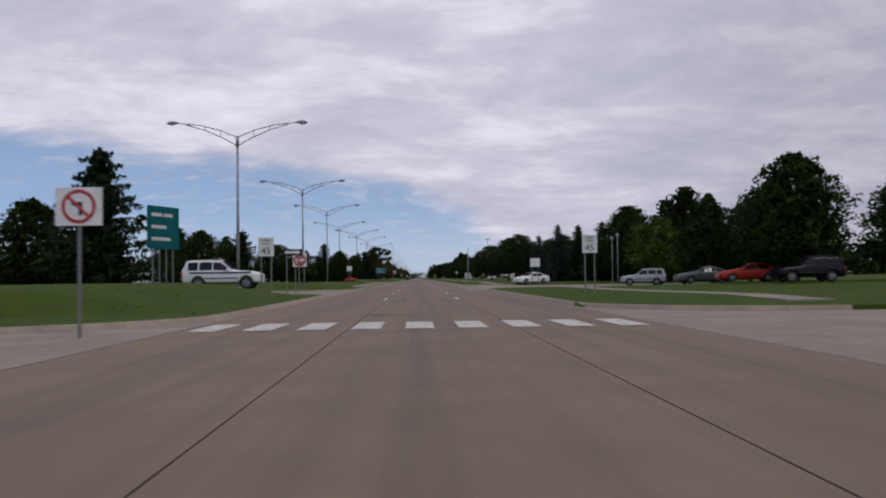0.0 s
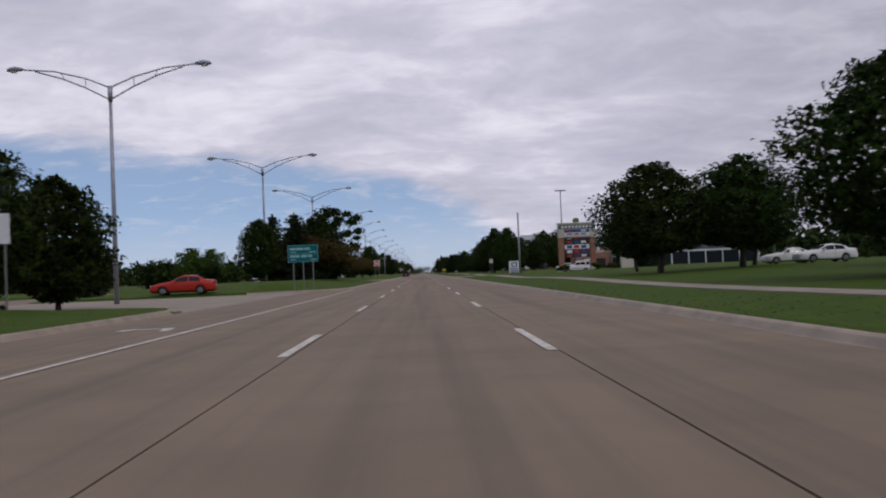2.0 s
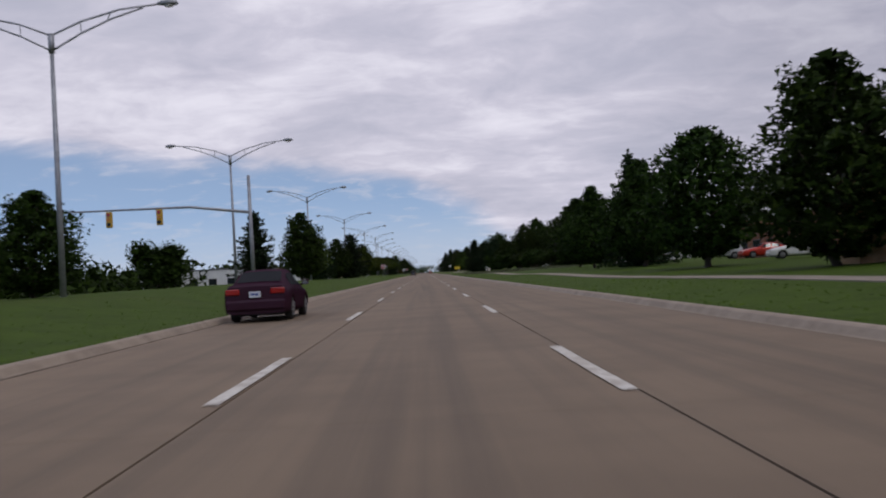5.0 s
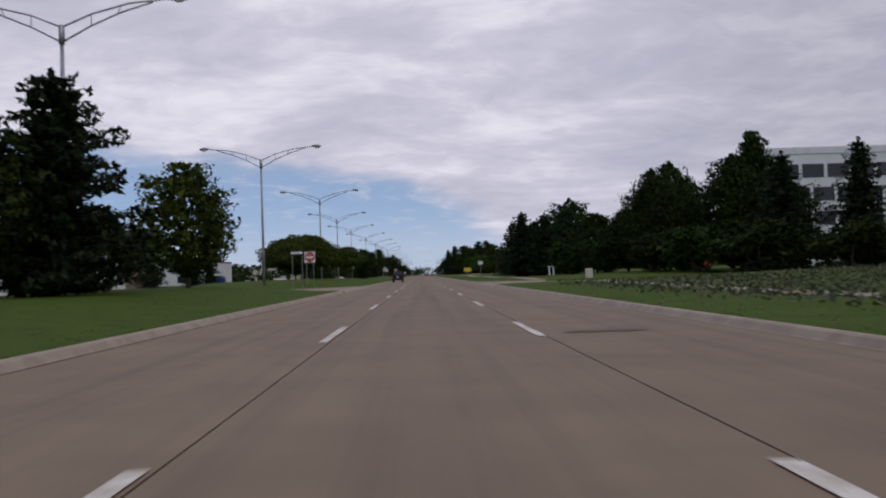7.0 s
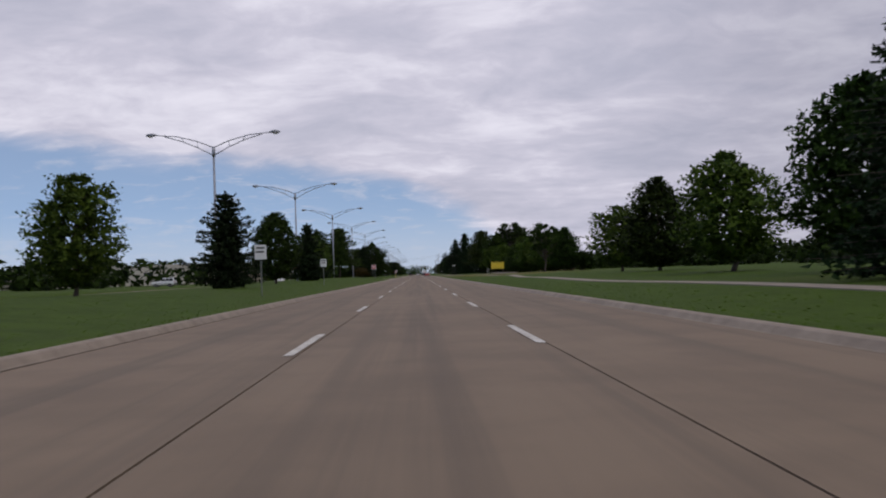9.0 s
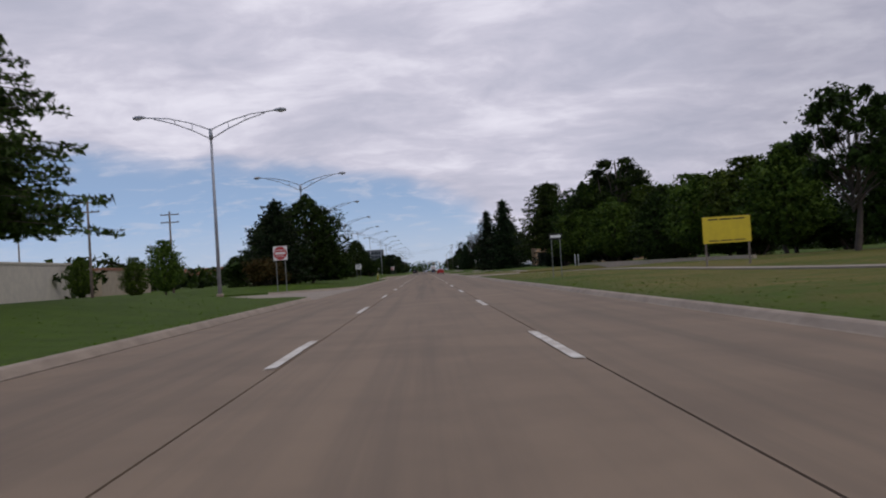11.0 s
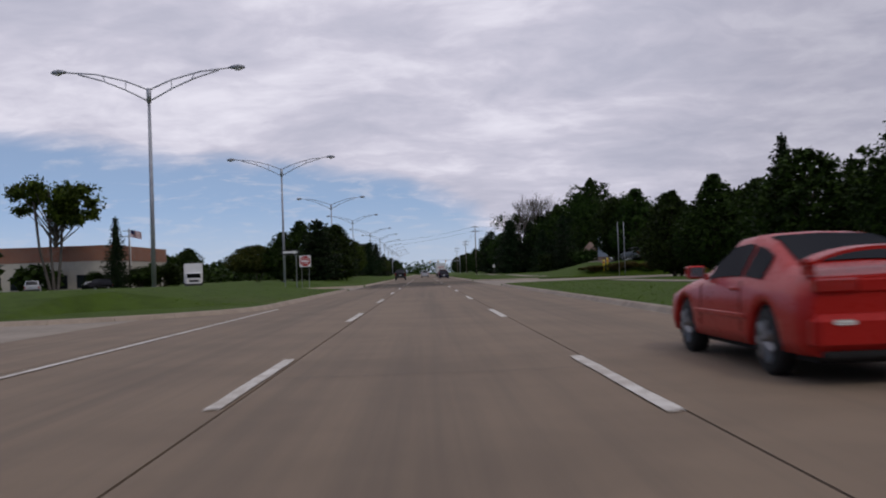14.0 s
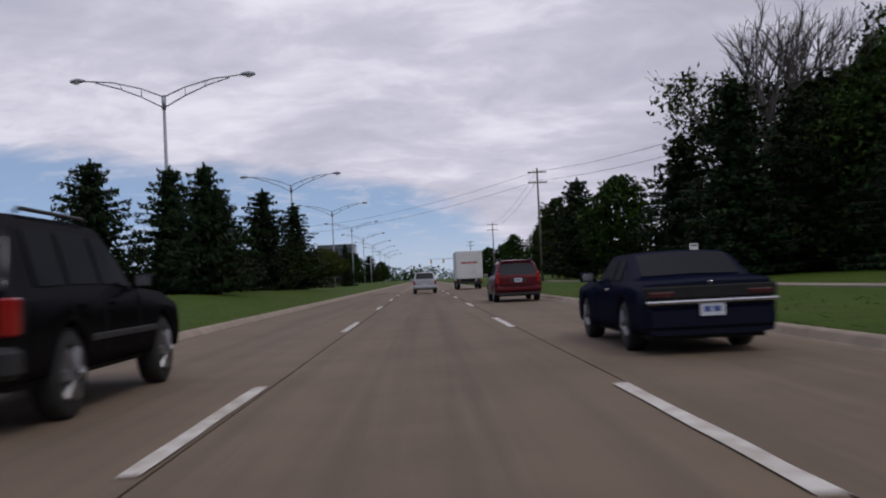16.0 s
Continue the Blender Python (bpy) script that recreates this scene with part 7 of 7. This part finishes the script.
tower = building("office_tower", "distant grey office tower with bands of windows", -68, -44, 1820, 1845, 26, GREYP, ROOF_GREY, 1.0, front=[w for k in range(6) for w in even(-67, -45, 5, 0.86, 2 + 4 * k, 4.4 + 4 * k)])
# a white articulated lorry standing on the far carriageway
lorry = thing("semi_trailer", "white articulated lorry with dark lettering bars", "truck")
trailer = part("trailer", a_box(-5.5, 3.2, -1.25, 1.25, 1.1, 4.2, bevel=0.04), PALE, lorry)
for k in range(9):
    part("bar", a_box(-4.6 + 0.75 * k, -4.12 + 0.75 * k, -1.27, -1.252, 2.0, 3.1), SIGN_BLACK, trailer)
part("cab", a_box(3.6, 5.6, -1.2, 1.2, 0.7, 3.7, bevel=0.25), PALE, lorry)
part("cab_window", a_box(4.3, 5.2, -1.225, -1.205, 2.1, 3.0), GLASS, lorry)
part("frame", a_box(-5.2, 5.4, -0.5, 0.5, 0.6, 1.1), UNDER, lorry)
tyre, rim = wheel_meshes(0.5, 0.3, 6)
for x in (-4.6, -3.4, 2.6, 4.7):
    for side in (-1, 1):
        hub = new("wheel", tyre)
        hub.parent = lorry
        hub.matrix_basis = pose(x, side * 1.05, 0.5, 0, 0, 90)
        new("rim", rim).parent = hub
lorry.matrix_basis = pose(-35.2, 195, 0.01)
# gabled pump house in the trees
hut = thing("garden_hut", "small pale block hut with a brown pyramid roof", "hut")
part("wall", a_box(-1.6, 1.6, -1.6, 1.6, -0.3, 2.3), STUCCO, hut)
bm = bmesh.new()
vs = [bm.verts.new(p) for p in ((-1.9, -1.9, 2.3), (1.9, -1.9, 2.3), (1.9, 1.9, 2.3), (-1.9, 1.9, 2.3), (0, 0, 4.8))]
for f in ((0, 1, 4), (1, 2, 4), (2, 3, 4), (3, 0, 4), (3, 2, 1, 0)):
    bm.faces.new([vs[k] for k in f])
part("roof", bm, BRICK_DARK, hut)
hut.matrix_basis = pose(34.5, 1256, ground_z(34.5, 1256)) @ Matrix.Scale(1.12, 4)


CLARET_BOARD = material("claret_board", (0.10, 0.02, 0.025), 0.5, second=(0.05, 0.015, 0.02), patch=0.6)


def entrance_portal():
    """Brick portal sign: two brick legs, stacked tenant boards and a crest."""
    gate = thing("entrance_portal", "brick portal sign with stacked boards and a green crest", "sign")
    for x in (-2.35, 2.35):
        part("leg", a_box(x - 0.38, x + 0.38, -0.45, 0.45, -0.3, 4.9, bevel=0.02), BRICK_RED, gate)
        part("plinth", a_box(x - 0.48, x + 0.48, -0.55, 0.55, -0.3, 0.55, bevel=0.03), STUCCO, gate)
    top = part("lintel", a_box(-2.75, 2.75, -0.55, 0.55, 4.9, 6.9, bevel=0.04), STUCCO, gate)
    part("cornice", a_box(-2.85, 2.85, -0.66, 0.66, 6.902, 7.1, bevel=0.04), STUCCO, gate)
    part("green_band", a_box(-2.7, 2.7, -0.60, -0.552, 6.2, 6.75), material("crest_green", (0.06, 0.10, 0.08), 0.5), gate)
    for k in range(9):
        part("bar", a_box(-2.3 + 0.52 * k, -1.95 + 0.52 * k, -0.625, -0.602, 6.33, 6.62), SIGN_WHITE, gate)
    bm = bmesh.new()
    tube(bm, ((0, -0.12, 7.36), (0, 0.12, 7.36)), 0.48, 18)
    part("crest", bm, material("crest_gold_green", (0.16, 0.20, 0.03), 0.6, second=(0.05, 0.11, 0.03), patch=0.4), gate)
    for k, (m, z0, z1) in enumerate(((SIGN_BLUE, 5.65, 6.1), (SIGN_WHITE, 5.2, 5.6), (CLARET_BOARD, 4.55, 4.88), (SIGN_BLACK, 3.95, 4.5), (SIGN_WHITE, 3.2, 3.85), (CLARET_BOARD, 2.5, 3.15), (SIGN_BLACK, 1.95, 2.45))):
        board = part("board", a_box(-1.84, 1.84, -0.30 if k > 1 else -0.6, -0.2 if k > 1 else -0.552, z0, z1, bevel=0.01), m, gate)
        for j in range(3):
            part("bar", a_box(-1.5 + 1.05 * j, -0.75 + 1.05 * j, -0.31 if k > 1 else -0.61, -0.302 if k > 1 else -0.602, z0 + 0.1, z1 - 0.1), (SIGN_RED, SIGN_BLUE, SIGN_WHITE)[(k + j) % 3] if m is not SIGN_WHITE else (SIGN_BLUE, SIGN_RED)[j % 2], board)
    return set_down(gate, 23.1, 287.5)


entrance_portal()
monument = thing("monument_sign", "stone monument sign with a low pitched top", "sign")
part("base", a_box(-0.9, 0.9, -0.4, 0.4, -0.3, 2.7, bevel=0.04), STUCCO, monument)
board = part("board", a_box(-2.1, 2.1, -0.45, 0.45, 2.7, 4.2, bevel=0.04), material("plum_board", (0.12, 0.06, 0.09), 0.6), monument)
for k in range(4):
    part("bar", a_box(-1.7 + 0.88 * k, -1.05 + 0.88 * k, -0.47, -0.452, 3.5, 3.95), SIGN_WHITE, board)
part("cap", a_box(-2.3, 2.3, -0.55, 0.55, 4.2, 4.42, bevel=0.05), ROOF_GREY, monument)
set_down(monument, 29.0, 281)
pylon = thing("pylon_sign", "white and blue pylon sign board by the drive", "sign")
board = part("board", a_box(-1.05, 1.05, -0.25, 0.25, 0.3, 2.9, bevel=0.04), SIGN_WHITE, pylon)
part("emblem", a_box(-0.55, 0.55, -0.262, -0.252, 1.75, 2.65), SIGN_BLUE, board)
part("emblem_mark", a_box(-0.35, 0.35, -0.272, -0.263, 1.95, 2.45), SIGN_WHITE, board)
for z in (1.25, 0.85, 0.5):
    part("bar", a_box(-0.8, 0.8, -0.262, -0.252, z, z + 0.22), SIGN_BLUE, board)
part("base", a_box(-0.8, 0.8, -0.2, 0.2, -0.3, 0.3), KERB, pylon)
set_down(pylon, 18.4, 334.4, z=-0.25)
twin_sign = thing("pylon_sign", "tall double pylon sign with round and square panels", "sign")
for x in (-0.7, 0.7):
    bm = bmesh.new()
    tube(bm, ((x, 0, -0.2), (x, 0, 10.5)), 0.14, 8)
    part("post", bm, GALV, twin_sign)
bm = bmesh.new()
tube(bm, ((0, -0.2, 7.4), (0, 0.2, 7.4)), 2.0, 24)
part("round_panel", bm, PALE, twin_sign)
part("emblem", a_box(-0.5, 0.5, -0.26, -0.2, 6.2, 8.6), ROOF_GREY, twin_sign)
part("top_panel", a_box(-1.9, 1.9, -0.2, 0.2, 9.7, 11.0, bevel=0.04), ROOF_GREY, twin_sign)
set_down(twin_sign, -45, 396)
wide_sign = thing("pylon_sign", "wide low pylon sign on two grey posts", "sign")
for x in (-0.7, 0.9):
    bm = bmesh.new()
    tube(bm, ((x, 0, -0.2), (x, 0, 7.0)), 0.14, 8)
    part("post", bm, GALV, wide_sign)
board = part("board", a_box(-2.6, 2.6, -0.2, 0.2, 7.0, 8.3, bevel=0.04), SIGN_WHITE, wide_sign)
part("bar", a_box(-1.6, 1.6, -0.215, -0.202, 7.35, 7.95), SIGN_BLACK, board)
part("lower_panel", a_box(-0.6, 0.8, -0.2, -0.14, 2.6, 4.2), PALE, wide_sign)
set_down(wide_sign, -41.8, 404)
lot_sign = thing("pylon_sign", "grey-blue pylon sign beside the parking lot", "sign")
part("board", a_box(-0.9, 0.9, -0.25, 0.25, 0.6, 3.6, bevel=0.04), material("steel_blue_board", (0.20, 0.24, 0.32), 0.5), lot_sign)
for z in (2.7, 2.1, 1.5):
    part("bar", a_box(-0.65, 0.65, -0.265, -0.252, z, z + 0.35), SIGN_WHITE, lot_sign)
part("base", a_box(-1.0, 1.0, -0.35, 0.35, -0.3, 0.6), BRICK_DARK, lot_sign)
lot_sign.matrix_basis = pose(25.8, 1199, ground_z(25.8, 1199)) @ Matrix.Diagonal((0.75, 1.0, 1.15, 1.0))
lot_edge = thing("lot_kerb", "pale concrete kerb along the edge of the raised lot", "kerb")
tagged(lot_edge, kind="structure")
for k in range(19):
    y = 1180.0 + 4.0 * k
    x = 22.6 + 0.12 * (y - 1176)
    z = ground_z(x, y)
    part("kerb_run", a_box(x, x + 0.5, y, y + 3.98, z - 0.4, z + 0.16, bevel=0.03), KERB, lot_edge)
wall = thing("retaining_wall", "long low pale concrete wall along the lawn", "wall")
for k in range(10):
    part("panel", a_box(0.0, 0.25, 7.5 * k, 7.5 * k + 7.46, -0.3, 0.45), TAN_WALL, wall)
wall.matrix_basis = pose(23.5, 905, 0.3)
post_box = thing("utility_box", "small beige utility cabinet on the lawn", "cabinet")
part("body", a_box(-0.35, 0.35, -0.3, 0.3, -0.1, 1.0, bevel=0.04), STUCCO, post_box)
set_down(post_box, 17.5, 632)
bin_blue = thing("blue_bin", "blue waste container beyond the median", "bin")
part("body", a_box(-0.6, 0.6, -0.5, 0.5, 0.0, 1.4, bevel=0.05), material("bin_blue_plastic", (0.02, 0.06, 0.30), 0.5), bin_blue)
part("lid", a_box(-0.64, 0.64, -0.54, 0.54, 1.4, 1.5, bevel=0.03), material("bin_blue_plastic", (0.02, 0.06, 0.30), 0.5), bin_blue)
set_down(bin_blue, -27.5, 660)

# ---- stains, patches and plants on and by the road ----
SKID = material("tyre_marks", (0.072, 0.053, 0.039), 0.85, second=(0.125, 0.093, 0.066), patch=0.9)
MANHOLE = material("cast_iron", (0.07, 0.06, 0.055), 0.7, 0.3)


for k, (x, y, rx, ry) in enumerate(((-2.6, 45.4, 0.34, 0.09), (-2.2, 45.9, 0.36, 0.08), (4.0, 52.2, 0.4, 0.12), (3.4, 51.5, 0.25, 0.1), (3.9, 128, 0.5, 0.15), (3.2, 124, 0.4, 0.15), (0.2, 952.5, 0.8, 0.25), (-4.37, 625.5, 0.42, 0.14), (2.9, 552, 0.7, 0.3), (4.4, 206, 0.9, 0.35), (1.16, 1113.2, 0.06, 0.16), (1.17, 1112.4, 0.08, 0.15), (0.86, 1111.6, 0.13, 0.13), (1.25, 1111.3, 0.22, 0.05), (1.52, 1110.9, 0.2, 0.07), (1.3, 1110.5, 0.28, 0.05), (0.9, 1110.5, 0.25, 0.04), (1.9, 1110.6, 0.2, 0.04), (0.9, 321, 0.3, 0.15), (-1.2, 27, 1.0, 0.12), (2.2, 318.0, 0.1, 0.7))):
    blot("road_stain", x, y, rx, ry, "small dark stain on the concrete", SKID, 20 + k, 0.0095 + 0.0001 * k)
PALE_PATCH = material("worn_patch", (0.27, 0.215, 0.165), 0.85, second=(0.17, 0.13, 0.095), patch=0.25)
for k, (x, y, rx, ry) in enumerate(((0.2, 1189.4, 0.45, 0.3), (0.7, 1188.5, 0.25, 0.35), (-0.3, 1188.8, 0.2, 0.2), (0.9, 1190.2, 0.35, 0.15), (2.5, 1189.5, 0.5, 0.2), (2.9, 1188.6, 0.3, 0.25), (3.2, 1189.8, 0.2, 0.12))):
    blot("pale_patch", x, y, rx, ry, "pale worn patch in the concrete", PALE_PATCH, 40 + k, 0.0085 + 0.0001 * k)
for x, y in ((0.0, 95.0), (0.6, 955.5)):
    cover = thing("manhole_cover", "rusty round manhole cover set in the road", "manhole")
    bm = bmesh.new()
    tube(bm, ((0, 0, -0.05), (0, 0, 0.006)), 0.42, 24)
    part("frame", bm, MANHOLE, cover)
    bm = bmesh.new()
    tube(bm, ((0, 0, 0.0), (0, 0, 0.012)), 0.34, 24)
    part("lid", bm, MANHOLE, cover)
    cover.matrix_basis = pose(x, y, 0)


NEW_SLAB = material("new_concrete", (0.27, 0.215, 0.155), 0.85, grain=0.3, grain_size=0.02, second=(0.22, 0.175, 0.125), patch=2.0)
for y0, y1 in ((300.3, 307.7), (307.8, 315.2)):
    plate = part("new_slab", a_box(-5.58, -1.89, y0, y1, -0.05, 0.003), NEW_SLAB)
    tagged(plate, "paler renewed concrete slab in the inner lane", "road slab", kind="structure")
for y0, y1 in ((116.0, 119.3), (119.45, 122.5)):
    plate = part("new_slab", a_box(-5.58, -1.89, y0, y1, -0.05, 0.003), NEW_SLAB)
    tagged(plate, "paler renewed concrete slab in the inner lane", "road slab", kind="structure")
plate = part("new_slab", a_box(-5.58, -3.2, 1170.5, 1176.5, -0.05, 0.003), NEW_SLAB)
tagged(plate, "paler renewed concrete patch beside the kerb", "road slab", kind="structure")
for y in (131.6, 174.8):
    bm = bmesh.new()
    outline = [(-7.35, 0.0), (-6.95, 0.75), (-6.95, 0.32), (-6.0, 0.32), (-5.85, -0.9), (-6.05, -0.9), (-6.2, 0.06), (-6.95, 0.06), (-6.95, -0.5)]
    bm.faces.new([bm.verts.new((x, y + q, 0.013)) for x, q in outline])
    arrow = part("turn_arrow", bm, PAINT)
    tagged(arrow, "worn white left-turn arrow in the turning bay", "road marking", kind="structure")


def cracks():
    rng = random.Random(12)
    net = thing("road_cracks", "thin dark cracks across the concrete slabs", "crack")
    tagged(net, kind="structure")
    for y, x0, x1 in ((121.2, -5.5, 5.0), (119.4, -5.5, 4.6), (44.0, -2.0, 1.6), (963.5, 2.0, 4.8), (1078, -1.7, 1.6), (1196, 2.2, 4.9), (585, 2.0, 4.9), (240, 2.0, 5.0), (652, 2.0, 5.0), (880, -5.4, -2.2)):
        bm = bmesh.new()
        n = 14
        pts = [(x0 + (x1 - x0) * k / n, y + rng.uniform(-0.06, 0.06), 0.0) for k in range(n + 1)]
        a = [bm.verts.new((x, q - rng.uniform(0.006, 0.014), 0.0115)) for x, q, _ in pts]
        b = [bm.verts.new((x, q + rng.uniform(0.006, 0.014), 0.0115)) for x, q, _ in pts]
        for k in range(n):
            bm.faces.new((a[k], a[k + 1], b[k + 1], b[k]))
        part("crack", bm, SEAL, net)


cracks()


def verge_grass():
    """Blades along the kerbs, where the lawn meets the road."""
    rng = random.Random(9)
    verts, faces = [], []
    for _ in range(60000):
        left = rng.random() < 0.5
        y = rng.uniform(-5, 1290)
        if in_gap(y, LEFT_GAPS if left else RIGHT_GAPS, 6.5):
            continue
        off = 0.26 + 5.5 * rng.random() ** 2.2
        x = kerb_left(y) - off if left else KERB_R + off
        z = ground_z(x, y)
        h, a = rng.uniform(0.015, 0.04), rng.uniform(0, math.pi)
        dx, dy = math.cos(a) * 0.05, math.sin(a) * 0.05
        lx, ly = rng.uniform(-0.05, 0.05), rng.uniform(-0.05, 0.05)
        k = len(verts)
        verts += [(x - dx, y - dy, z - 0.02), (x + dx, y + dy, z - 0.02), (x + lx, y + ly, z + h)]
        faces.append((k, k + 1, k + 2))
    me = bpy.data.meshes.new("verge_grass")
    me.from_pydata(verts, [], faces)
    me.materials.append(leaf_material("grass_blade", (0.105, 0.160, 0.018), (0.070, 0.115, 0.012)))
    return tagged(new("verge_grass", me), "short green grass blades along the kerbs", "grass", kind="stuff")


verge_grass()


def flower_bed():
    rng = random.Random(15)
    spots = []
    for _ in range(9000):
        y, x = rng.uniform(548, 592), 8 + 22 * rng.random()
        spots.append((Vector((x, y, ground_z(x, y) + rng.uniform(0.02, 0.28))), 1.0))
    ob = new("prairie_planting", crown_mesh("prairie_planting", spots, BLOOM, 0.12, rng))
    tagged(ob, "low prairie planting with pale blooms on the verge", "planting", kind="stuff")


flower_bed()

# ---- the whole place to its building scale ----
for me in bpy.data.meshes:
    me.transform(Matrix.Scale(S, 4))
for ob in scene.objects:
    if ob != cam:
        ob.location = ob.location * S
